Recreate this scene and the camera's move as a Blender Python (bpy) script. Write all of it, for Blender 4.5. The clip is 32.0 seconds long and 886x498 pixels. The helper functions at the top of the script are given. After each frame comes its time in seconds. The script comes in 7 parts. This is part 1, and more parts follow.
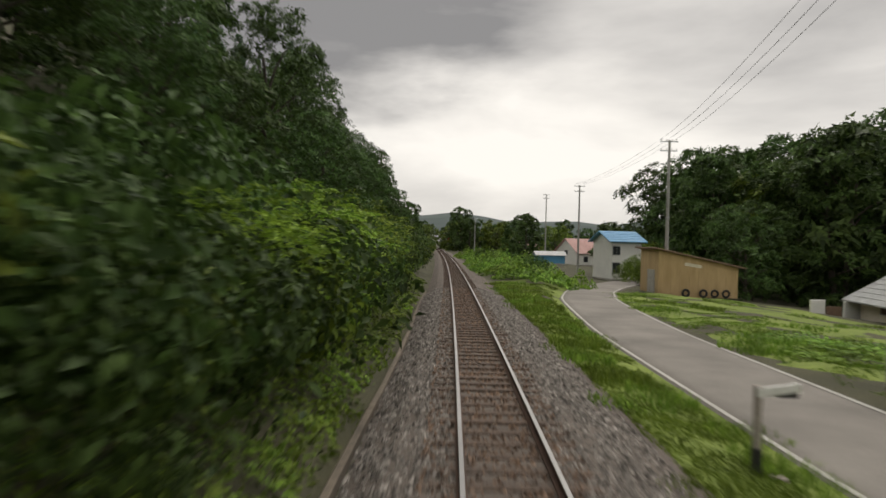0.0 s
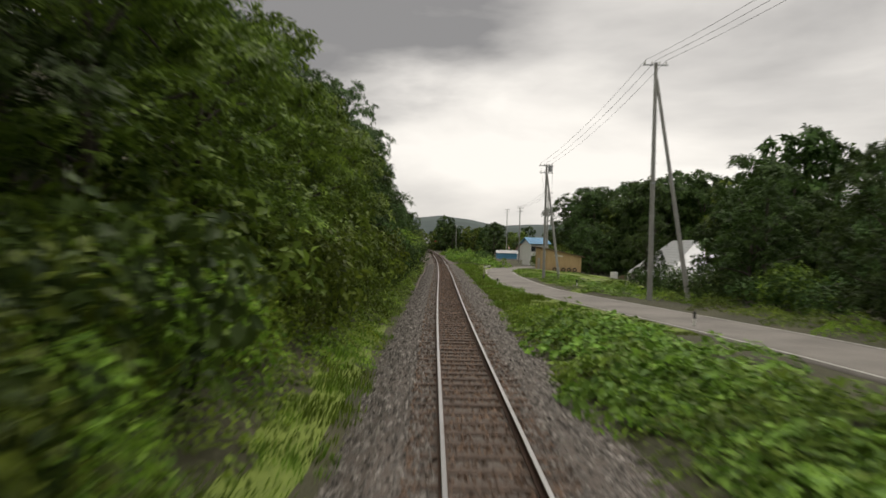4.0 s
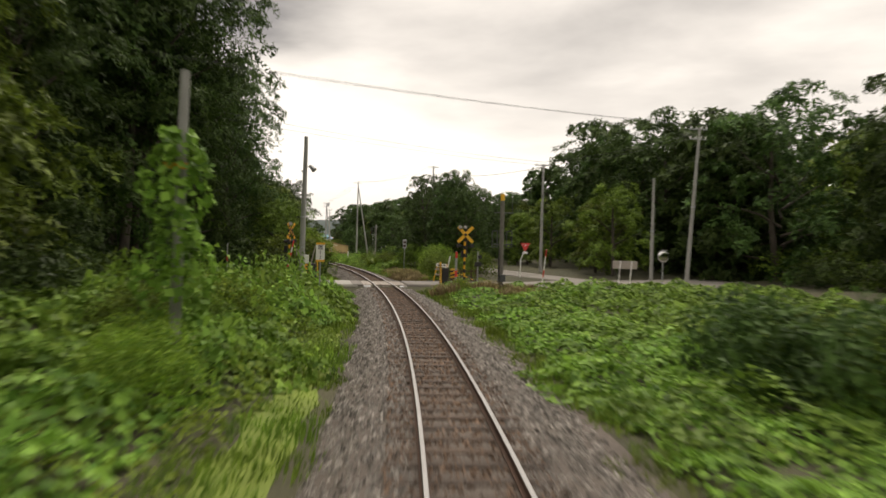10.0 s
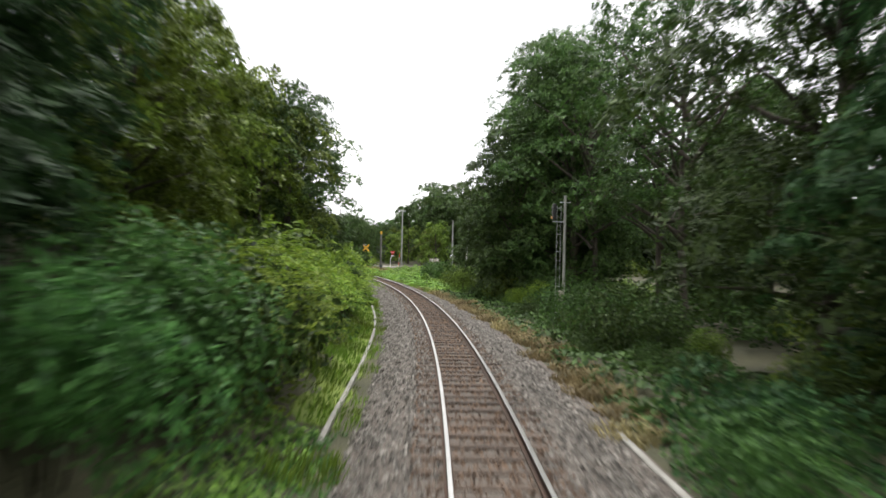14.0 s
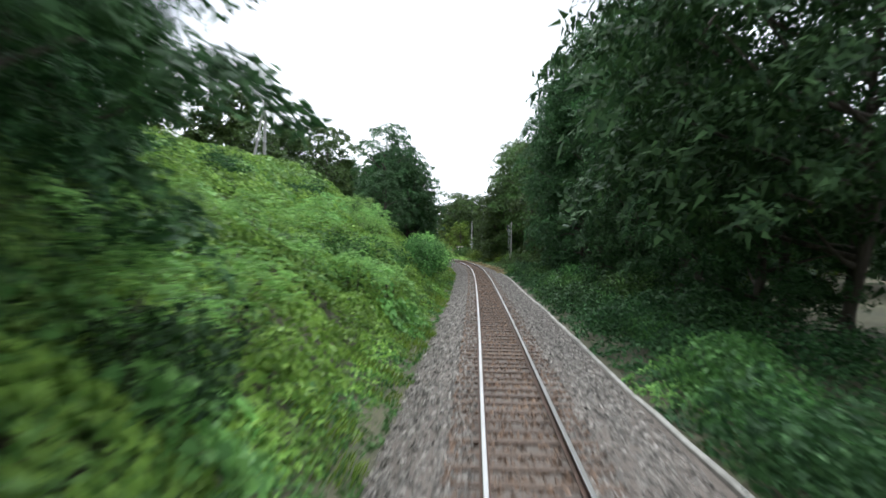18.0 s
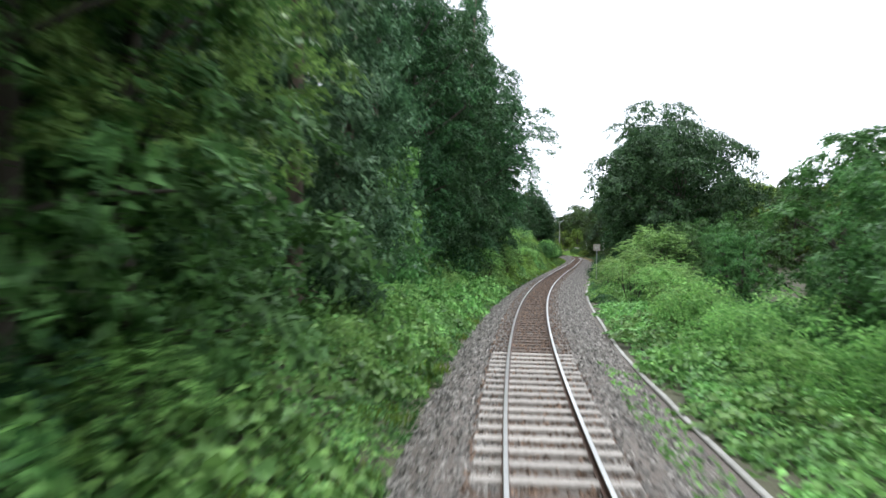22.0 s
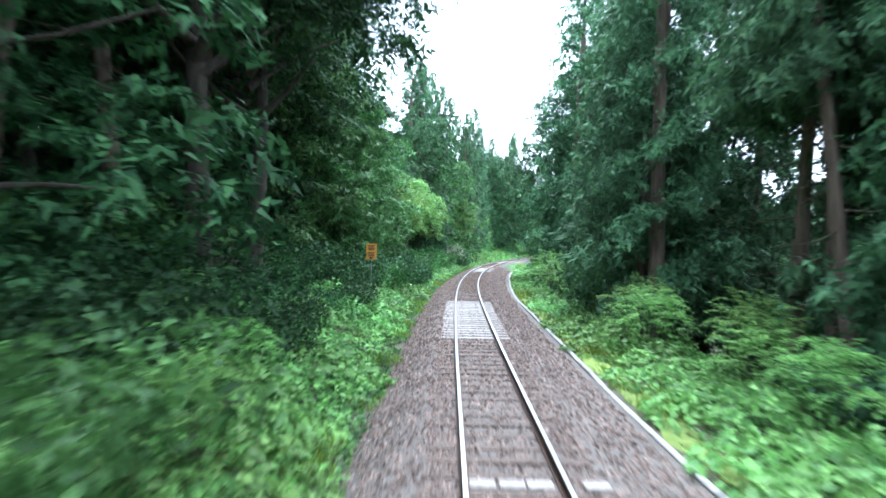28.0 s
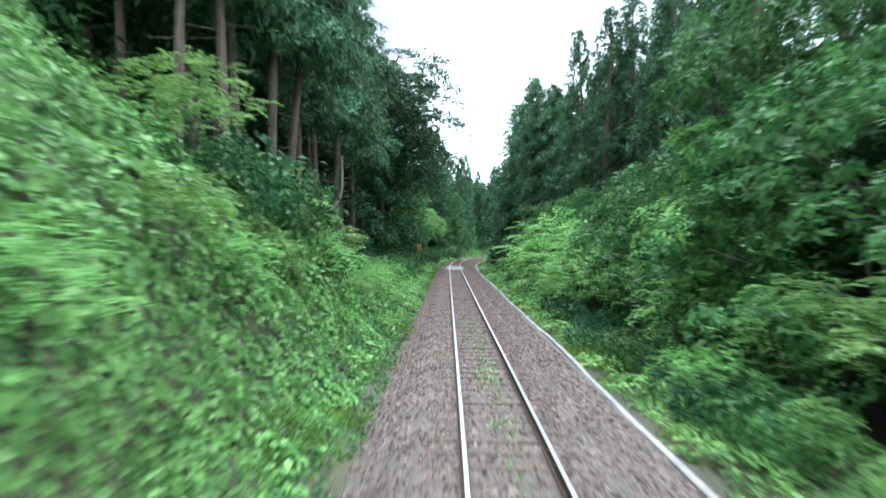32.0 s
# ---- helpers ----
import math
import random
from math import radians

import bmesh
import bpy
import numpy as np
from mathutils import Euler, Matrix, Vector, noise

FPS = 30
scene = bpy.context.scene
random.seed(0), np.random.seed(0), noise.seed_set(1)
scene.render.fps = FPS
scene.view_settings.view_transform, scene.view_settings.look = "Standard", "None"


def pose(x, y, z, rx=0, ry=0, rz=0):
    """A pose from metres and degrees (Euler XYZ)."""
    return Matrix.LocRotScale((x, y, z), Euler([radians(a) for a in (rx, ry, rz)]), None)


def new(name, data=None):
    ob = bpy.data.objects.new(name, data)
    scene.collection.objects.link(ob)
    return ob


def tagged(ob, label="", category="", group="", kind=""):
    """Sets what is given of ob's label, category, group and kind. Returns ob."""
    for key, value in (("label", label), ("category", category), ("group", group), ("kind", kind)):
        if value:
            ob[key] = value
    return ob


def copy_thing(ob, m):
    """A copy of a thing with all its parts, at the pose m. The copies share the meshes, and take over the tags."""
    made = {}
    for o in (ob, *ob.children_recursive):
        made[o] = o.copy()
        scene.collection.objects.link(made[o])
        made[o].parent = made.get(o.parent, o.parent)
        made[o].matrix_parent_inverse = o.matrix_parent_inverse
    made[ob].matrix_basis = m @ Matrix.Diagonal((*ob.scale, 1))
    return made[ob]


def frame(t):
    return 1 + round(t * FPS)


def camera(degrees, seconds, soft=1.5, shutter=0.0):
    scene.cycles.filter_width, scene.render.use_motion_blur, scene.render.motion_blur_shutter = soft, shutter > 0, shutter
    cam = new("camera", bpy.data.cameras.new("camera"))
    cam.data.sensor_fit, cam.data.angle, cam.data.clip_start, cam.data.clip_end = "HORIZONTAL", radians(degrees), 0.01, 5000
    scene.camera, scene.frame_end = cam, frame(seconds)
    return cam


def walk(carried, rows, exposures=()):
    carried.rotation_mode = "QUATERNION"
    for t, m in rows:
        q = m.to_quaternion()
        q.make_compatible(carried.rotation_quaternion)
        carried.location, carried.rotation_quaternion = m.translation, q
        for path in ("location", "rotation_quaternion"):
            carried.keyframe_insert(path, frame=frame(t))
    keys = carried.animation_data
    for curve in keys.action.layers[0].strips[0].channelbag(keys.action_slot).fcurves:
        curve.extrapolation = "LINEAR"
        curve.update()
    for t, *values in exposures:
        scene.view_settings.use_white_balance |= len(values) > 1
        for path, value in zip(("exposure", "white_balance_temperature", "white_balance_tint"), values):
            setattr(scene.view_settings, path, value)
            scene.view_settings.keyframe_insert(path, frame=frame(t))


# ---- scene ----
cam = camera(62.0, 32.0, soft=1.6, shutter=0.5)
PATH = (
    # seconds, x, y, z, heading, pitch, lean
    (0.0, -0.74, 0.00, 2.644, 0.76, -0.64, 1.36),
    (0.5, -0.74, -7.01, 2.654, 0.58, -0.66, 1.37),
    (1.0, -0.75, -14.09, 2.665, 0.54, -0.64, 1.39),
    (1.5, -0.75, -21.26, 2.675, 0.56, -0.67, 1.40),
    (2.0, -0.74, -28.52, 2.686, 0.54, -0.72, 1.41),
    (2.5, -0.71, -35.85, 2.697, 0.62, -0.72, 1.42),
    (3.0, -0.66, -43.26, 2.708, 0.54, -0.64, 1.43),
    (3.5, -0.60, -50.75, 2.719, 0.26, -0.56, 1.44),
    (4.0, -0.55, -58.32, 2.730, -0.27, -0.48, 1.46),
    (4.5, -0.55, -65.96, 2.741, -1.07, -0.40, 1.47),
    (5.0, -0.64, -73.64, 2.752, -2.53, -0.47, 1.48),
    (5.5, -0.88, -81.38, 2.761, -4.01, -0.53, 1.49),
    (6.0, -1.29, -89.16, 2.770, -5.31, -0.42, 1.50),
    (6.5, -1.90, -96.99, 2.778, -6.63, -0.38, 1.51),
    (7.0, -2.69, -104.85, 2.784, -8.04, -0.49, 1.52),
    (7.5, -3.68, -112.75, 2.790, -9.50, -0.50, 1.54),
    (8.0, -4.87, -120.68, 2.795, -10.81, -0.40, 1.55),
    (8.5, -6.25, -128.60, 2.799, -12.21, -0.40, 1.56),
    (9.0, -7.83, -136.50, 2.801, -13.62, -0.49, 1.57),
    (9.5, -9.61, -144.37, 2.801, -14.98, -0.51, 1.58),
    (10.0, -11.60, -152.19, 2.800, -16.39, -0.51, 1.59),
    (10.5, -13.77, -159.97, 2.797, -17.82, -0.47, 1.61),
    (11.0, -16.13, -167.71, 2.792, -19.30, -0.36, 1.62),
    (11.5, -18.69, -175.38, 2.786, -20.81, -0.17, 1.63),
    (12.0, -21.46, -182.99, 2.778, -22.24, 0.11, 1.64),
    (12.5, -24.44, -190.51, 2.770, -23.45, 0.33, 1.55),
    (13.0, -27.60, -197.93, 2.761, -24.44, 0.42, 1.46),
    (13.5, -30.92, -205.25, 2.751, -25.08, 0.52, 1.38),
    (14.0, -34.34, -212.49, 2.740, -25.59, 0.35, 1.29),
    (14.5, -37.81, -219.68, 2.728, -25.77, 0.19, 1.20),
    (15.0, -41.31, -226.83, 2.716, -25.82, 0.02, 1.11),
    (15.5, -44.82, -233.93, 2.703, -25.76, -0.15, 1.02),
    (16.0, -48.33, -241.01, 2.690, -25.69, -0.41, 0.93),
    (16.5, -51.84, -248.04, 2.676, -25.63, -0.64, 0.94),
    (17.0, -55.34, -255.02, 2.662, -25.52, -0.52, 0.94),
    (17.5, -58.81, -261.95, 2.648, -24.97, -0.45, 0.94),
    (18.0, -62.23, -268.85, 2.634, -24.09, -0.48, 0.94),
    (18.5, -65.56, -275.74, 2.620, -22.94, -0.79, 0.94),
    (19.0, -68.78, -282.63, 2.606, -21.52, -1.20, 0.95),
    (19.5, -71.84, -289.54, 2.591, -20.26, -0.96, 0.95),
    (20.0, -74.75, -296.45, 2.577, -18.98, -0.72, 0.95),
    (20.5, -77.49, -303.37, 2.563, -17.85, -0.66, 0.95),
    (21.0, -80.08, -310.30, 2.550, -16.71, -0.61, 0.95),
    (21.5, -82.50, -317.23, 2.537, -15.81, -0.44, 0.96),
    (22.0, -84.76, -324.15, 2.524, -14.33, -0.45, 0.96),
    (22.5, -86.84, -331.08, 2.511, -12.85, -0.46, 0.96),
    (23.0, -88.75, -337.99, 2.499, -11.50, -0.55, 0.96),
    (23.5, -90.50, -344.89, 2.487, -10.31, -0.46, 0.96),
    (24.0, -92.10, -351.77, 2.476, -9.16, -0.43, 0.97),
    (24.5, -93.55, -358.65, 2.465, -8.04, -0.56, 0.97),
    (25.0, -94.88, -365.54, 2.455, -7.65, -0.46, 0.97),
    (25.5, -96.10, -372.45, 2.446, -7.49, -0.36, 0.97),
    (26.0, -97.24, -379.35, 2.437, -7.57, -0.27, 0.97),
    (26.5, -98.33, -386.25, 2.429, -7.88, -0.17, 0.98),
    (27.0, -99.38, -393.15, 2.421, -8.00, -0.31, 0.98),
    (27.5, -100.42, -400.03, 2.414, -8.07, -0.49, 0.98),
    (28.0, -101.45, -406.91, 2.408, -8.07, -0.60, 0.98),
    (28.5, -102.48, -413.78, 2.402, -8.16, -0.65, 0.98),
    (29.0, -103.52, -420.66, 2.397, -8.26, -0.68, 0.99),
    (29.5, -104.55, -427.54, 2.393, -8.29, -0.64, 0.99),
    (30.0, -105.58, -434.42, 2.389, -8.19, -0.45, 0.99),
    (30.5, -106.61, -441.31, 2.387, -8.10, -0.43, 0.99),
    (31.0, -107.64, -448.19, 2.385, -8.09, -0.42, 0.99),
    (31.5, -108.68, -455.08, 2.383, -8.15, -0.44, 1.00),
    (32.0, -109.73, -461.97, 2.383, -8.17, -0.43, 1.00),
)
BEND = [0.07, 0.05, 0.02, -0.01, -0.03, -0.06, -0.09, -0.11, -0.14, -0.16, -0.18, -0.19, -0.21, -0.21, -0.21, -0.21, 0.21, 0.52, -1.0, -2.96, -3.08, -2.91, -3.24, -2.85, -3.52, -3.06, -0.87, -0.2, -0.32, 1.11, 2.75, 2.68, 3.22, 2.88, 2.55, 0.77, -0.02, 0.03, 0.01, -0.45, -0.86, -1.22]  # curvature of the line in 1/km, every 20 m from -300 m
RISE = [-0.2, -0.0, 0.3, 0.6, 1.0, 1.5, 1.5, 0.6, -0.9, -1.7, -1.9, -1.7, -0.9, -0.0, 0.5, 0.8]  # gradient in per mille, every 60 m from -300 m

walk(cam, [(t, pose(x, y, z, 90 + pitch, -lean, heading)) for t, x, y, z, heading, pitch, lean in PATH],
     exposures=[(0.0, 0.0, 6800, 11), (3.0, 0.0, 6800, 11), (6.0, 0.04, 6850, 12), (7.0, 0.3, 7150, 13), (8.0, 0.34, 7250, 13), (9.5, 0.38, 7250, 13), (12.0, 0.45, 7100, 13), (13.0, 0.82, 7200, 13), (13.6, 1.15, 6700, 11),
                (15.3, 1.6, 5850, 7), (17.1, 0.85, 5800, 8), (19.0, 1.85, 5750, 7), (21.0, 1.6, 5750, 7), (23.0, 1.25, 5650, 9), (24.5, 1.35, 5400, 7), (26.5, 1.95, 5250, 5), (28.0, 2.7, 4980, 7), (30.0, 2.75, 4980, 10), (32.0, 1.95, 5150, 5)])

# ---- world, sun ----
world = bpy.data.worlds.new("overcast_sky")
scene.world = world
world.use_nodes = True
wn, wl = world.node_tree.nodes, world.node_tree.links
wn.clear()
sky = wn.new("ShaderNodeTexSky")
sky.sky_type, sky.sun_disc, sky.sun_elevation, sky.sun_rotation = "NISHITA", False, radians(64), radians(25)
coord = wn.new("ShaderNodeTexCoord")
stretch = wn.new("ShaderNodeMapping")
stretch.inputs["Scale"].default_value = (1.0, 1.0, 3.2)
stretch.inputs["Location"].default_value = (0.35, 0.1, 0.0)
wl.new(coord.outputs["Generated"], stretch.inputs["Vector"])
cloud = wn.new("ShaderNodeTexNoise")
cloud.inputs["Scale"].default_value, cloud.inputs["Detail"].default_value, cloud.inputs["Roughness"].default_value = 1.7, 6, 0.5
cloud.inputs["Distortion"].default_value = 0.25
wl.new(stretch.outputs[0], cloud.inputs["Vector"])
tone = wn.new("ShaderNodeValToRGB")
tone.color_ramp.elements[0].position, tone.color_ramp.elements[0].color = 0.20, (0.33, 0.33, 0.335, 1)
tone.color_ramp.elements[1].position, tone.color_ramp.elements[1].color = 0.60, (1.20, 1.18, 1.13, 1)
mid = tone.color_ramp.elements.new(0.44)
mid.color = (0.82, 0.81, 0.79, 1)
# the heavy cloud bank over the hill: its lower edge runs slantwise up the sky
edge_a, edge_b = Vector((-0.150, 0.965, 0.215)), Vector((0.180, 0.930, 0.318))
edge_n = edge_a.cross(edge_b).normalized()
lift_up = wn.new("ShaderNodeVectorMath")
lift_up.operation = "DOT_PRODUCT"
lift_up.inputs[1].default_value = edge_n if edge_n.z > 0 else -edge_n
wl.new(coord.outputs["Generated"], lift_up.inputs[0])
ragged = wn.new("ShaderNodeTexNoise")
ragged.inputs["Scale"].default_value, ragged.inputs["Detail"].default_value = 5.5, 5
wl.new(stretch.outputs[0], ragged.inputs["Vector"])
frayed = wn.new("ShaderNodeMath")
frayed.operation = "MULTIPLY_ADD"
frayed.inputs[1].default_value = 0.22
wl.new(ragged.outputs["Fac"], frayed.inputs[0])
wl.new(lift_up.outputs["Value"], frayed.inputs[2])
over = wn.new("ShaderNodeMapRange")
over.interpolation_type = "SMOOTHSTEP"
over.inputs["From Min"].default_value, over.inputs["From Max"].default_value = -0.01, 0.15
wl.new(frayed.outputs[0], over.inputs["Value"])
bank = wn.new("ShaderNodeVectorMath")
bank.operation = "DISTANCE"
bank.inputs[1].default_value = (-0.16, 0.93, 0.33)
wl.new(coord.outputs["Generated"], bank.inputs[0])
near_bank = wn.new("ShaderNodeMapRange")
near_bank.interpolation_type = "SMOOTHSTEP"
near_bank.inputs["From Min"].default_value, near_bank.inputs["From Max"].default_value = 0.16, 0.40
near_bank.inputs["To Min"].default_value, near_bank.inputs["To Max"].default_value = -0.36, 0.0
wl.new(bank.outputs["Value"], near_bank.inputs["Value"])
weight = wn.new("ShaderNodeMath")
weight.operation = "MULTIPLY_ADD"
weight.inputs[2].default_value = 0.035
wl.new(over.outputs[0], weight.inputs[0])
wl.new(near_bank.outputs[0], weight.inputs[1])
clouds = wn.new("ShaderNodeMath")
wl.new(cloud.outputs["Fac"], clouds.inputs[0])
wl.new(weight.outputs[0], clouds.inputs[1])
wl.new(clouds.outputs[0], tone.inputs["Fac"])
back_sky = wn.new("ShaderNodeBackground")
back_sky.inputs["Strength"].default_value = 0.06
wl.new(sky.outputs[0], back_sky.inputs["Color"])
back_cloud = wn.new("ShaderNodeBackground")
back_cloud.inputs["Strength"].default_value = 0.86
wl.new(tone.outputs[0], back_cloud.inputs["Color"])
veil = wn.new("ShaderNodeMixShader")
veil.inputs[0].default_value = 0.95
wl.new(back_sky.outputs[0], veil.inputs[1])
wl.new(back_cloud.outputs[0], veil.inputs[2])
wout = wn.new("ShaderNodeOutputWorld")
wl.new(veil.outputs[0], wout.inputs["Surface"])
sun = new("sun", bpy.data.lights.new("sun", "SUN"))
sun.data.energy, sun.data.angle, sun.data.color = 1.5, radians(25), (1.0, 0.97, 0.92)
sun.matrix_world = pose(0, 0, 60, 26, 0, 155)


# ---- materials ----
def surface(name, low, high, scale=8.0, rough=0.8, metal=0.0, bump=0.3, detail=6, stain=0.35, stain_scale=0.6, vary=0.0, island=False, coat=0.0, stretch_z=1.0):
    """Two-scale noise between two colours, with bump; vary: how far each object (or island) differs in brightness."""
    m = bpy.data.materials.new(name)
    m.use_nodes = True
    n, l = m.node_tree.nodes, m.node_tree.links
    p = n["Principled BSDF"]
    co = n.new("ShaderNodeTexCoord")
    mp = n.new("ShaderNodeMapping")
    mp.inputs["Scale"].default_value = (1, 1, stretch_z)
    l.new(co.outputs["Object"], mp.inputs["Vector"])
    a = n.new("ShaderNodeTexNoise")
    a.inputs["Scale"].default_value, a.inputs["Detail"].default_value = scale, detail
    b = n.new("ShaderNodeTexNoise")
    b.inputs["Scale"].default_value, b.inputs["Detail"].default_value = stain_scale, 3
    l.new(mp.outputs[0], a.inputs["Vector"])
    l.new(mp.outputs[0], b.inputs["Vector"])
    mix = n.new("ShaderNodeMath")
    mix.operation = "MULTIPLY_ADD"
    mix.inputs[1].default_value = stain
    l.new(b.outputs["Fac"], mix.inputs[0])
    sub = n.new("ShaderNodeMath")
    sub.operation = "MULTIPLY_ADD"
    sub.inputs[1].default_value, sub.inputs[2].default_value = 1.0 - stain, 0.0
    l.new(a.outputs["Fac"], sub.inputs[0])
    l.new(sub.outputs[0], mix.inputs[2])
    r = n.new("ShaderNodeValToRGB")
    r.color_ramp.elements[0].position, r.color_ramp.elements[0].color = 0.33, (*low, 1)
    r.color_ramp.elements[1].position, r.color_ramp.elements[1].color = 0.67, (*high, 1)
    l.new(mix.outputs[0], r.inputs["Fac"])
    out = r.outputs[0]
    if vary:
        if island:
            g = n.new("ShaderNodeNewGeometry").outputs["Random Per Island"]
        else:
            g = n.new("ShaderNodeObjectInfo").outputs["Random"]
        hs = n.new("ShaderNodeHueSaturation")
        rng = n.new("ShaderNodeMapRange")
        rng.inputs["To Min"].default_value, rng.inputs["To Max"].default_value = 1 - vary, 1 + vary
        l.new(g, rng.inputs["Value"])
        l.new(rng.outputs[0], hs.inputs["Value"])
        l.new(out, hs.inputs["Color"])
        out = hs.outputs[0]
    l.new(out, p.inputs["Base Color"])
    p.inputs["Roughness"].default_value, p.inputs["Metallic"].default_value = rough, metal
    if bump:
        bp = n.new("ShaderNodeBump")
        bp.inputs["Strength"].default_value, bp.inputs["Distance"].default_value = bump, 0.02
        l.new(a.outputs["Fac"], bp.inputs["Height"])
        l.new(bp.outputs[0], p.inputs["Normal"])
    return m


def leaf_material(name, dark, light, rough=0.5, through_light=0.3, vary=0.25):
    """Leaves: each one differs a little, each plant too; light comes through them."""
    m = bpy.data.materials.new(name)
    m.use_nodes = True
    n, l = m.node_tree.nodes, m.node_tree.links
    p = n["Principled BSDF"]
    g = n.new("ShaderNodeNewGeometry")
    r = n.new("ShaderNodeValToRGB")
    r.color_ramp.elements[0].position, r.color_ramp.elements[0].color = 0.0, (*dark, 1)
    r.color_ramp.elements[1].position, r.color_ramp.elements[1].color = 1.0, (*light, 1)
    l.new(g.outputs["Random Per Island"], r.inputs["Fac"])
    hs = n.new("ShaderNodeHueSaturation")
    info = n.new("ShaderNodeObjectInfo")
    rng = n.new("ShaderNodeMapRange")
    rng.inputs["To Min"].default_value, rng.inputs["To Max"].default_value = 1 - vary, 1 + vary
    hue = n.new("ShaderNodeMapRange")
    hue.inputs["To Min"].default_value, hue.inputs["To Max"].default_value = 0.485, 0.512
    l.new(info.outputs["Random"], rng.inputs["Value"])
    l.new(info.outputs["Random"], hue.inputs["Value"])
    l.new(hue.outputs[0], hs.inputs["Hue"])
    l.new(r.outputs[0], hs.inputs["Color"])
    l.new(hs.outputs[0], p.inputs["Base Color"])
    co = n.new("ShaderNodeTexCoord")
    # lit and shaded patches of foliage, put into the leaf colour by noise
    branch = n.new("ShaderNodeTexNoise")
    branch.inputs["Scale"].default_value, branch.inputs["Detail"].default_value = 0.9, 2
    l.new(co.outputs["Object"], branch.inputs["Vector"])
    young = n.new("ShaderNodeMapRange")
    young.inputs["From Min"].default_value, young.inputs["From Max"].default_value = 0.36, 0.64
    young.inputs["To Min"].default_value, young.inputs["To Max"].default_value = 0.68, 1.34
    l.new(branch.outputs["Fac"], young.inputs["Value"])
    both = n.new("ShaderNodeMath")
    both.operation = "MULTIPLY"
    l.new(rng.outputs[0], both.inputs[0])
    l.new(young.outputs[0], both.inputs[1])
    l.new(both.outputs[0], hs.inputs["Value"])
    p.inputs["Roughness"].default_value = rough
    p.inputs["Specular IOR Level"].default_value = 0.12
    t = n.new("ShaderNodeBsdfTranslucent")
    l.new(hs.outputs[0], t.inputs["Color"])
    mx = n.new("ShaderNodeMixShader")
    mx.inputs[0].default_value = through_light
    l.new(p.outputs[0], mx.inputs[1])
    l.new(t.outputs[0], mx.inputs[2])
    l.new(mx.outputs[0], n["Material Output"].inputs["Surface"])
    return m


M_SOIL = surface("soil_and_low_weeds", (0.020, 0.022, 0.011), (0.092, 0.086, 0.042), 24, 0.95, bump=1.0, stain=0.4, stain_scale=0.35)
M_BALLAST = surface("ballast_bed", (0.045, 0.034, 0.027), (0.170, 0.142, 0.120), 30, 0.95, bump=1.0, stain=0.3, stain_scale=0.5)
M_STONE = surface("ballast_stone", (0.106, 0.095, 0.084), (0.335, 0.308, 0.280), 12, 0.9, bump=0.3, vary=0.65, island=True)
M_STONE_RUST = surface("rusty_stone", (0.070, 0.043, 0.028), (0.225, 0.150, 0.105), 12, 0.9, bump=0.3, vary=0.6, island=True)
M_STONE_BROWN = surface("brown_ballast_stone", (0.088, 0.060, 0.047), (0.285, 0.212, 0.174), 12, 0.9, bump=0.3, vary=0.55, island=True)
M_SLEEPER = surface("tarred_wood", (0.026, 0.018, 0.013), (0.110, 0.074, 0.052), 14, 0.85, bump=0.5, vary=0.35)
M_CONC_SLEEPER = surface("pale_concrete", (0.21, 0.186, 0.162), (0.38, 0.34, 0.30), 16, 0.85, bump=0.25, vary=0.12)
M_RAILTOP = surface("polished_rail_steel", (0.42, 0.405, 0.39), (0.62, 0.60, 0.58), 20, 0.30, 1.0, bump=0.03)
M_RAIL = surface("rusty_rail", (0.035, 0.020, 0.013), (0.12, 0.062, 0.038), 22, 0.8, 0.2, bump=0.4)
M_CONCRETE = surface("weathered_concrete", (0.24, 0.23, 0.20), (0.46, 0.44, 0.40), 9, 0.85, bump=0.3)
M_KERB = surface("stained_kerb_concrete", (0.17, 0.16, 0.14), (0.36, 0.345, 0.315), 5, 0.9, bump=0.3, stain=0.55, stain_scale=0.9)
M_DARK_STEEL = surface("dark_painted_steel", (0.045, 0.048, 0.052), (0.10, 0.105, 0.11), 12, 0.6, 0.3, bump=0.08)
M_OLD_BEAM = surface("mossy_old_beam", (0.055, 0.045, 0.034), (0.19, 0.155, 0.115), 7, 0.9, bump=0.4, stain=0.5)
M_POLE = surface("grey_concrete_pole", (0.20, 0.20, 0.19), (0.36, 0.355, 0.33), 6, 0.8, bump=0.15, stain=0.5, stretch_z=0.3)
M_ASPHALT = surface("worn_asphalt", (0.125, 0.114, 0.101), (0.255, 0.234, 0.208), 30, 0.9, bump=0.25, stain=0.55, stain_scale=0.35)
M_WHITE = surface("white_paint", (0.60, 0.60, 0.57), (0.80, 0.80, 0.77), 12, 0.5, bump=0.08)
M_WORN = surface("worn_road_paint", (0.26, 0.25, 0.22), (0.50, 0.49, 0.45), 14, 0.8, bump=0.1)
M_RED = surface("red_paint", (0.50, 0.035, 0.03), (0.68, 0.06, 0.05), 10, 0.45, bump=0.05)
M_YELLOW = surface("yellow_paint", (0.62, 0.32, 0.015), (0.80, 0.44, 0.03), 10, 0.5, bump=0.06)
M_ORANGE = surface("orange_board", (0.62, 0.27, 0.02), (0.75, 0.36, 0.03), 10, 0.5, bump=0.05)
M_BLACK = surface("black_paint", (0.012, 0.012, 0.012), (0.03, 0.03, 0.03), 12, 0.55, bump=0.08)
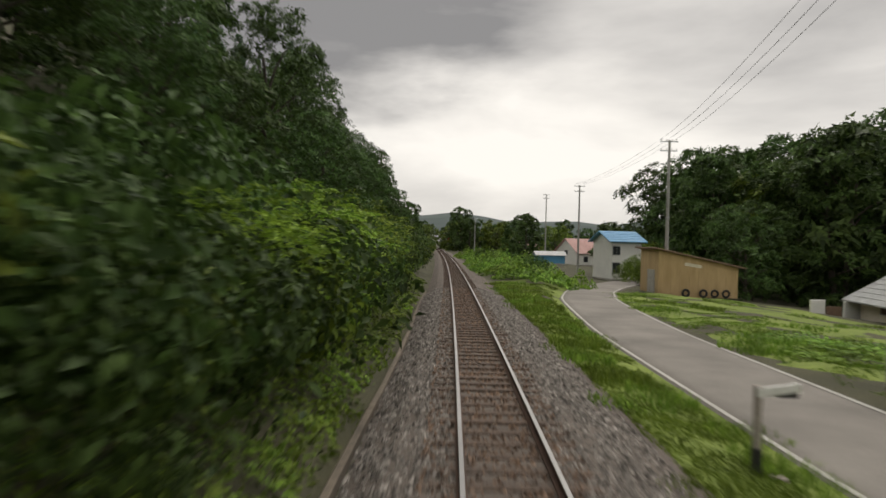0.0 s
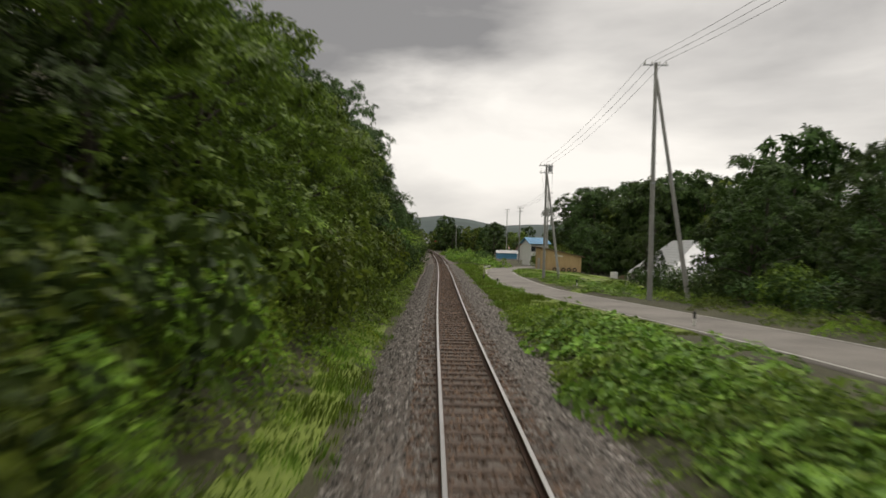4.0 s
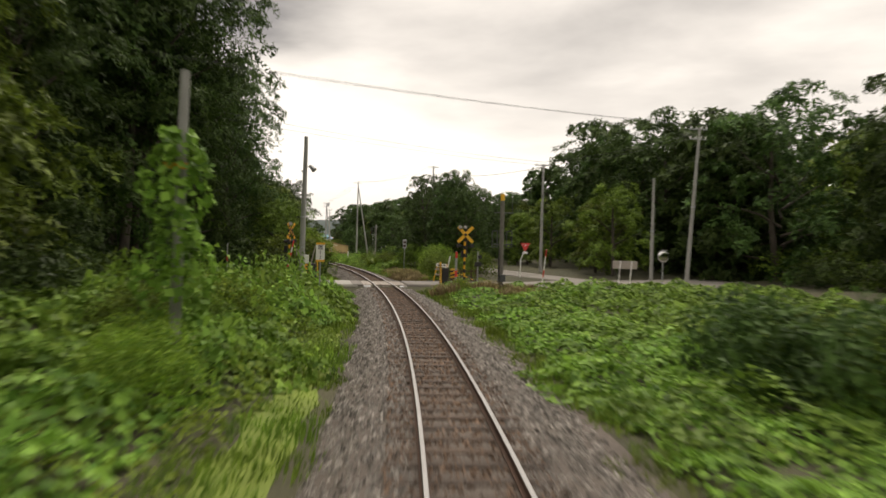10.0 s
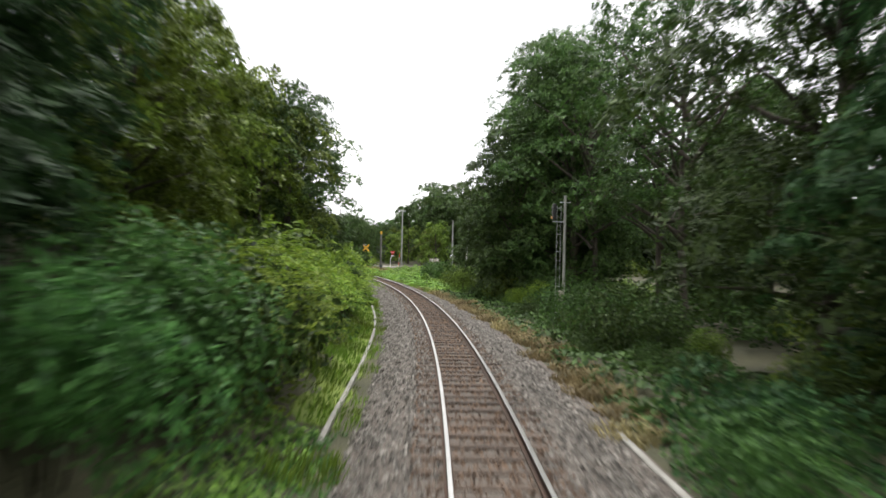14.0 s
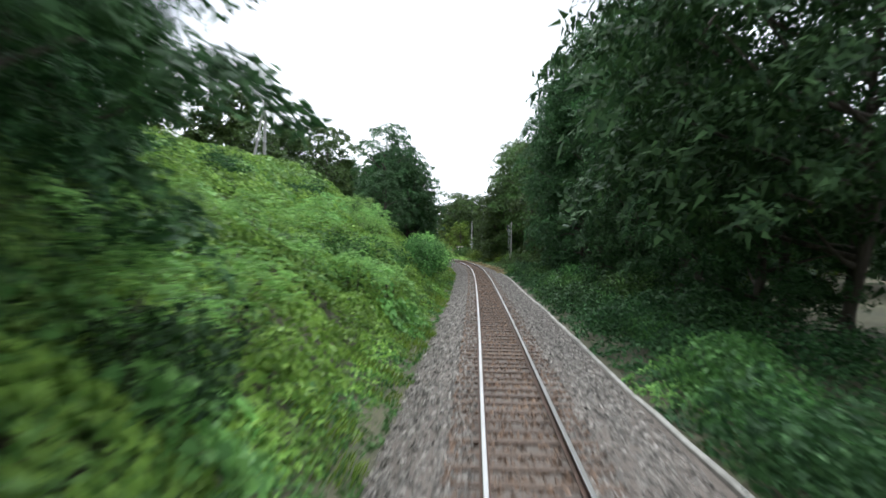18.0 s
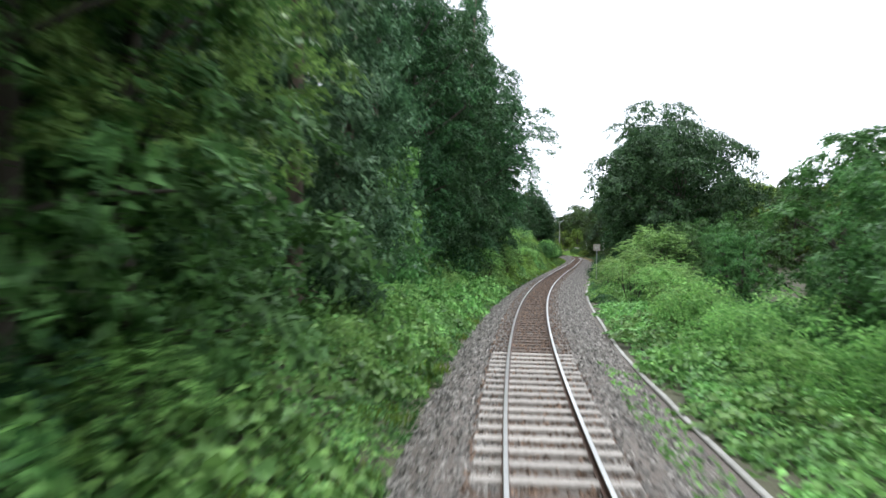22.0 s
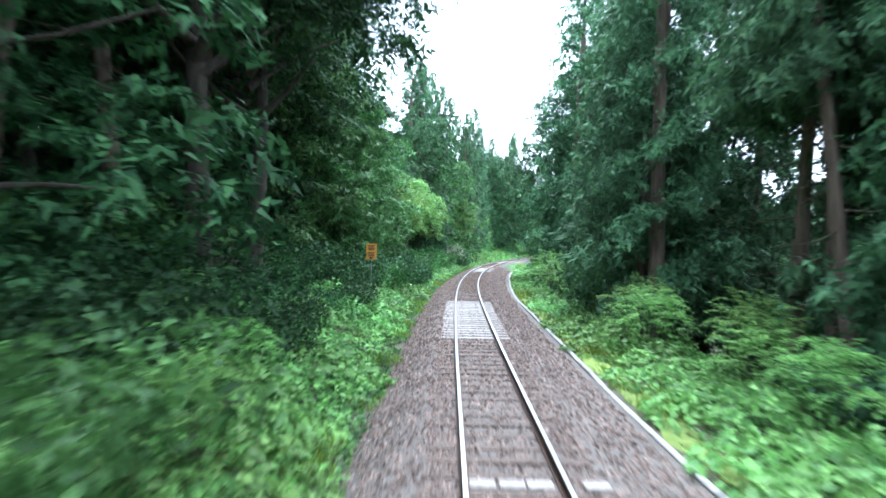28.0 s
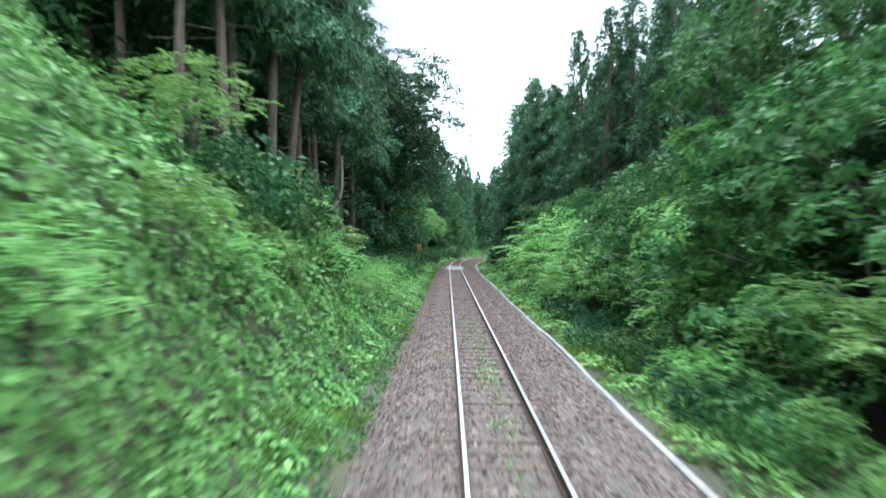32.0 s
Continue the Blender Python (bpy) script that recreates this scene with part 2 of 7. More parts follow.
M_STEEL = surface("galvanised_steel", (0.26, 0.27, 0.28), (0.42, 0.43, 0.44), 14, 0.5, 0.6, bump=0.05)
M_WIRE = surface("black_cable", (0.02, 0.02, 0.02), (0.05, 0.05, 0.05), 12, 0.6, bump=0)
M_PLANK = surface("grey_weathered_plank", (0.20, 0.17, 0.145), (0.46, 0.41, 0.36), 6, 0.9, bump=0.5, vary=0.12, stretch_z=1)
M_BARK = surface("brown_bark", (0.026, 0.021, 0.016), (0.090, 0.074, 0.058), 9, 0.95, bump=0.8, stretch_z=0.25)
M_CEDAR_BARK = surface("reddish_cedar_bark", (0.055, 0.040, 0.030), (0.20, 0.15, 0.115), 10, 0.95, bump=0.8, stretch_z=0.12)
M_LEAF = leaf_material("broad_leaves", (0.046, 0.076, 0.012), (0.168, 0.238, 0.036), 0.5)
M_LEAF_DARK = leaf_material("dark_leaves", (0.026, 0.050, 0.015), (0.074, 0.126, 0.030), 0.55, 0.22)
M_LEAF_FRESH = leaf_material("fresh_leaves", (0.088, 0.165, 0.018), (0.255, 0.370, 0.050), 0.5, 0.35)
M_VINE = leaf_material("vine_leaves", (0.066, 0.135, 0.018), (0.215, 0.345, 0.056), 0.5, 0.3)
# same plants further along, the cooler light there put into their leaf colours
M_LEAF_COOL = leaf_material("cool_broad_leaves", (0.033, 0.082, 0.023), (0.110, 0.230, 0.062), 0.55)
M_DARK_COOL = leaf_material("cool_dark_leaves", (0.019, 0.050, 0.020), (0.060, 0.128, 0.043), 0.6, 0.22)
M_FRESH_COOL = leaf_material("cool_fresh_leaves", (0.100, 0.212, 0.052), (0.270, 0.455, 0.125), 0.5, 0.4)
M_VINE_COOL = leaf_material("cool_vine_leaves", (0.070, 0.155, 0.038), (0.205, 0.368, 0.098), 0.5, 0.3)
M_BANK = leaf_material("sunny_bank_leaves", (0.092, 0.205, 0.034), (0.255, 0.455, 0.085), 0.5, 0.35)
M_NEEDLE = leaf_material("cedar_foliage", (0.038, 0.084, 0.042), (0.108, 0.200, 0.088), 0.65, 0.18)
M_DEAD = surface("pale_dead_wood", (0.20, 0.17, 0.15), (0.36, 0.31, 0.27), 8, 0.9, bump=0.6, stretch_z=0.3)
M_GRASS = leaf_material("bright_grass", (0.085, 0.150, 0.018), (0.190, 0.280, 0.045), 0.5, 0.35)
M_DRY = leaf_material("dry_grass", (0.150, 0.118, 0.056), (0.300, 0.245, 0.125), 0.7, 0.25)
M_PALE_LEAF = leaf_material("pale_flowering_leaves", (0.10, 0.14, 0.06), (0.42, 0.44, 0.30), 0.5, 0.25)

# ---- the line: its plan, and places along it ----
STEP = np.arange(-300.0, 521.0, 1.0)
bend = np.interp(STEP, np.arange(-300, 521, 20), BEND) / 1000
turn = np.concatenate([[0], np.cumsum((bend[1:] + bend[:-1]) / 2)])
turn -= turn[300]
line_x = -np.concatenate([[0], np.cumsum(-(np.sin(turn[1:]) + np.sin(turn[:-1])) / 2)])
line_y = -np.concatenate([[0], np.cumsum((np.cos(turn[1:]) + np.cos(turn[:-1])) / 2)])
rise = np.interp(STEP, np.arange(-300, 601, 60), RISE) / 1000
line_z = np.concatenate([[0], np.cumsum((rise[1:] + rise[:-1]) / 2)])
line_x, line_y, line_z = line_x - line_x[300], line_y - line_y[300], line_z - line_z[300]


def heading(u):
    """The line's direction, in radians, u metres along it."""
    return np.interp(u, STEP, turn)


def at(u, w, z):
    """World places: u metres along the line, w to its right as one looks back along it, z over the rail tops."""
    u, w, z = np.asarray(u, float), np.asarray(w, float), np.asarray(z, float)
    uc = np.clip(u, STEP[0], STEP[-1])
    h = np.interp(uc, STEP, turn)
    x = np.interp(uc, STEP, line_x) + w * np.cos(h) + (u - uc) * np.sin(h)
    y = np.interp(uc, STEP, line_y) + w * np.sin(h) - (u - uc) * np.cos(h)
    return np.stack([x, y, np.interp(uc, STEP, line_z) + z], -1)


def spot(u, w, z=0.0, rz=0.0):
    """A pose beside the line: its x axis points to the right of the line, its y axis back along it."""
    p = at(u, w, z)
    return pose(p[0], p[1], p[2], 0, 0, math.degrees(heading(u)) + rz)


US = [-300, -120, -60, -20, 30, 65, 92, 103, 109, 122, 165, 205, 232, 275, 298, 345, 395, 430, 450, 464, 520]
LEFT = {}
LEFT[60] = [8, 22, 28, 30, 25, 16, 6, 2, 2, 4, 8, 12, 14, 14, 12, 14, 18, 14, 12, 17, 17]
LEFT[30] = [5, 12, 17, 18, 15, 9, 3, 1, 1, 2, 5, 9, 11, 11, 8, 9, 11, 8, 8, 14, 14]
LEFT[12] = [1, 4, 5.5, 6, 5, 2.6, 0.8, 0, 0, 0.2, 1.5, 4, 6.5, 4.2, 2.5, 2, 3, 1.5, 2.2, 8.0, 8.5]
LEFT[6] = [0, 0.8, 1.6, 1.8, 1.2, 0.6, 0, -0.05, -0.05, -0.25, 0.2, 1.0, 2.5, 1.3, 0.3, 0.2, 0.3, 0.1, 0.5, 3.3, 3.6]
LEFT[3.1] = [-0.6, -0.6, -0.5, -0.5, -0.5, -0.5, -0.4, -0.1, -0.1, -0.55, -0.55, -0.5, -0.3, -0.3, -0.5, -0.5, -0.5, -0.5, -0.5, -0.4, -0.4]
RIGHT = {}
RIGHT[3.1] = [-0.6, -0.5, -0.5, -0.6, -0.4, -0.35, -0.35, -0.1, -0.1, -0.55, -0.6, -0.6, -0.6, -0.6, -0.6, -0.6, -0.6, -0.6, -0.6, -0.6, -0.6]
RIGHT[6] = [-0.6, -0.2, -0.4, -0.85, -0.3, 0.1, 0.05, -0.05, -0.05, -0.6, -0.7, -0.6, -0.6, -0.7, -0.9, -1.0, -1.0, -1.0, -0.9, -0.9, -0.9]
RIGHT[11] = [-1, -0.8, -0.9, -0.8, -0.2, 0.3, 0.15, 0, 0, -0.45, -0.8, -0.6, -0.6, -0.9, -2.0, -2.5, -2.5, -2.5, -2.2, -2.0, -2.0]
RIGHT[20] = [-1.2, -1.3, -1.3, -1.3, -0.2, 0.4, 0.2, 0, 0, -0.2, -0.5, -0.4, -0.5, -1.0, -3.0, -4.0, -4.0, -4.0, -3.0, -3.0, -3.0]
RIGHT[32] = [-2, -2.4, -2.6, -2.6, 0, 1.0, 0.6, 0.2, 0.2, 0.2, 0.5, 0.5, 0, -1, -4, -5, -5, -4.5, -3, -3, -3]
RIGHT[60] = [-2, -3, -3, -3, 2, 3, 3, 2, 2, 2, 2, 2, 2, 0, -5, -6, -6, -4, -3, -3, -3]


def rough(u, w):
    """Small unevenness of the ground."""
    return 0.10 * np.sin(u * 0.83 + w * 0.31) * np.sin(w * 0.71 - u * 0.17) + 0.06 * np.sin(u * 2.1 + 1.3 * w)


ROAD_U = [-96, -78, -67, -58, -48, -30, -12, 0, 15, 36, 60, 80, 92, 101]
ROAD_W = [26, 19, 14, 10.5, 8.4, 7.0, 6.8, 7.0, 8.3, 10.6, 11.0, 11.6, 13.8, 16.5]
ROAD_Z = [-1.2, -1.1, -1.0, -0.95, -0.9, -0.85, -0.8, -0.72, -0.45, -0.1, 0.3, 0.25, 0.08, 0.0]


def road_z(u, w):
    """Height of the road surface over the rail tops."""
    z = np.interp(u, ROAD_U, ROAD_Z)
    f = np.clip((np.asarray(u) - 94) / 6, 0, 1)
    lane = np.where(np.asarray(w) > 0, 0.02 + 0.012 * np.maximum(np.asarray(w) - 20, 0), 0.0)
    return np.where(np.asarray(w) < 0, -0.02, z * (1 - f) + lane * f)


def road_mask(u, w):
    """1 on the beds of the roads, falling to 0 beside them."""
    d = np.abs(w - np.interp(u, ROAD_U, ROAD_W)) - 2.1
    d = np.where((u < -96) | (u > 101), 9.0, d)
    side = np.maximum(np.abs(u - np.interp(w, [0, 11, 15, 20, 26, 34, 46], [106.2, 106, 105, 103, 99, 94, 88])) - np.interp(w, [0, 6, 11, 15, 20, 26, 34], [2.2, 2.2, 3.3, 5.1, 5.1, 3.5, 2.7]), np.maximum(1.0 - w, w - 46))
    lane = np.maximum(np.abs(u - 106.3) - 2.0, np.maximum(w + 1.0, -40 - w))
    return np.clip(1 - np.minimum(np.minimum(d, side), lane) / 1.2, 0, 1)


def ground_z(u, w):
    """Height of the ground over the rail tops."""
    u, w = np.broadcast_arrays(np.asarray(u, float), np.asarray(w, float))
    side = []
    for table, sign in ((LEFT, -1), (RIGHT, 1)):
        ks = sorted(table)
        hs = [np.interp(u, US, table[k]) for k in ks]
        d = np.abs(w)
        z = np.where(d < ks[0], -0.62 + (hs[0] + 0.62) * np.clip((d - 2.4) / (ks[0] - 2.4), 0, 1), hs[-1])
        for i in range(len(ks) - 1):
            f = np.clip((d - ks[i]) / (ks[i + 1] - ks[i]), 0, 1)
            z = np.where((d >= ks[i]) & (d < ks[i + 1]), hs[i] + (hs[i + 1] - hs[i]) * f, z)
        side.append(z)
    z = np.where(w < 0, side[0], side[1])
    crossing = np.clip(1 - np.maximum(np.abs(u - 106) - 3.0, 0) / 2.0, 0, 1)
    bump = rough(u, w) * np.clip((np.abs(w) - 3.2) / 2, 0, 1) * (1 - crossing)
    k = road_mask(u, w)
    return (z + bump) * (1 - k) + (road_z(u, w) - 0.07) * k


# ---- mesh helpers ----
def mesh_from(name, verts, faces, mats, index=None, smooth=False):
    me = bpy.data.meshes.new(name)
    me.from_pydata([tuple(v) for v in verts], [], [tuple(f) for f in faces])
    for m in (mats if isinstance(mats, (list, tuple)) else [mats]):
        me.materials.append(m)
    if index is not None:
        me.polygons.foreach_set("material_index", index)
    if smooth:
        me.polygons.foreach_set("use_smooth", [True] * len(me.polygons))
    me.update()
    return me


def part(name, data, material, parent, label=""):
    """One mesh (from a bmesh or a ready mesh) as a child of a thing or part."""
    if isinstance(data, bmesh.types.BMesh):
        me = bpy.data.meshes.new(name)
        bmesh.ops.recalc_face_normals(data, faces=data.faces)
        data.to_mesh(me)
        data.free()
        me.materials.append(material)
    else:
        me = data
    ob = new(name, me)
    ob.parent = parent
    if label:
        ob["label"] = label
    return ob


def thing(name, m, label, category, group="", kind=""):
    ob = new(name)
    ob.empty_display_size = 0.2
    ob.matrix_world = m
    return tagged(ob, label, category, group, kind)


def box(sx, sy, sz, x=0, y=0, z=0, bevel=0.0, rz=0.0, rx=0.0, ry=0.0, bm=None):
    """A box with its base centre at x, y, z; bevelled."""
    own = bmesh.new()
    bmesh.ops.create_cube(own, size=1, matrix=Matrix.Diagonal((sx, sy, sz, 1)))
    if bevel:
        bmesh.ops.bevel(own, geom=own.edges[:], offset=bevel, segments=1, affect="EDGES")
    bmesh.ops.transform(own, matrix=Matrix.Translation((x, y, z)) @ Euler((radians(rx), radians(ry), radians(rz))).to_matrix().to_4x4() @ Matrix.Translation((0, 0, sz / 2)), verts=own.verts)
    return merged(bm, own)


def merged(bm, own):
    if bm is None:
        return own
    me = bpy.data.meshes.new("joined")
    own.to_mesh(me)
    own.free()
    bm.from_mesh(me)
    bpy.data.meshes.remove(me)
    return bm


def tube(a, b, r0, r1=None, sides=10, bm=None):
    """A tapered round bar from a to b."""
    a, b = Vector(a), Vector(b)
    own = bmesh.new()
    d = b - a
    bmesh.ops.create_cone(own, cap_ends=True, segments=sides, radius1=r0, radius2=r0 if r1 is None else r1, depth=d.length)
    m = Matrix.Translation((a + b) / 2) @ d.to_track_quat("Z", "Y").to_matrix().to_4x4()
    bmesh.ops.transform(own, matrix=m, verts=own.verts)
    for f in own.faces:
        f.smooth = len(f.verts) == 4
        if not f.smooth:
            for e in f.edges:
                e.smooth = False
    return merged(bm, own)


def sweep(us, ws, zs, profile, name, mats, index=None, smooth=False):
    """A profile of (w, z) points carried along the line; ws, zs shift it at each u."""
    us = np.asarray(us, float)
    k = len(profile)
    rows = [at(us, np.asarray(ws) + p[0], np.asarray(zs) + p[1]) for p in profile]
    v = np.stack(rows, 1).reshape(-1, 3)
    faces, idx = [], []
    for i in range(len(us) - 1):
        for j in range(k - 1):
            faces.append((i * k + j, i * k + j + 1, (i + 1) * k + j + 1, (i + 1) * k + j))
            if index:
                idx.append(index[j])
    return mesh_from(name, v, faces, mats, idx if index else None, smooth)


# ---- ground ----
gu = np.concatenate([np.arange(-1800, -300, 150), np.arange(-300, 20, 2.5), np.arange(20, 98, 2.0), np.arange(98, 115, 0.75), np.arange(115.5, 500, 2.0), np.arange(500, 1400, 100)])
gw = np.concatenate([[-290, -220, -160, -120, -90, -60, -45, -35, -28, -22, -18, -15, -12, -10, -8.5], np.arange(-7.5, -2.2, 0.75), [-1.2, 1.2], np.arange(2.4, 8, 0.75),
                     [8.5, 9.25, 10, 10.75, 11.5, 12.25, 13, 14, 15, 16, 17, 18, 19, 20, 21.5, 23, 25, 27, 29, 32, 35, 38, 42, 46, 60, 90, 120, 160, 220, 290]])
gU, gW = np.meshgrid(gu, gw, indexing="ij")
gZ = ground_z(np.clip(gU, -300, 520), np.clip(gW, -60, 60))
gP = at(gU, gW, gZ)
nw = len(gw)
gf = [(i * nw + j, i * nw + j + 1, (i + 1) * nw + j + 1, (i + 1) * nw + j) for i in range(len(gu) - 1) for j in range(nw - 1)]
ground = new("ground", mesh_from("ground", gP.reshape(-1, 3), gf, M_SOIL, smooth=True))
tagged(ground, "dark soil with leaf litter and low weeds", "ground", kind="structure")

# ---- track ----
track = thing("railway_track", Matrix.Identity(4), "single narrow-gauge railway track with worn wooden sleepers on ballast", "railway track", kind="structure")
bu = np.arange(-300, 521, 2.0)
one = np.zeros_like(bu)
bed = new("ballast_bed", sweep(bu, one, np.interp(bu, [385, 420], [0, 0.010]), [(-2.5, -0.85), (-2.0, -0.56), (-1.5, -0.25), (-1.18, -0.172), (-0.8, -0.180), (-0.55, -0.182), (0.55, -0.182), (0.8, -0.180), (1.18, -0.172), (1.55, -0.25), (2.1, -0.50), (2.76, -0.58), (2.8, -0.85)], "ballast_bed", M_BALLAST))
tagged(bed, "grey-brown crushed stone ballast bed", "ballast", kind="structure")
HEAD = [(-0.060, -0.15), (-0.060, -0.135), (-0.010, -0.115), (-0.010, -0.035), (-0.0325, -0.03), (-0.0325, -0.005), (-0.026, 0.0), (0.026, 0.0), (0.0325, -0.005), (0.0325, -0.03), (0.010, -0.035), (0.010, -0.115), (0.060, -0.135), (0.060, -0.15)]
ru = np.arange(-300, 521, 1.5)
for w in (-0.566, 0.566):
    me = sweep(ru, np.full_like(ru, w), 0 * ru, HEAD, "rail", [M_RAIL, M_RAILTOP], [0, 0, 0, 0, 0, 1, 1, 1, 0, 0, 0, 0, 0])
    part("rail", me, None, track, "rusty steel rail with polished running surface")
SPACING = 0.62
wood = bmesh.new()
box(2.1, 0.21, 0.15, 0, 0, -0.30, 0.012, bm=wood)
wood_me = bpy.data.meshes.new("sleeper")
wood.to_mesh(wood_me)
wood.free()
wood_me.materials.append(M_SLEEPER)
pale = bmesh.new()
box(2.0, 0.25, 0.16, 0, 0, -0.30, 0.02, bm=pale)
pale_me = bpy.data.meshes.new("concrete_sleeper")
pale.to_mesh(pale_me)
pale.free()
pale_me.materials.append(M_CONC_SLEEPER)
PALE = ((322, 332), (349.2, 358.3), (391, 404.2))
far_v, far_f = [], []
corner = np.array([(x, y, z) for z in (-0.30, -0.15) for y in (-0.105, 0.105) for x in (-1.05, 1.05)])
quad = [(0, 1, 3, 2), (4, 6, 7, 5), (0, 4, 5, 1), (2, 3, 7, 6), (0, 2, 6, 4), (1, 5, 7, 3)]
rnd = random.Random(4)
for u in np.arange(-298, 519, SPACING):
    if 104.6 < u < 108.2:
        continue
    is_pale = any(a < u < b for a, b in PALE)
    if is_pale or 58 < u < 205:
        s = new("sleeper", pale_me if is_pale else wood_me)
        s.parent = track
        s.matrix_world = spot(u + rnd.uniform(-0.03, 0.03), rnd.uniform(-0.02, 0.02), 0.012 if is_pale else rnd.uniform(-0.012, 0.008), rnd.uniform(-1, 1))
        if is_pale:
            s["label"] = "pale concrete sleeper"
    else:
        h = float(heading(u)) + rnd.uniform(-0.015, 0.015)
        o = at(u, rnd.uniform(-0.02, 0.02), rnd.uniform(-0.012, 0.008))
        c, s_ = math.cos(h), math.sin(h)
        base = len(far_v)
        far_v += [(o[0] + x * c - y * s_, o[1] + x * s_ + y * c, o[2] + z) for x, y, z in corner]
        far_f += [tuple(base + i for i in q) for q in quad]
more = part("sleepers", mesh_from("sleepers", far_v, far_f, M_SLEEPER), None, track)
tagged(more, "dark tarred wooden sleepers", kind="stuff")
# kerbs beside the ballast
EDGING = [205, 225, 240, 262, 280, 300, 318, 335, 370, 400, 430, 455, 472, 500]
EDGING_W = [2.62, 2.58, 2.56, 2.70, 2.78, 2.68, 2.70, 2.77, 2.78, 2.74, 2.73, 2.68, 2.62, 2.62]
for name, u0, u1, w, z, top, half, mat in (("kerb", -46, 8, -2.16, -0.66, -0.46, 0.06, M_OLD_BEAM), ("kerb", 84, 97, -2.62, -0.7, -0.48, 0.05, M_KERB), ("kerb", 160, 207, -2.56, -0.7, -0.47, 0.05, M_KERB), ("kerb", 205, 500, 0, -0.75, -0.50, 0.062, M_KERB)):
    ku = np.arange(u0, u1 + 0.1, 2.0)
    drift = (w if w else np.interp(ku, EDGING, EDGING_W)) + 0.05 * np.sin(ku * 0.21)
    settle = 0.02 * np.sin(ku * 0.47) + 0.015 * np.sin(ku * 1.3)
    k = new(name, sweep(ku, drift, settle, [(-half, z), (-half, top - 0.02), (-half + 0.02, top), (half - 0.02, top), (half, top - 0.02), (half, z)], name, mat))
    tagged(k, "low dark weathered edging beside the ballast" if mat is M_OLD_BEAM else "low pale concrete edging beside the ballast", "kerb", kind="structure")


# ---- road and crossing ----
def ribbon(name, us, ws, half, lift, mat, label, category="road"):
    """A strip of road surface along places (u, w), lying on its prepared bed."""
    us, ws = np.asarray(us, float), np.asarray(ws, float)
    t = np.linspace(0, len(us) - 1, 12 * (len(us) - 1) + 1)
    uu, ww = np.interp(t, range(len(us)), us), np.interp(t, range(len(us)), ws)
    for _ in range(10):
        uu[1:-1], ww[1:-1] = (uu[:-2] + 2 * uu[1:-1] + uu[2:]) / 4, (ww[:-2] + 2 * ww[1:-1] + ww[2:]) / 4
    hh = np.interp(t, range(len(us)), half) if np.ndim(half) else np.full(len(t), half)
    du, dw = np.gradient(uu), np.gradient(ww)
    n = np.hypot(du, dw)
    rows = []
    for k in np.linspace(-1, 1, 7):
        u, w = uu - dw / n * hh * k, ww + du / n * hh * k
        rows.append(at(u, w, road_z(u, w) + lift + 0.03 * (1 - k * k)))
    rows = [rows[0] - np.array([0, 0, 0.16])] + rows + [rows[-1] - np.array([0, 0, 0.16])]
    v = np.stack(rows, 1).reshape(-1, 3)
    f = [(i * 9 + j, i * 9 + j + 1, (i + 1) * 9 + j + 1, (i + 1) * 9 + j) for i in range(len(t) - 1) for j in range(8)]
    ob = new(name, mesh_from(name, v, f, mat, smooth=True))
    return tagged(ob, label, category, kind="structure"), uu, ww, hh


road, ru_, rw_, rh_ = ribbon("road", [-96, -78, -67, -58, -48, -30, -12, 0, 15, 36, 60, 80, 92, 101], [26, 19, 14, 10.5, 8.4, 7.0, 6.8, 7.0, 8.3, 10.6, 11.0, 11.6, 13.8, 16.5], 1.95, 0.0, M_ASPHALT, "narrow grey asphalt country road beside the railway")
side_road = ribbon("side_road", [106.2, 106.2, 106, 105, 103, 99, 94, 88], [1.42, 6, 11, 15, 20, 26, 34, 46], [2.15, 2.2, 3.2, 5.0, 5.0, 3.4, 2.6, 2.6], 0.006, M_ASPHALT, "wide asphalt road junction beside the level crossing")
lane = ribbon("lane", [106.2, 106.2, 106.6, 109], [-4.3, -9, -16, -40], 1.9, 0.006, M_ASPHALT, "narrow worn asphalt lane leading off the crossing")
far_line = new("road_marking", None)
for off, a, b in ((1.78, 0, 150), (-1.78, 20, 150)):
    i0, i1 = a, min(b, len(ru_) - 2)
    du, dw = np.gradient(ru_), np.gradient(rw_)
    n = np.hypot(du, dw)
    rows = []
    for k in (off - 0.06, off + 0.06):
        u, w = (ru_ - dw / n * k)[i0:i1], (rw_ + du / n * k)[i0:i1]
        rows.append(at(u, w, road_z(u, w) + 0.018))
    v = np.stack(rows, 1).reshape(-1, 3)
    f = [(2 * i, 2 * i + 1, 2 * i + 3, 2 * i + 2) for i in range(len(v) // 2 - 1)]
    part("edge_line", mesh_from("edge_line", v, f, M_WORN), None, far_line)
tagged(far_line, "worn white edge lines on the road", "road marking", kind="structure")

deck = thing("crossing_deck", spot(106.35, 0), "grey weathered plank deck between the rails of the level crossing", "crossing deck", kind="structure")
for w0, count, wid in ((-1.24, 3, 0.188), (-0.475, 5, 0.19), (0.68, 4, 0.175)):
    for i in range(count):
        long = 3.7 + 0.35 * ((i * 7 + count) % 3 == 1)
        part("plank", box(wid - 0.012, long, 0.14, w0 + (i + 0.5) * wid, 0.08 * ((i * 5) % 3 - 1), -0.15, 0.012), M_PLANK, deck)
for w0 in (-1.02, 1.18):
    part("ramp_plate", box(0.42, 0.35, 0.03, w0, -2.05, -0.12, 0.005, rx=12), M_STEEL, deck)
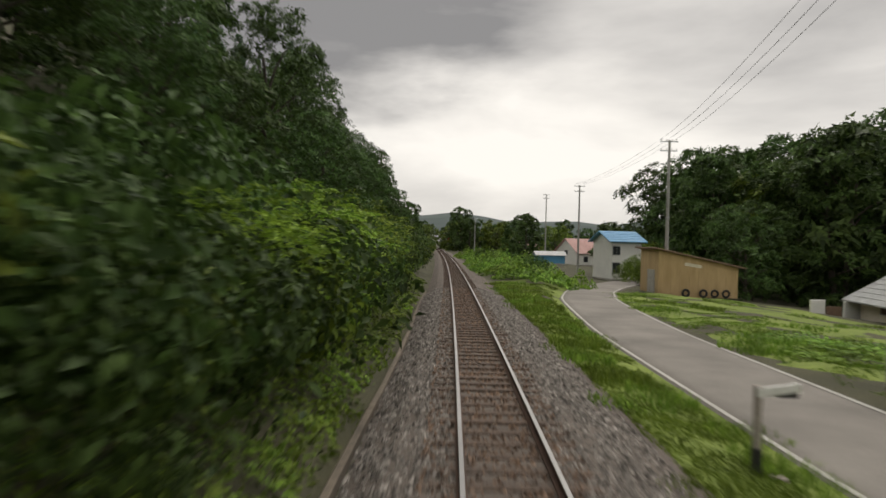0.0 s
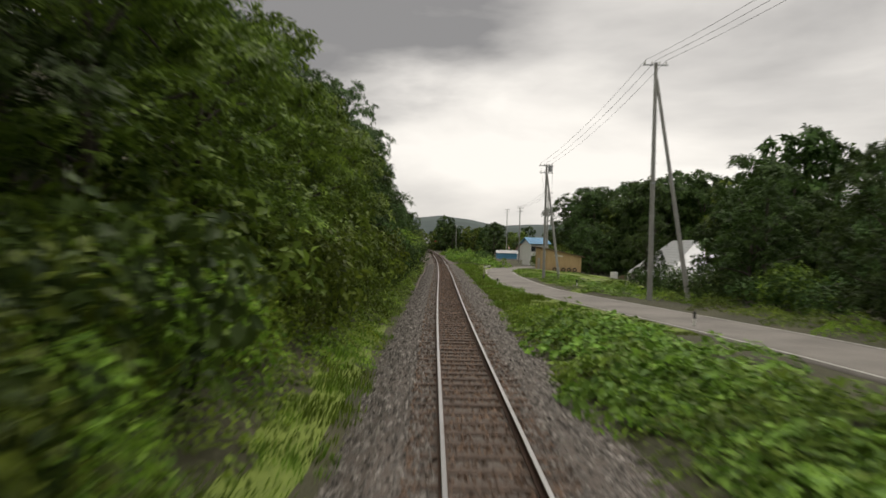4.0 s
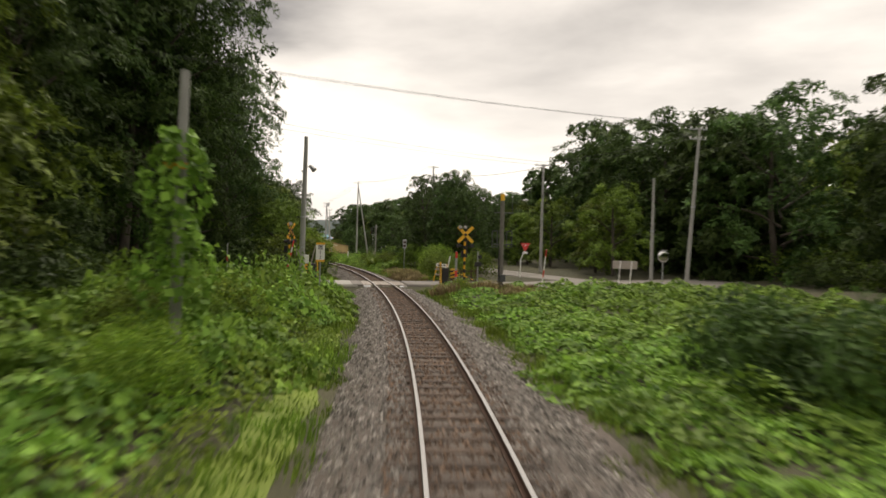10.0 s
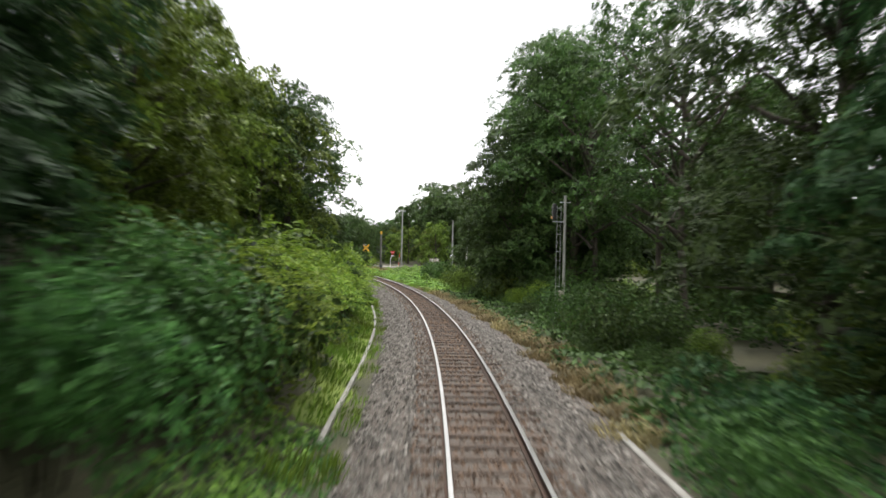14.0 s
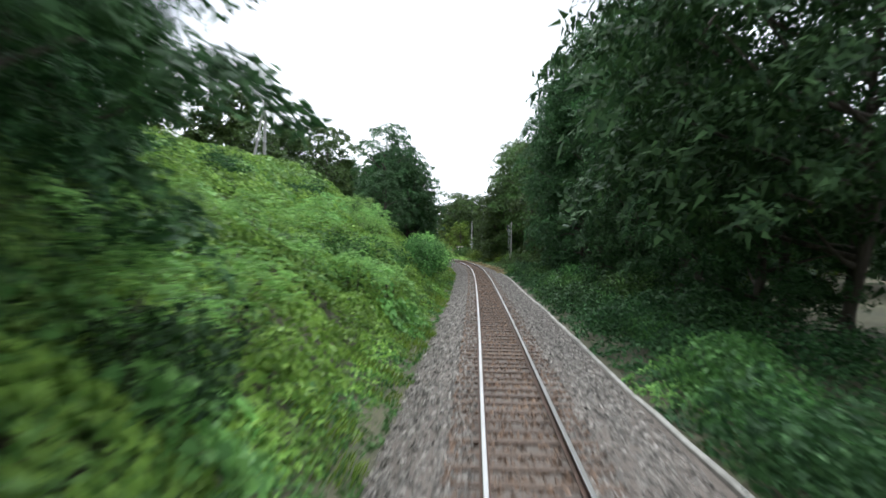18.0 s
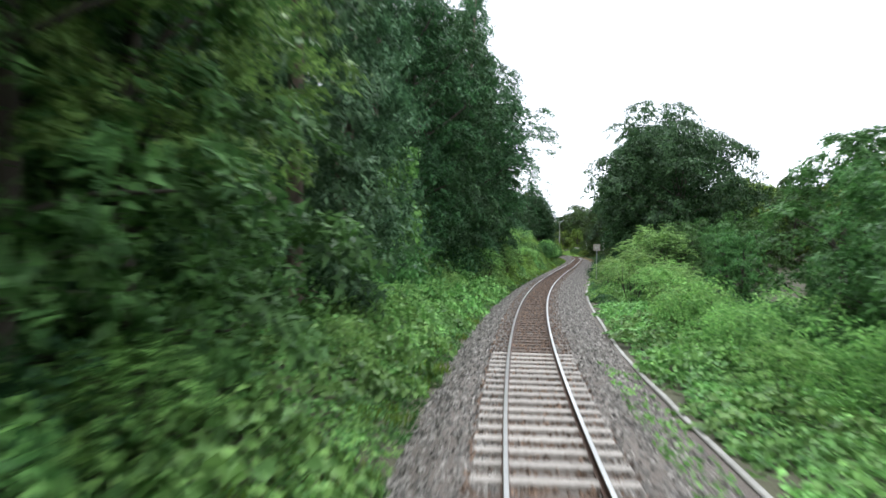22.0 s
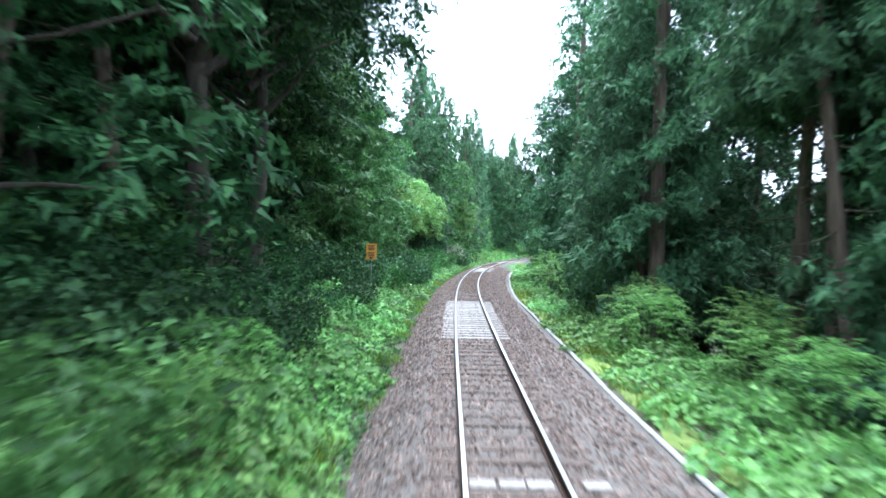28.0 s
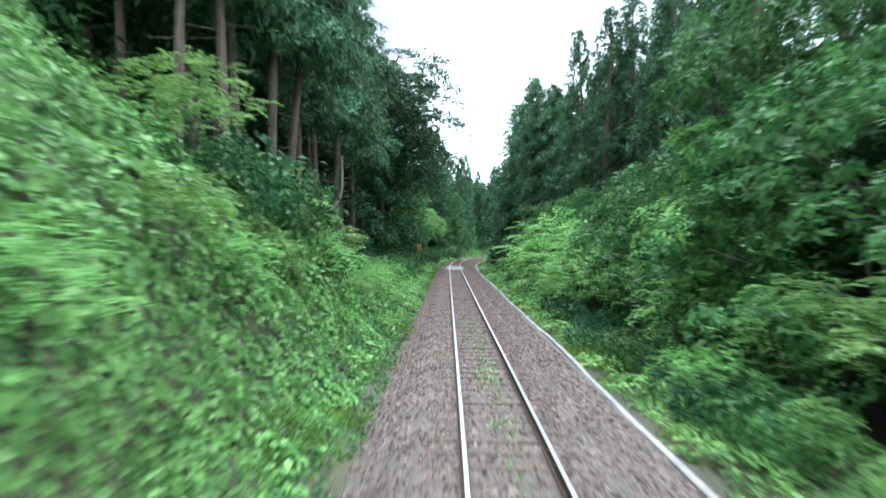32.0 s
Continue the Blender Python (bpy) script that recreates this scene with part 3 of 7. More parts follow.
for w0 in (-0.5, 0.49):
    part("guard_bar", box(0.025, 3.6, 0.06, w0, 0, -0.07, 0.005), M_RAIL, deck)
apron = thing("crossing_apron", spot(106.2, 0), "concrete and asphalt apron of the level crossing with a drain grating", "crossing apron", kind="structure")
part("asphalt_strip", box(0.62, 4.1, 0.16, -1.57, 0, -0.18, 0.01), M_ASPHALT, apron)
part("concrete_slab", box(0.98, 4.2, 0.2, -2.38, 0.05, -0.21, 0.012), M_CONCRETE, apron)
part("concrete_slab", box(0.8, 4.2, 0.2, -3.92, 0.1, -0.21, 0.012), M_CONCRETE, apron)
grate = part("grating", box(0.6, 4.2, 0.04, -3.2, 0.1, -0.10, 0.004), M_STEEL, apron, "grey steel drain grating")
for i in range(6):
    part("bar", box(0.03, 4.1, 0.03, -3.44 + i * 0.095, 0.1, -0.06), M_RAIL, grate)
part("edge_beam", box(2.6, 0.22, 0.35, -2.9, -2.2, -0.4, 0.015), M_CONCRETE, apron)
part("edge_line", box(3.4, 0.14, 0.012, 3.3, 1.95, 0.012), M_WHITE, apron)
part("edge_line", box(2.2, 0.14, 0.012, 2.9, -1.9, 0.012), M_WHITE, apron)
lid = thing("white_slab", spot(112.3, -2.9, -0.5, 8), "pale concrete cover slab lying in the grass", "slab")
part("slab", box(0.75, 0.5, 0.12, 0, 0, 0.1, 0.02), M_CONC_SLEEPER, lid)
part("upright", box(0.1, 0.06, 0.42, -0.3, 0.2, 0.1, 0.02, ry=-14), M_CONC_SLEEPER, lid)


# ---- poles, wires, signs ----
def utility_pole(u, w, top, base=None, brace=None, arms=2, transformer=False, label="grey concrete utility pole with crossarms", lean=0.0):
    z0 = float(ground_z(u, w)) - 0.3 if base is None else base
    p = thing("utility_pole", spot(u, w, z0), label, "utility pole", "utility poles along the road")
    h = top - z0
    part("shaft", tube((0, 0, 0), (lean * h, 0, h), 0.17, 0.095, 14), M_POLE, p)
    for i in range(arms):
        z = h - 0.15 - 0.75 * i
        arm = part("crossarm", box(1.5 - 0.1 * i, 0.075, 0.075, lean * z, 0.12, z, 0.006), M_STEEL, p)
        for x in (-0.62, -0.2, 0.25, 0.62):
            ins = tube((lean * z + x, 0.12, z + 0.07), (lean * z + x, 0.12, z + 0.19), 0.035, 0.05, 8)
            part("insulator", tube((lean * z + x, 0.12, z + 0.19), (lean * z + x, 0.12, z + 0.25), 0.055, 0.03, 8, ins), M_WHITE, arm, "pale porcelain insulator")
    for i in range(10):
        z = 2.2 + i * (h - 4) / 10
        part("step_bolt", tube((-0.22 + lean * z, 0, z), (0.22 + lean * z, 0, z), 0.009, None, 5), M_STEEL, p)
    part("band", tube((lean * h * 0.5, 0, h * 0.5), (lean * h * 0.5, 0, h * 0.5 + 0.12), 0.155, 0.155, 12), M_STEEL, p)
    if transformer:
        can = part("transformer", tube((0.42, 0.1, h - 0.75), (0.42, 0.1, h - 0.15), 0.24, 0.24, 14), M_STEEL, p, "grey pole-top transformer")
        part("bushing", tube((0.36, 0.1, h - 0.15), (0.3, 0.1, h + 0.12), 0.03, 0.02, 6), M_BLACK, can)
        part("bushing", tube((0.5, 0.1, h - 0.15), (0.58, 0.1, h + 0.1), 0.03, 0.02, 6), M_BLACK, can)
        part("meter_box", box(0.3, 0.22, 0.5, 0, -0.2, h * 0.56, 0.02), M_POLE, p)
    if brace:
        bw, bu = brace
        zb = float(ground_z(u + bu, w + bw)) - 0.3 - z0
        part("brace", tube((bw, -bu, zb), (0.06, 0, h - 0.95), 0.15, 0.09, 12), M_POLE, p, "grey leaning brace pole")
    return p


utility_pole(-158.5, 21.7, 13.3)
utility_pole(-105, 18.3, 11.1)
utility_pole(-60.5, 17.2, 11.4)
utility_pole(-18.6, 10.45, 11.2, brace=(1.3, 2.3), transformer=True, label="concrete utility pole with transformer and a leaning brace pole")
utility_pole(15, 11.9, 13.6, brace=(2.2, 0.5), arms=1, label="concrete utility pole with a leaning brace pole")
utility_pole(60.6, 13.6, 12.5, brace=(0.9, 0.9), arms=1, label="concrete utility pole with a leaning brace pole")
utility_pole(101.5, 23.6, 11.9, lean=0.06, label="leaning concrete utility pole beside the junction")
utility_pole(98, 22.6, 8.3, arms=0, label="slim bare concrete pole at the wood's edge")
utility_pole(122, -17.4, 10.6, arms=1)
utility_pole(88, 17.0, 10.2, arms=1)
utility_pole(208, -21.2, 17.8, brace=(-1.6, 0.4), arms=1, label="tall utility pole with brace on the bank top")
utility_pole(-250, 14, 10, arms=1)
utility_pole(-200, 9, 9, arms=1)


def wire(a, b, sag, r=0.012):
    """A cable between two places (u, w, z), sagging."""
    pa, pb = at(*a), at(*b)
    k = 14
    pts = [pa + (pb - pa) * i / k - np.array([0, 0, 4 * sag * (i / k) * (1 - i / k)]) for i in range(k + 1)]
    v, f = [], []
    d = (pb - pa) / np.linalg.norm(pb - pa)
    s1 = np.cross(d, (0, 0, 1))
    s1 /= np.linalg.norm(s1)
    s2 = np.cross(d, s1)
    for p in pts:
        v += [p + r * (math.cos(q) * s1 + math.sin(q) * s2) for q in (0, 2.09, 4.19)]
    for i in range(k):
        for j in range(3):
            f.append((3 * i + j, 3 * i + (j + 1) % 3, 3 * i + 3 + (j + 1) % 3, 3 * i + 3 + j))
    ob = new("overhead_wire", mesh_from("overhead_wire", v, f, M_WIRE, smooth=True))
    return tagged(ob, "thin black overhead wire strung between poles", "wire", "overhead wires")


for x in (-0.6, 0.0, 0.6):
    wire((-18.6, 10.45 + x, 11.35), (15, 11.9 + x, 13.75), 0.5)
    wire((15, 11.9 + x, 13.75), (60.6, 13.6 + x, 12.4), 0.7)
    wire((-60.5, 17.2 + x, 11.55), (-18.6, 10.45 + x, 11.35), 0.5)
    wire((-105, 18.3 + x, 11.3), (-60.5, 17.2 + x, 11.55), 0.5)
    wire((101.5, 24.2 + x, 12.1), (122, -17.4 + x, 10.8), 0.45, 0.008)
for x in (0.0, 0.3):
    wire((88, 17.0, 10.1 + x), (122, -17.4, 9.0 + x), 0.5, 0.012)
    wire((88, 17.0, 10.1 + x), (101.5, 24.2, 11.2 + x), 0.3, 0.012)
    wire((60.6, 13.6 + x, 11.4), (88, 17.0 + x, 10.0), 0.5, 0.014)
wire((208, -21.2, 17.6), (260, -30, 19), 0.8, 0.014)


def text(body, size, mat, parent, m, name="lettering"):
    cu = bpy.data.curves.new(name, "FONT")
    cu.body, cu.size, cu.align_x, cu.align_y, cu.extrude = body, size, "CENTER", "CENTER", 0.003
    cu.materials.append(mat)
    ob = new(name, cu)
    ob.parent = parent
    ob.matrix_local = m
    return ob


# cross-shaped warning signals on both sides of the track
def crossing_signal(u, w, rz, label, checked=False):
    s = thing("crossing_signal", spot(u, w, float(ground_z(u, w)) - 0.1, rz), label, "crossing signal", "crossing warning signals")
    for i in range(13):
        part("band", tube((0, 0, i * 0.24), (0, 0, (i + 1) * 0.24), 0.07, None, 12), M_YELLOW if i % 2 else M_BLACK, s)
    for a in (45, -45):
        b = part("cross_board", box(1.36, 0.03, 0.2, 0, -0.1 - 0.02 * (a > 0), 0, 0.005), M_YELLOW, s, "yellow cross board")
        b.matrix_local = pose(0, 0, 3.32, 0, a, 0) @ pose(0, 0, -0.10)
        for x in ((-0.42, -0.2, 0.2, 0.42) if checked else ()):
            part("stripe", box(0.11, 0.008, 0.202, x, -0.12 - 0.02 * (a > 0), 0), M_BLACK, b)
    hub = part("hub", tube((0, -0.16, 3.32), (0, 0.1, 3.32), 0.09, 0.09, 12), M_BLACK, s)
    lamp_bar = part("lamp_bar", box(0.95, 0.05, 0.05, 0, 0, 2.62, 0.005), M_BLACK, s)
    for x in (-0.42, 0.42):
        for y0, y1 in ((-0.12, 0.12),):
            lamp = part("lamp", tube((x, y0, 2.62), (x, y1, 2.62), 0.11, 0.11, 14), M_BLACK, s, "black round warning lamp")
            part("hood", tube((x, y0 - 0.12, 2.66), (x, y0, 2.66), 0.115, 0.115, 12), M_BLACK, lamp)
    part("speaker", tube((-0.25, -0.15, 3.72), (-0.42, -0.3, 3.78), 0.05, 0.12, 12), M_POLE, s, "grey warning horn")
    part("speaker", tube((0.1, 0.05, 3.72), (0.02, 0.2, 3.80), 0.05, 0.11, 12), M_POLE, s, "grey warning horn")
    part("control_box", box(0.36, 0.24, 0.42, 0.0, 0.18, 1.9, 0.02), M_BLACK, s)
    part("base", tube((0, 0, -0.2), (0, 0, 0.22), 0.16, 0.13, 12), M_BLACK, s)
    return s


crossing_signal(108.3, 4.95, 4, "yellow-and-black banded crossing signal with a yellow cross")
crossing_signal(103.6, -5.85, 62, "crossing signal with a yellow-and-black checked cross beside the lane", True)


def barrier(u, w, rz, tilt, side, label):
    """A crossing barrier: machine, striped plates, and its arm."""
    b = thing("crossing_barrier", spot(u, w, float(ground_z(u, w)) - 0.05, rz), label, "crossing barrier", "crossing barriers")
    part("machine", box(0.42, 0.36, 1.15, 0, 0, 0, 0.03), M_BLACK, b, "black barrier machine")
    plate = part("striped_plate", box(0.07, 0.5, 1.45, 0.3 * side, -0.1, 0.05, 0.008, rx=-12), M_YELLOW, b, "yellow plate with black diagonal stripes")
    for i in range(3):
        part("stripe", box(0.074, 0.09, 1.25, 0.3 * side, -0.28 + i * 0.17, 0.12, 0.0, rx=-12), M_BLACK, plate)
    board = part("warning_board", box(0.5, 0.05, 0.75, -0.6 * side, 0.05, 0.35, 0.008), M_YELLOW, b, "yellow board with black bands")
    for i in range(3):
        part("stripe", box(0.502, 0.054, 0.11, -0.6 * side, 0.05, 0.42 + i * 0.24, 0, ry=14 * side), M_BLACK, board)
    part("leg", box(0.07, 0.05, 0.4, -0.6 * side, 0.05, 0, 0.005), M_YELLOW, b)
    arm = part("arm", tube((0, 0, 0), (0.001, 0, 2.9), 0.035, 0.022, 8), M_YELLOW, b, "thin yellow-and-black barrier arm")
    arm.matrix_local = pose(-0.5 * side, -0.15, 0.95, 0, -tilt * side, 0)
    for i in range(7):
        part("stripe", tube((0, 0, 0.25 + i * 0.38), (0, 0, 0.43 + i * 0.38), 0.038, 0.034, 8), M_BLACK, arm)
    return b


barrier(102.2, -4.3, 10, 118, 1, "black barrier machine with yellow striped plates and a lowered arm")
barrier(106.9, 4.0, 0, 112, -1, "barrier machine with yellow striped plates and a slanting arm")


def banded_post(u, w, height, tilt, mats, label, r=0.05, rz=0):
    p = thing("banded_post", spot(u, w, float(ground_z(u, w)) - 0.15, rz) @ pose(0, 0, 0, 0, tilt, 0), label, "marker post", "banded posts at the crossing")
    n = max(3, int(height / 0.38))
    for i in range(n):
        part("band", tube((0, 0, i * height / n), (0, 0, (i + 1) * height / n), r, None, 10), mats[i % len(mats)], p)
    part("cap", tube((0, 0, height), (0, 0, height + 0.03), r * 0.9, r * 0.5, 10), mats[0], p)
    return p


banded_post(103.8, -6.1, 2.75, 11, (M_RED, M_WHITE), "leaning post with red and white bands at the crossing", 0.05)
banded_post(108.7, 9.8, 2.6, 6, (M_WHITE, M_WHITE, M_RED), "red-and-white banded post beside the junction", 0.036)
banded_post(108.4, 4.42, 2.3, 0, (M_STEEL, M_STEEL, M_RED), "grey post with a red band beside the signal", 0.075)
banded_post(102.4, 4.75, 1.9, 12, (M_WHITE, M_WHITE, M_RED, M_WHITE), "thin pale leaning post with a red band", 0.04)
banded_post(102.3, -9.9, 2.3, 0, (M_STEEL, M_STEEL, M_STEEL, M_RED), "grey post with a red top beside the lane", 0.04)

stand = thing("wooden_stand", spot(102.6, 4.3, 0.0, -12), "slanting wooden stand with a small white notice", "stand")
for x in (-0.32, 0.32):
    part("leg", box(0.09, 0.07, 1.25, x, 0, -0.05, 0.008, ry=12), M_YELLOW, stand)
for z in (0.35, 0.72):
    part("rail", box(0.75, 0.05, 0.12, 0.12, -0.03, z, 0.006, ry=6), M_PLANK, stand)
note = part("notice", box(0.72, 0.03, 0.24, 0.2, -0.06, 0.95, 0.004, ry=6), M_WHITE, stand, "small white notice board")
for i in range(3):
    part("writing_bar", box(0.12, 0.006, 0.1, 0.0 + i * 0.2, -0.082, 1.02, 0, ry=6), M_BLACK, note)

fence = thing("low_rail_fence", spot(107.6, 5.1, -0.05), "low dark rail fence beside the crossing signal", "fence")
for x in (-0.2, 0.45, 0.75):
    part("post", tube((x, 0, -0.1), (x, 0, 1.05), 0.035, None, 8), M_RAIL, fence)
for z in (0.35, 0.95):
    part("rail", tube((-1.1, 0, z), (0.75, 0, z), 0.025, None, 8), M_RAIL, fence)

lamp_pole = thing("lamp_pole", spot(108.6, -4.95, -0.3), "tall grey concrete pole with a street lamp and boxes", "lamp pole")
part("shaft", tube((0, 0, 0), (0.1, 0, 9.0), 0.19, 0.11, 16), M_POLE, lamp_pole)
for z in (2.4, 4.2, 6.9):
    part("band", tube((0.02, 0, z), (0.02, 0, z + 0.09), 0.185 - z * 0.004, None, 14), M_STEEL, lamp_pole)
part("lamp_arm", tube((0.08, 0, 7.15), (0.42, -0.2, 7.25), 0.03, None, 8), M_STEEL, lamp_pole)
part("lamp_head", tube((0.36, -0.16, 7.28), (0.62, -0.34, 7.0), 0.09, 0.17, 12), M_STEEL, lamp_pole, "grey street lamp head")
part("meter_box", box(0.22, 0.2, 0.4, -0.2, -0.2, 1.95, 0.02), M_CONC_SLEEPER, lamp_pole)
part("white_box", box(0.26, 0.2, 0.5, 0.3, -0.12, 1.5, 0.02), M_WHITE, lamp_pole)
part("yellow_guard", box(0.12, 0.12, 1.25, 0.48, -0.1, 0.0, 0.012, ry=2), M_YELLOW, lamp_pole)
part("leaning_arm", tube((0.5, -0.1, 1.2), (0.8, -0.1, 2.6), 0.045, 0.03, 8), M_CONC_SLEEPER, lamp_pole, "pale raised barrier arm")

marker = thing("crossing_marker_sign", spot(116.4, -3.75, -0.5), "white crossing marker sign with yellow ends and black lettering", "sign")
part("post", tube((0, 0.05, 0), (0, 0.05, 2.6), 0.04, None, 10), M_STEEL, marker)
plate = part("plate", box(0.42, 0.03, 0.9, 0, 0, 2.05, 0.006), M_WHITE, marker)
part("band", box(0.422, 0.034, 0.1, 0, 0, 2.87, 0), M_YELLOW, plate)
part("band", box(0.422, 0.034, 0.1, 0, 0, 2.03, 0), M_YELLOW, plate)
for body, z in (("\u8e0f", 2.73), ("1", 2.47), ("1", 2.24)):
    text(body, 0.26, M_BLACK, plate, pose(0, -0.022, z, 90, 0, 0))


def signal_pole(u, w, height, label, side=1, base=None, ladder=True, slim=False):
    """A railway signal pole: shaft, ladder, boxes and a signal head seen from its back or edge."""
    z0 = float(ground_z(u, w)) - 0.2 if base is None else base
    s = thing("signal_pole", spot(u, w, z0), label, "railway signal", "signal poles beside the track")
    part("shaft", tube((0, 0, 0), (0, 0, height), 0.06 if slim else 0.07, 0.05 if slim else 0.06, 14), M_DARK_STEEL if slim else M_POLE, s)
    arm = part("bracket", box(0.55, 0.06, 0.06, -0.3 * side, 0, height - 1.25, 0.006), M_STEEL, s)
    head = part("signal_head", box(0.16, 0.22, 0.75, -0.5 * side, 0, height - 1.15, 0.02), M_BLACK, s, "black signal head with hooded lamps")
    for i in range(3):
        part("hood", tube((-0.5 * side, 0.1, height - 1.0 + i * 0.22), (-0.5 * side, 0.28, height - 1.02 + i * 0.22), 0.08, 0.085, 10), M_ORANGE if i == 0 else M_BLACK, head)
    part("top_bracket", box(0.5, 0.05, 0.05, 0, 0, height - 0.35, 0.005), M_STEEL, s)
    if ladder:
        for x in (-0.36, -0.18):
            part("ladder_rail", tube((x * side, 0.05, 0.2), (x * side, 0.05, height - 0.5), 0.014, None, 6), M_STEEL, s)
        for i in range(int(height / 0.42)):
            part("rung", tube((-0.36 * side, 0.05, 0.4 + i * 0.4), (-0.18 * side, 0.05, 0.4 + i * 0.4), 0.01, None, 5), M_STEEL, s)
    part("cable_box", box(0.22, 0.2, 0.45, -0.15 * side, -0.14, 1.35, 0.02), M_CONC_SLEEPER, s, "pale cable box")
    part("cable_duct", box(0.16, 0.12, 0.75, -0.12 * side, -0.14, 0.1, 0.02), M_CONC_SLEEPER, s, "pale cable duct")
    part("footing", tube((0, 0, -0.1), (0, 0, 0.28), 0.34, 0.26, 12), M_CONCRETE, s)
    return s


signal_pole(67.7, 4.9, 5.0, "grey railway signal pole with ladder beside the line", 1)
signal_pole(184.5, 6.1, 6.2, "railway signal pole with ladder and pale boxes under trees", 1)
signal_pole(343.9, -4.85, 4.9, "dark slender signal pole with brackets in the bushes", -1, slim=True, ladder=False)
M_AGED_POLE = surface("aged_dark_concrete", (0.085, 0.078, 0.070), (0.20, 0.185, 0.165), 6, 0.85, bump=0.15, stain=0.5, stretch_z=0.3)
equip = thing("equipment_pole", spot(110.0, 6.85, -0.5), "concrete pole with brackets, cages and antenna beside the crossing", "equipment pole")
part("shaft", tube((0, 0, 0), (0, 0, 6.0), 0.15, 0.12, 14), M_AGED_POLE, equip)
part("yellow_top", tube((0, 0, 5.75), (0, 0, 6.15), 0.125, None, 12), M_YELLOW, equip)
for z in (5.0, 3.1):
    part("bracket", box(1.15, 0.06, 0.06, 0.1, 0, z, 0.006), M_DARK_STEEL, equip)
for x in (-0.42, 0.46):
    cage = part("cage", box(0.05, 0.05, 1.0, x - 0.16, 0, 2.95, 0.004), M_DARK_STEEL, equip)
    part("cage_bar", box(0.05, 0.05, 1.0, x + 0.16, 0, 2.95, 0.004), M_DARK_STEEL, cage)
    part("cage_bar", box(0.36, 0.05, 0.05, x, 0, 3.9, 0.004), M_DARK_STEEL, cage)
    part("cage_bar", box(0.36, 0.05, 0.05, x, 0, 2.95, 0.004), M_DARK_STEEL, cage)
part("antenna", tube((0.62, 0, 5.0), (0.62, 0, 6.2), 0.02, 0.012, 6), M_DARK_STEEL, equip)
part("conduit", tube((-0.16, -0.1, 0.2), (-0.16, -0.1, 2.9), 0.035, None, 6), M_BLACK, equip)
part("junction_box", box(0.34, 0.24, 0.42, 0.05, -0.2, 0.9, 0.02), M_DARK_STEEL, equip)


def sign_post(name, u, w, board, bottom, mat, label, bars=0, bar_mat=None, post=M_STEEL, rz=0, category="sign"):
    z0 = float(ground_z(u, w)) - 0.15
    s = thing(name, spot(u, w, z0, rz), label, category)
    part("post", tube((0, 0.04, 0), (0, 0.04, bottom - z0 + board[1] * 0.8), 0.032, None, 10), post, s)
    b = part("board", box(board[0], 0.025, board[1], 0, 0, bottom - z0, 0.005), mat, s)
    for i in range(bars):
        h = board[1] / (bars + 0.6)
        part("writing_bar", box(board[0] * 0.62, 0.006, h * 0.55, 0, -0.016, bottom - z0 + h * (i + 0.45)), bar_mat or M_BLACK, b)
    return s


sign_post("track_sign", 89.1, 3.95, (0.34, 0.8), 2.05, M_STEEL, "grey notice board with two dark panels on a post", 2, M_RAIL)
sign_post("track_sign", 281.8, 3.35, (0.52, 0.5), 2.15, M_CONC_SLEEPER, "pale square sign on a thin post among bushes", 1, M_CONCRETE)
sign_post("orange_sign", 392.8, -4.3, (0.46, 0.7), 1.75, M_ORANGE, "orange-yellow sign with two blocks of dark writing", 0)
osign = [o for o in scene.objects if o.name == "orange_sign"][0]
for z in (2.62, 2.30):
    for i in range(4):
        part("writing_bar", box(0.3 - 0.06 * (i % 2), 0.006, 0.035, 0, -0.017, z - i * 0.062), M_BLACK, osign)
km = thing("distance_post", spot(52.5, 4.0, float(ground_z(52.5, 4.0)) - 0.1) @ pose(0, 0, 0, 0, 9, 0), "slanting white distance post with a black number", "distance post")
part("stake", box(0.14, 0.14, 1.5, 0, 0, 0, 0.012), M_WHITE, km)
text("3", 0.26, M_BLACK, km, pose(0, -0.075, 0.95, 90, 0, 0))
arrow = thing("gradient_post", spot(-10.6, 3.7, float(ground_z(-10.6, 3.7)) - 0.15), "white post with a pale slanting arm and black base", "gradient post")
part("post", box(0.1, 0.1, 1.35, 0, 0, 0.1, 0.01), M_CONC_SLEEPER, arrow)
part("post_base", box(0.12, 0.12, 0.5, 0, 0, 0.05, 0.01), M_BLACK, arrow)
part("arm", box(0.62, 0.05, 0.13, 0.28, -0.04, 1.33, 0.006, ry=-9), M_WHITE, arrow)
part("arm_back", box(0.3, 0.06, 0.1, 0.42, 0.02, 1.28, 0.006), M_BLACK, arrow)
part("foot_plate", box(0.7, 0.1, 0.14, 0.1, 0, 0.0, 0.01), M_PLANK, arrow)
for u, w in ((-3.4, 4.4), (31, 9.0), (38, 13.4), (-1, 10.6)):
    banded_post(u, w, 0.75, 0, (M_BLACK, M_WHITE, M_BLACK), "short dark marker post at the road's edge", 0.045)

stop = thing("stop_sign", spot(95.2, 12.9, -0.05), "red triangular stop sign on a bent white post", "stop sign")
part("post", tube((-0.35, 0, 0), (-0.35, 0, 1.5), 0.04, None, 10), M_WHITE, stop)
part("post_bend", tube((-0.35, 0, 1.48), (0.02, 0, 2.35), 0.04, None, 10), M_WHITE, stop)
tri_bm = bmesh.new()
tv = [tri_bm.verts.new((x, y, z)) for y in (-0.06, -0.035) for x, z in ((-0.42, 2.85), (0.42, 2.85), (0, 2.14))]
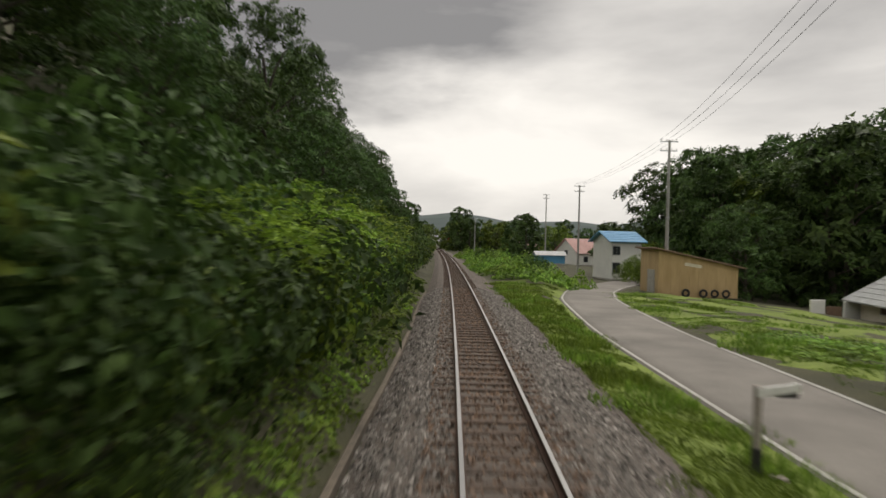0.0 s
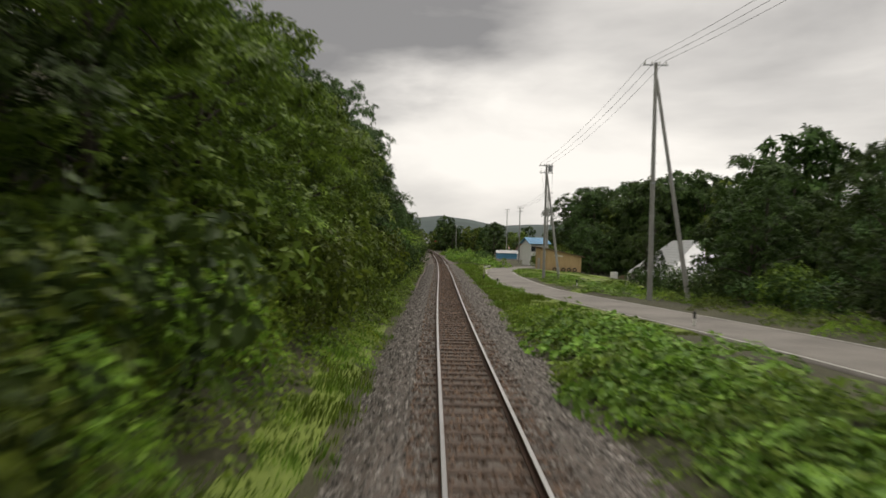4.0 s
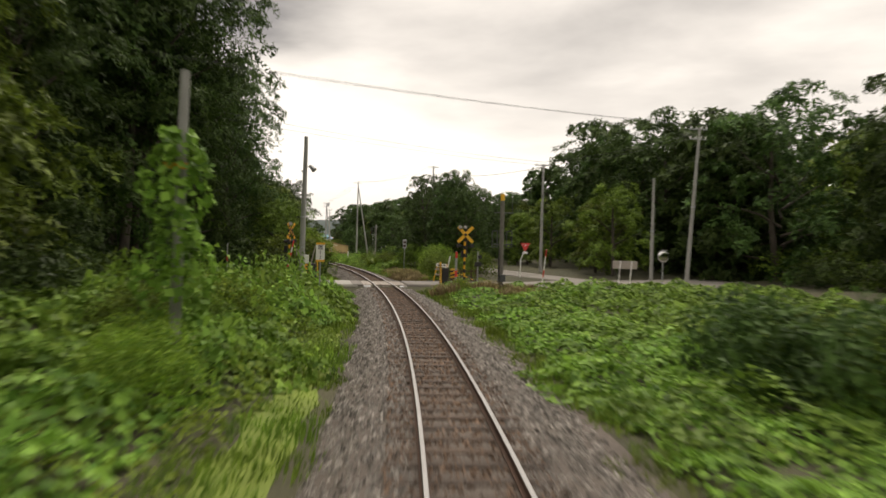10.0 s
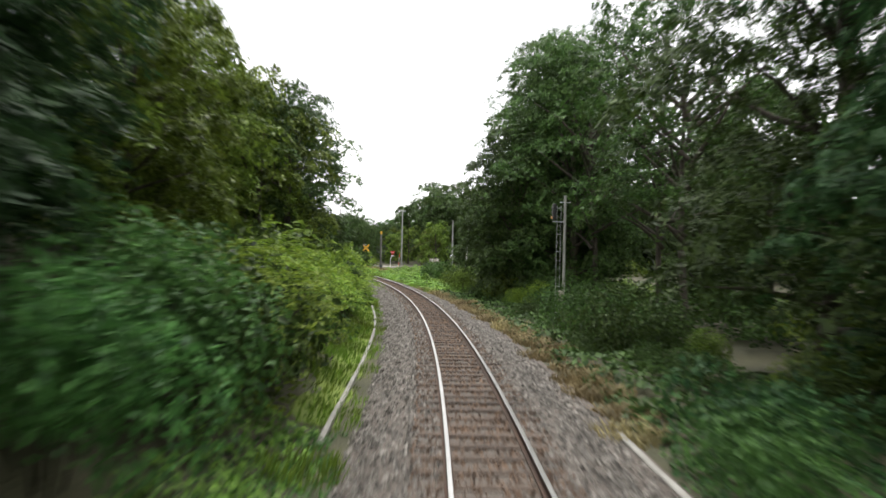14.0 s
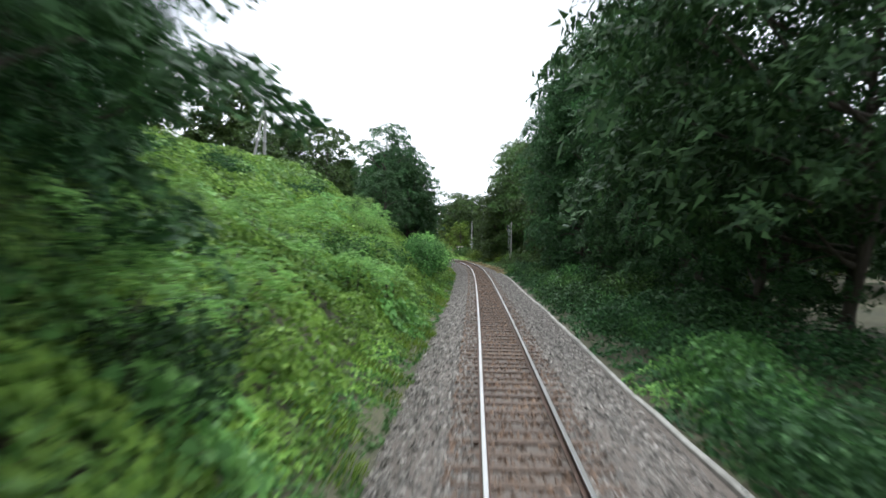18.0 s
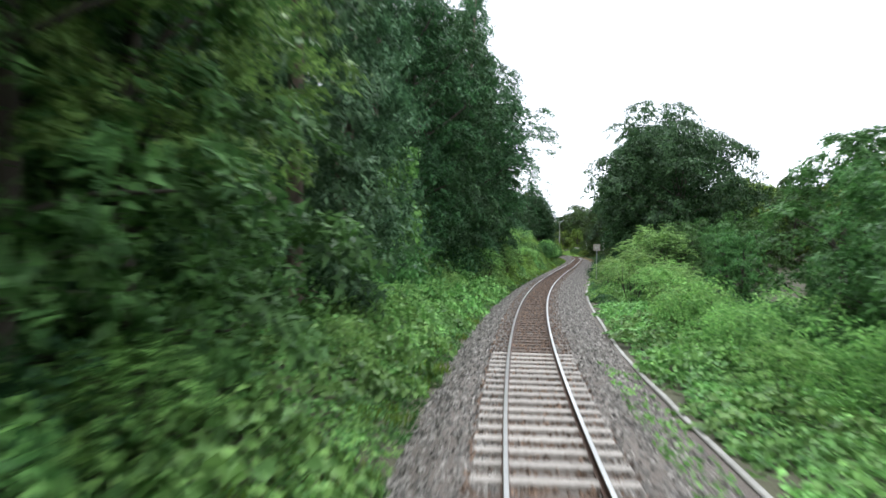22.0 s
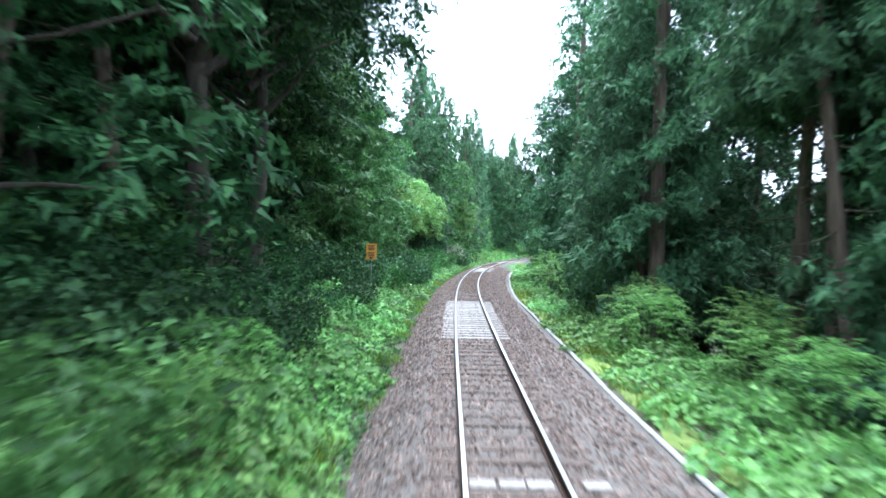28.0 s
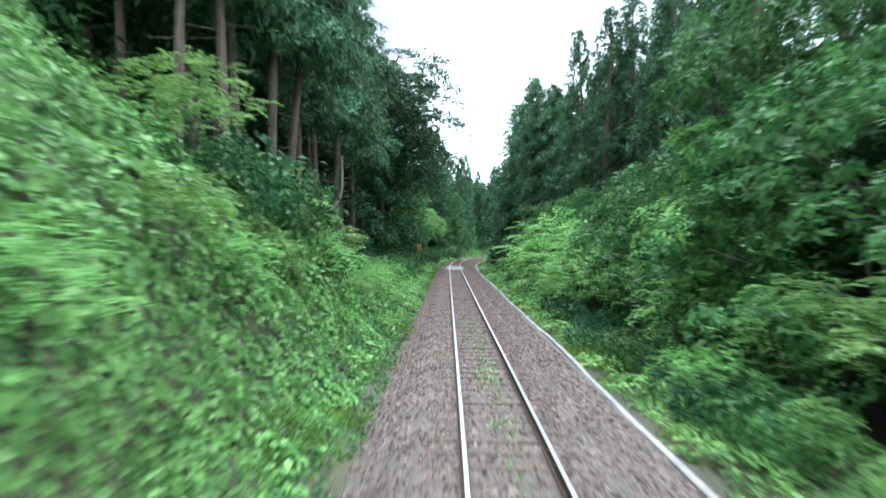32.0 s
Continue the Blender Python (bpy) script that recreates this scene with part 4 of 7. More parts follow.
for f in ((0, 2, 1), (3, 4, 5), (0, 1, 4, 3), (1, 2, 5, 4), (2, 0, 3, 5)):
    tri_bm.faces.new([tv[i] for i in f])
plate = part("plate", tri_bm, M_RED, stop, "red inverted triangle plate")
text("\u6b62\u307e\u308c", 0.19, M_WHITE, plate, pose(0, -0.066, 2.66, 90, 0, 0))
part("sub_plate", box(0.42, 0.02, 0.16, 0, -0.05, 1.98, 0.004), M_WHITE, stop)
mirror = thing("traffic_mirror", spot(104.2, 20.2, 0.0), "round grey traffic mirror on a post at the junction", "traffic mirror")
part("post", tube((0, 0.05, -0.1), (0, 0.05, 2.6), 0.04, None, 10), M_STEEL, mirror)
M_MIRROR = surface("mirror_glass", (0.75, 0.75, 0.75), (0.8, 0.8, 0.8), 5, 0.05, 1.0, bump=0)
rim = part("rim", tube((0, -0.02, 2.1), (0, 0.06, 2.1), 0.42, 0.42, 28), M_STEEL, mirror)
dome = bmesh.new()
bmesh.ops.create_uvsphere(dome, u_segments=24, v_segments=12, radius=0.39)
bmesh.ops.scale(dome, vec=(1, 0.18, 1), verts=dome.verts)
bmesh.ops.translate(dome, vec=(0, -0.03, 2.1), verts=dome.verts)
part("mirror", dome, M_MIRROR, mirror, "convex mirror")
part("visor", box(0.5, 0.2, 0.02, 0, -0.1, 2.53, 0.004), M_STEEL, mirror)
wb = thing("white_notice_board", spot(106.0, 16.5, 0.0, -14), "white notice board on two white legs beside the road", "notice board")
part("board", box(1.65, 0.04, 0.55, 0, 0, 1.2, 0.006), M_CONC_SLEEPER, wb, "pale grey back of the board")
for x in (-0.3, 0.45):
    part("leg", tube((x - 0.14, -0.06, -0.1), (x, -0.06, 1.75), 0.04, None, 8), M_WHITE, wb)
M_CREAM_BLOCK = surface("stained_beige_concrete", (0.30, 0.25, 0.18), (0.48, 0.42, 0.32), 7, 0.9, bump=0.3, stain=0.5)
block = thing("concrete_block", spot(75.0, 8.9, float(ground_z(75.0, 8.5)) - 0.1, 4), "weathered pale concrete block wall beside the road", "block wall")
part("wall", box(1.5, 1.3, 1.75, 0, 0, 0, 0.04), M_CREAM_BLOCK, block)
part("cap", box(1.56, 1.36, 0.1, 0, 0, 1.75, 0.02), M_CONCRETE, block)
for u, w, a in ((344.6, -0.92, 0), (344.6, 0.92, 0), (344.6, -0.28, 0), (344.6, 0.02, 0), (344.6, 0.3, 0)):
    y = thing("yellow_marker_pad", spot(u, w, -0.17, a), "small yellow marker pad lying across the track", "marker pad", "marker pads on the track")
    part("pad", box(0.26 if abs(w) > 0.5 else 0.2, 0.2, 0.06, 0, 0, 0, 0.01), M_YELLOW, y)
for u in (416.6,):
    for w in (-0.36, -0.02, 0.3, 0.95):
        y = thing("pale_marker_pad", spot(u, w, -0.17), "small pale marker pad lying across the track", "marker pad", "marker pads on the track")
        part("pad", box(0.3, 0.24, 0.06, 0, 0, 0, 0.01), M_CONC_SLEEPER, y)
bit = thing("white_scrap", spot(70.3, 0.0, -0.15, 20), "small white scrap lying between the rails", "scrap")
part("sheet", box(0.16, 0.09, 0.02, 0, 0, 0.01, 0.004), M_WHITE, bit)

# ---- houses ----
M_TAN = surface("tan_boards", (0.36, 0.25, 0.12), (0.50, 0.36, 0.19), 3, 0.8, bump=0.15, stretch_z=0.2)
M_CREAM = surface("cream_plaster", (0.55, 0.50, 0.40), (0.70, 0.64, 0.53), 5, 0.85, bump=0.15)
M_PALE_ROOF = surface("pale_metal_roof", (0.36, 0.37, 0.37), (0.52, 0.53, 0.53), 4, 0.4, 0.2, bump=0.05)
M_BROWN_ROOF = surface("rusty_sheet_roof", (0.12, 0.075, 0.05), (0.24, 0.16, 0.11), 6, 0.7, bump=0.2)
M_BLUE_ROOF = surface("blue_metal_roof", (0.05, 0.20, 0.38), (0.10, 0.32, 0.52), 4, 0.45, bump=0.05)
M_PINK_ROOF = surface("faded_red_roof", (0.36, 0.20, 0.18), (0.52, 0.32, 0.29), 5, 0.6, bump=0.1)
M_GLASS = surface("dark_window_glass", (0.02, 0.022, 0.025), (0.05, 0.055, 0.06), 3, 0.08, bump=0)
M_RUBBER = surface("black_rubber", (0.012, 0.012, 0.012), (0.03, 0.03, 0.03), 20, 0.8, bump=0.2)


def gable(lx, ly, eave, ridge, over, thick, mat, parent, name="roof", hip=0.0):
    """A pitched roof, its ridge along x, with thickness and ribs along the slope."""
    bm = bmesh.new()
    hx, hy = lx / 2 + over, ly / 2 + over
    low = eave - over * (ridge - eave) / (ly / 2)
    vs = []
    for dz in (0, thick):
        vs += [bm.verts.new((x, y, z + dz)) for x, y, z in ((-hx, -hy, low), (hx, -hy, low), (hx - hip, 0, ridge), (-hx + hip, 0, ridge), (-hx, hy, low), (hx, hy, low))]
    for f in ((6, 7, 8, 9), (9, 8, 11, 10), (0, 3, 2, 1), (3, 4, 5, 2), (0, 1, 7, 6), (5, 4, 10, 11), (1, 2, 8, 7), (2, 5, 11, 8), (3, 0, 6, 9), (4, 3, 9, 10)):
        bm.faces.new([vs[i] for i in f])
    if hip:
        for f in ((6, 9, 10), (7, 11, 8), (0, 4, 3), (1, 2, 5)):
            bm.faces.new([vs[i] for i in f])
    r = part(name, bm, mat, parent)
    n = int((ridge - eave) * 3) + 3
    for s in (-1, 1):
        for i in range(1, n):
            f = i / n
            x = 2 * (hx - hip * f)
            part("seam", box(x, 0.05, 0.03, 0, s * hy * (1 - f), low + (ridge - low) * f + thick, 0), mat, r)
    return r


def house(name, u, w, rz, lx, ly, eave, ridge, wall, roof, label, over=0.5, hip=0.0, windows=(), z=None, category="house"):
    z0 = float(ground_z(u, w)) - 0.15 if z is None else z
    h = thing(name, spot(u, w, z0, rz), label, category)
    part("wall", box(lx, ly, eave, 0, 0, 0, 0.02), wall, h)
    if ridge > eave and not hip:
        for s in (-1, 1):
            bm = bmesh.new()
            a = [bm.verts.new(p) for p in ((s * lx / 2, -ly / 2, eave), (s * lx / 2, ly / 2, eave), (s * lx / 2, 0, ridge - 0.05), (s * (lx / 2 - 0.12), -ly / 2, eave), (s * (lx / 2 - 0.12), ly / 2, eave), (s * (lx / 2 - 0.12), 0, ridge - 0.05))]
            for f in ((0, 1, 2), (3, 5, 4), (0, 3, 4, 1), (1, 4, 5, 2), (2, 5, 3, 0)):
                bm.faces.new([a[i] for i in f])
            part("gable_wall", bm, wall, h)
    gable(lx, ly, eave, ridge, over, 0.1, roof, h, hip=hip)
    part("plinth", box(lx + 0.08, ly + 0.08, 0.4, 0, 0, 0, 0.02), M_CONCRETE, h)
    for side, x, zz, ww, hh in windows:
        win = part("window", box(ww + 0.12, 0.1, hh + 0.12, 0, 0, 0, 0.01), M_STEEL, h)
        win.matrix_local = {"f": pose(x, -ly / 2 - 0.02, zz), "b": pose(x, ly / 2 + 0.02, zz), "l": pose(-lx / 2 - 0.02, x, zz, 0, 0, 90), "r": pose(lx / 2 + 0.02, x, zz, 0, 0, 90)}[side]
        part("pane", box(ww / 2 - 0.03, 0.04, hh, -ww / 4, -0.045 if side in "f" else 0.045, 0.06, 0), M_GLASS, win)
        part("pane", box(ww / 2 - 0.03, 0.04, hh, ww / 4, -0.045 if side in "f" else 0.045, 0.06, 0), M_GLASS, win)
    return h


shed = thing("tan_shed", spot(-61, 19.1, -1.35, 3), "tan boarded shed with a slanting rusty sheet roof", "shed")
sh = bmesh.new()
sv = [sh.verts.new(p) for y in (-2.2, 2.2) for p in ((-3.2, y, 0), (3.3, y, 0), (3.3, y, 2.45), (-3.2, y, 3.75))]
for f in ((0, 3, 2, 1), (4, 5, 6, 7), (0, 1, 5, 4), (1, 2, 6, 5), (2, 3, 7, 6), (3, 0, 4, 7)):
    sh.faces.new([sv[i] for i in f])
part("wall", sh, M_TAN, shed)
part("roof", box(7.6, 5.2, 0.1, 0.1, 0, 3.12, 0.01, ry=11.3), M_BROWN_ROOF, shed, "rusty brown sheet roof")
part("side_door", box(0.06, 1.7, 2.1, -3.24, -0.6, 0.05, 0.01), M_CONCRETE, shed, "pale sliding door")
part("patch", box(1.4, 0.03, 0.25, -0.4, -2.22, 2.45, 0, ry=8), M_CREAM, shed)
for i in range(9):
    part("batten", box(0.05, 0.03, 2.2, -2.9 + i * 0.75, -2.215, 0.05, 0.004), M_TAN, shed)
for x in (-0.9, 0.5, 1.4, 2.3):
    tyre = thing("old_tyre", spot(-58.5, 19.1 + x, -1.32), "old black tyre leaning on the shed wall", "tyre", "tyres by the shed")
    ring = bmesh.new()
    for i in range(18):
        a, b = 2 * math.pi * i / 18, 2 * math.pi * (i + 1) / 18
        tube((0.26 * math.cos(a), 0, 0.34 + 0.26 * math.sin(a)), (0.26 * math.cos(b), 0, 0.34 + 0.26 * math.sin(b)), 0.09, None, 8, ring)
    part("tread", ring, M_RUBBER, tyre)

hall = house("community_hall", -41.5, 32.9, 83, 26, 9, 2.55, 6.6, M_CREAM, M_PALE_ROOF, "long cream hall with a pale grey metal roof", 1.0, 6.0,
             [("b", -10, 1.0, 1.3, 1.2), ("b", -6, 1.0, 1.3, 1.2), ("b", -1, 1.0, 1.3, 1.2), ("b", 4, 1.0, 1.3, 1.2), ("b", 9, 1.0, 1.3, 1.2)], z=-2.75)
gatewall = thing("white_garden_wall", spot(-55.0, 28.4, -2.6, 10), "low white wall with a dark gate beside the hall", "garden wall")
part("wall", box(1.2, 0.18, 1.6, -1.7, 0, 0, 0.02), M_WHITE, gatewall)
part("wall", box(2.4, 0.18, 1.5, 1.7, 0, 0, 0.02), M_WHITE, gatewall)
part("gate", box(1.3, 0.06, 1.0, -0.3, 0.02, 0.1, 0.01), M_BROWN_ROOF, gatewall, "dark wooden gate")
house("blue_roofed_house", -84, 18.7, 8, 3.4, 6, 4.6, 5.6, M_WHITE, M_BLUE_ROOF, "tall narrow white house with a blue metal roof", 0.5, 0, [("f", -1.2, 1.0, 0.8, 1.1), ("f", -1.2, 3.0, 0.8, 0.9)], z=-1.4)
house("white_house", -176, 33, 30, 9, 8, 3.4, 6.4, M_WHITE, M_PINK_ROOF, "white house with a faded red roof", 0.6, 0, [("f", -2, 1.0, 1.2, 1.2), ("f", 2, 1.0, 1.2, 1.2), ("l", 0, 2.6, 1, 1)])
house("blue_garage", -137, 19.2, 0, 5.2, 4, 1.9, 2.5, M_BLUE_ROOF, M_PALE_ROOF, "small blue garage with a pale roof", 0.3, 0, (), category="garage")
house("white_house", -330, 1.5, 15, 7, 6, 4.2, 5.4, M_WHITE, M_PALE_ROOF, "small white house with dark windows far down the line", 0.4, 0, [("f", -1.6, 2.6, 1.1, 1.0), ("f", 1.4, 2.6, 1.1, 1.0), ("f", 0, 0.8, 1.6, 1.2)], z=0.6)
for u, w, rz in ((-215, 40, 20), (-240, 55, 60), (-260, 30, 10)):
    house("far_house", u, w, rz, 9, 7, 3, 5, M_CREAM, M_PINK_ROOF if rz != 60 else M_PALE_ROOF, "small distant house with a pitched roof among trees", 0.5, 0, [("f", -2, 1.0, 1.4, 1.2), ("f", 2, 1.0, 1.4, 1.2)])
for w, z in ((3.6, 2.2), (-2.6, 3.0)):
    s = thing("line_signal", spot(-262, w, -0.5), "far railway signal with a dark head", "railway signal")
    part("mast", tube((0, 0, 0), (0, 0, z + 2.2), 0.07, None, 8), M_STEEL, s)
    part("head", box(0.35, 0.25, 0.9, 0, -0.1, z + 1.2, 0.03), M_RED if w > 0 else M_BLACK, s)

grey_post = thing("relay_post", spot(107.6, 5.95, -0.15), "grey steel post with a small black box", "post")
part("post", tube((0, 0, 0), (0, 0, 2.3), 0.05, None, 10), M_STEEL, grey_post)
part("box", box(0.42, 0.2, 0.28, 0, -0.08, 1.35, 0.02), M_BLACK, grey_post, "black relay box")
part("round_lamp", tube((0.12, -0.1, 1.95), (0.12, 0.12, 1.95), 0.13, None, 14), M_BLACK, grey_post)

# vine-covered pole in the creeper field
vp = thing("overgrown_pole", spot(138.8, -5.2, -0.4), "wooden pole wrapped in bright green creeper", "overgrown pole")
part("shaft", tube((0, 0, 0), (0.1, 0, 6.2), 0.12, 0.09, 10), M_POLE, vp)
part("plate", box(0.45, 0.03, 0.12, 0, -0.14, 4.3, 0.004), M_ORANGE, vp, "small yellowed plate")


# ---- plants ----
veg = np.random.default_rng(11)


def leaf_mesh(name, pos, out, size, material, droop=0.25, narrow=0.55, spread=0.6):
    """Folded leaves at pos, facing roughly along out, as one mesh."""
    n = len(pos)
    out = out + veg.normal(0, spread, (n, 3))
    out /= np.linalg.norm(out, axis=1, keepdims=True) + 1e-9
    along = veg.normal(0, 1, (n, 3))
    along[:, 2] -= droop
    along -= (along * out).sum(1, keepdims=True) * out
    along /= np.linalg.norm(along, axis=1, keepdims=True) + 1e-9
    across = np.cross(out, along)
    s = (size * veg.uniform(0.65, 1.35, n))[:, None]
    base, tip = pos - along * s * 0.5, pos + along * s * 0.5 - np.array([0, 0, 1]) * s * 0.12
    left = pos + across * s * narrow * 0.5 + out * s * 0.10
    right = pos - across * s * narrow * 0.5 + out * s * 0.10
    v = np.stack([base, left, tip, right], 1).reshape(-1, 3)
    me = bpy.data.meshes.new(name)
    me.vertices.add(4 * n)
    me.vertices.foreach_set("co", v.astype(np.float32).ravel())
    i = np.arange(n)[:, None] * 4
    tri = np.concatenate([i + [0, 2, 1], i + [0, 3, 2]], 1).reshape(-1)
    me.loops.add(6 * n)
    me.loops.foreach_set("vertex_index", tri.astype(np.int32))
    me.polygons.add(2 * n)
    me.polygons.foreach_set("loop_start", np.arange(0, 6 * n, 3, dtype=np.int32))
    me.polygons.foreach_set("loop_total", np.full(2 * n, 3, dtype=np.int32))
    me.materials.append(material)
    me.update(calc_edges=True)
    return me


def sprig_mesh(name, pos, out, size, material, droop=0.25, narrow=0.55, spread=0.6, fan=4, wide=1.15):
    """Sprigs at pos, each a fan of pointed leaflets, as one mesh."""
    n = len(pos)
    out = out + veg.normal(0, spread, (n, 3))
    out /= np.linalg.norm(out, axis=1, keepdims=True) + 1e-9
    along = veg.normal(0, 1, (n, 3))
    along[:, 2] -= droop
    along -= (along * out).sum(1, keepdims=True) * out
    along /= np.linalg.norm(along, axis=1, keepdims=True) + 1e-9
    across = np.cross(out, along)
    s = (size * veg.uniform(0.65, 1.35, n))[:, None]
    tris = []
    for k in range(fan):
        th = (wide * (1 - 0.75 * k / (fan - 1)) * (1 if k % 2 else -1) + veg.normal(0, 0.25, n))[:, None]
        d = along * np.cos(th) + across * np.sin(th) + out * veg.normal(0, 0.22, (n, 1))
        side = (along * -np.sin(th) + across * np.cos(th)) * s * narrow * 0.24
        stalk = pos + along * s * 0.42 * (k / (fan - 1) - 0.6)
        root = stalk + d * s * 0.05
        tip = stalk + d * s * veg.uniform(0.42, 0.62, (n, 1)) - np.array([0, 0, 1]) * s * 0.1
        tris.append(np.stack([root + side, root - side, tip], 1))
    v = np.concatenate(tris).reshape(-1, 3)
    m = len(v)
    me = bpy.data.meshes.new(name)
    me.vertices.add(m)
    me.vertices.foreach_set("co", v.astype(np.float32).ravel())
    me.loops.add(m)
    me.loops.foreach_set("vertex_index", np.arange(m, dtype=np.int32))
    me.polygons.add(m // 3)
    me.polygons.foreach_set("loop_start", np.arange(0, m, 3, dtype=np.int32))
    me.polygons.foreach_set("loop_total", np.full(m // 3, 3, dtype=np.int32))
    me.materials.append(material)
    me.update(calc_edges=True)
    return me


def shell(n, centre, radii, low=-0.55):
    """n points near the skin of a lobe, more on its upper side, with outward directions."""
    d = veg.normal(0, 1, (n * 2, 3))
    d /= np.linalg.norm(d, axis=1, keepdims=True)
    d = d[d[:, 2] > low][:n]
    r = veg.uniform(0.72, 1.06, (len(d), 1))
    up = d * np.array([1, 1, 1.0]) + np.array([0, 0, 0.55])
    return np.asarray(centre) + d * r * np.asarray(radii), up / np.linalg.norm(up, axis=1, keepdims=True)


def pads(centre, radii, count, per, pad, low=-0.35):
    """Sprays of foliage over the skin of a lobe: small tilted discs of leaves with dark gaps between them."""
    d = veg.normal(0, 1, (count * 3, 3))
    d /= np.linalg.norm(d, axis=1, keepdims=True)
    d = d[d[:, 2] > low][:count]
    mid = np.asarray(centre) + d * veg.uniform(0.76, 1.0, (len(d), 1)) * np.asarray(radii)
    up = d * np.array([0.8, 0.8, 0.6]) + np.array([0, 0, 0.75])
    up /= np.linalg.norm(up, axis=1, keepdims=True)
    side = np.cross(up, veg.normal(0, 1, (len(d), 3)))
    side /= np.linalg.norm(side, axis=1, keepdims=True) + 1e-9
    other = np.cross(up, side)
    n = len(d) * per
    r = pad * np.sqrt(veg.uniform(0, 1, (n, 1))) * np.repeat(veg.uniform(0.65, 1.3, (len(d), 1)), per, 0)
    a = veg.uniform(0, 2 * math.pi, (n, 1))
    k = np.repeat(np.arange(len(d)), per)
    p = mid[k] + side[k] * r * np.cos(a) + other[k] * r * np.sin(a) * 0.8 - up[k] * (0.35 * r * r / pad + pad * veg.uniform(-0.12, 0.22, (n, 1)))
    return p, up[k]


def limb(bm, a, b, r0, r1, bow=0.15, sides=7, rnd_=None, pieces=3):
    """A bowed tapered limb; returns its mesh."""
    a, b = Vector(a), Vector(b)
    side = Vector(rnd_.normal(0, 1, 3)) * bow * (b - a).length * 0.32
    for i in range(pieces):
        f, g = i / pieces, (i + 1) / pieces
        tube(a.lerp(b, f) + side * math.sin(math.pi * f), a.lerp(b, g) + side * math.sin(math.pi * g), r0 + (r1 - r0) * f, r0 + (r1 - r0) * g, sides, bm)
    return bm




def broadleaf(height, spread, n, size, material, label, bare=0.10, lobes=22, flat=0.6, leaders=1, name="broadleaf_tree", girth=1.0):
    """A broad-leaved tree: bowed trunk, limbs, and a crown of lobes of leaves with gaps."""
    t = thing(name, Matrix.Identity(4), label, "tree", "trees along the line")
    bm = bmesh.new()
    top = Vector((veg.normal(0, 0.3), veg.normal(0, 0.3), height * 0.72))
    for k in range(leaders):
        foot = Vector((veg.normal(0, 0.25) * k, veg.normal(0, 0.25) * k, -0.5))
        limb(bm, foot, top + Vector((veg.normal(0, 0.8) * k, veg.normal(0, 0.8) * k, -0.4 * k)), 0.022 * height * girth / math.sqrt(leaders), 0.007 * height * girth, 0.08, 9, veg, 7)
    pos, out = [], []
    per = n // lobes
    for i in range(lobes):
        f = (i + 0.5) / lobes
        z = height * (bare + (1 - bare) * f * 0.95)
        reach = 0.86 * spread * math.sqrt(max(0.0, 1 - ((f - 0.38) / 0.66) ** 2)) * math.sqrt(veg.uniform(0.18, 1.0))
        ang = i * 2.4 + veg.uniform(-0.5, 0.5)
        c = Vector((math.cos(ang) * reach, math.sin(ang) * reach, z))
        r = spread * veg.uniform(0.30, 0.44)
        a, b = pads(c, (r, r, r * flat), max(5, per // 14), 14, 0.30 * r + 0.12)
        pos.append(a)
        out.append(b)
        if i % 2 == 0 and f < 0.85:
            limb(bm, (0, 0, z * 0.72), c, 0.008 * height, 0.02, 0.2, 5, veg)
    part("trunk", bm, M_BARK, t)
    part("crown", sprig_mesh("crown", np.concatenate(pos), np.concatenate(out), size, material, spread=0.5, fan=3), None, t)
    return t


def cedar(height, spread, n, size, bare, label, girth=1.0):
    """A tall Japanese cedar: straight trunk, drooping sprays in ragged tiers."""
    t = thing("cedar_tree", Matrix.Identity(4), label, "tree", "cedars along the line")
    bm = bmesh.new()
    tube((0, 0, -0.5), (0, 0, height * 0.55), 0.016 * height * girth, 0.010 * height * girth, 9, bm)
    tube((0, 0, height * 0.55), (0, 0, height * 0.98), 0.010 * height * girth, 0.02, 7, bm)
    pos, out = [], []
    tiers = 46
    for i in range(tiers):
        f = (i + 0.5) / tiers
        z = height * (bare + (1 - bare) * f)
        reach = spread * (1 - f) ** 0.62 * veg.uniform(0.75, 1.1) + 0.25
        ang = i * 2.4
        for k in range(3):
            a0 = ang + k * 2.09 + veg.uniform(-0.3, 0.3)
            tip = np.array([math.cos(a0) * reach, math.sin(a0) * reach, z - reach * 0.18])
            m = max(4, int(n / tiers / 3 * (0.35 + 1.3 * (1 - f))))
            s = veg.uniform(0.35, 1.0, (m, 1))
            root = np.array([0, 0, z + reach * 0.08])
            p = root + (tip - root) * s + veg.normal(0, 1, (m, 3)) * np.array([0.22, 0.22, 0.20]) * (0.4 + reach * 0.26)
            pos.append(p)
            o = np.tile(np.array([math.cos(a0) * 0.7, math.sin(a0) * 0.7, 0.55]), (m, 1))
            out.append(o)
    for i in range(9):
        z = height * bare * (0.45 + 0.06 * i)
        a0 = i * 2.1
        tube((0, 0, z), (math.cos(a0) * 1.5, math.sin(a0) * 1.5, z - 0.25), 0.03, 0.008, 4, bm)
    part("trunk", bm, M_CEDAR_BARK, t)
    part("crown", sprig_mesh("crown", np.concatenate(pos), np.concatenate(out), size, M_NEEDLE, droop=1.2, narrow=0.42, spread=0.75, fan=3, wide=0.6), None, t)
    return t


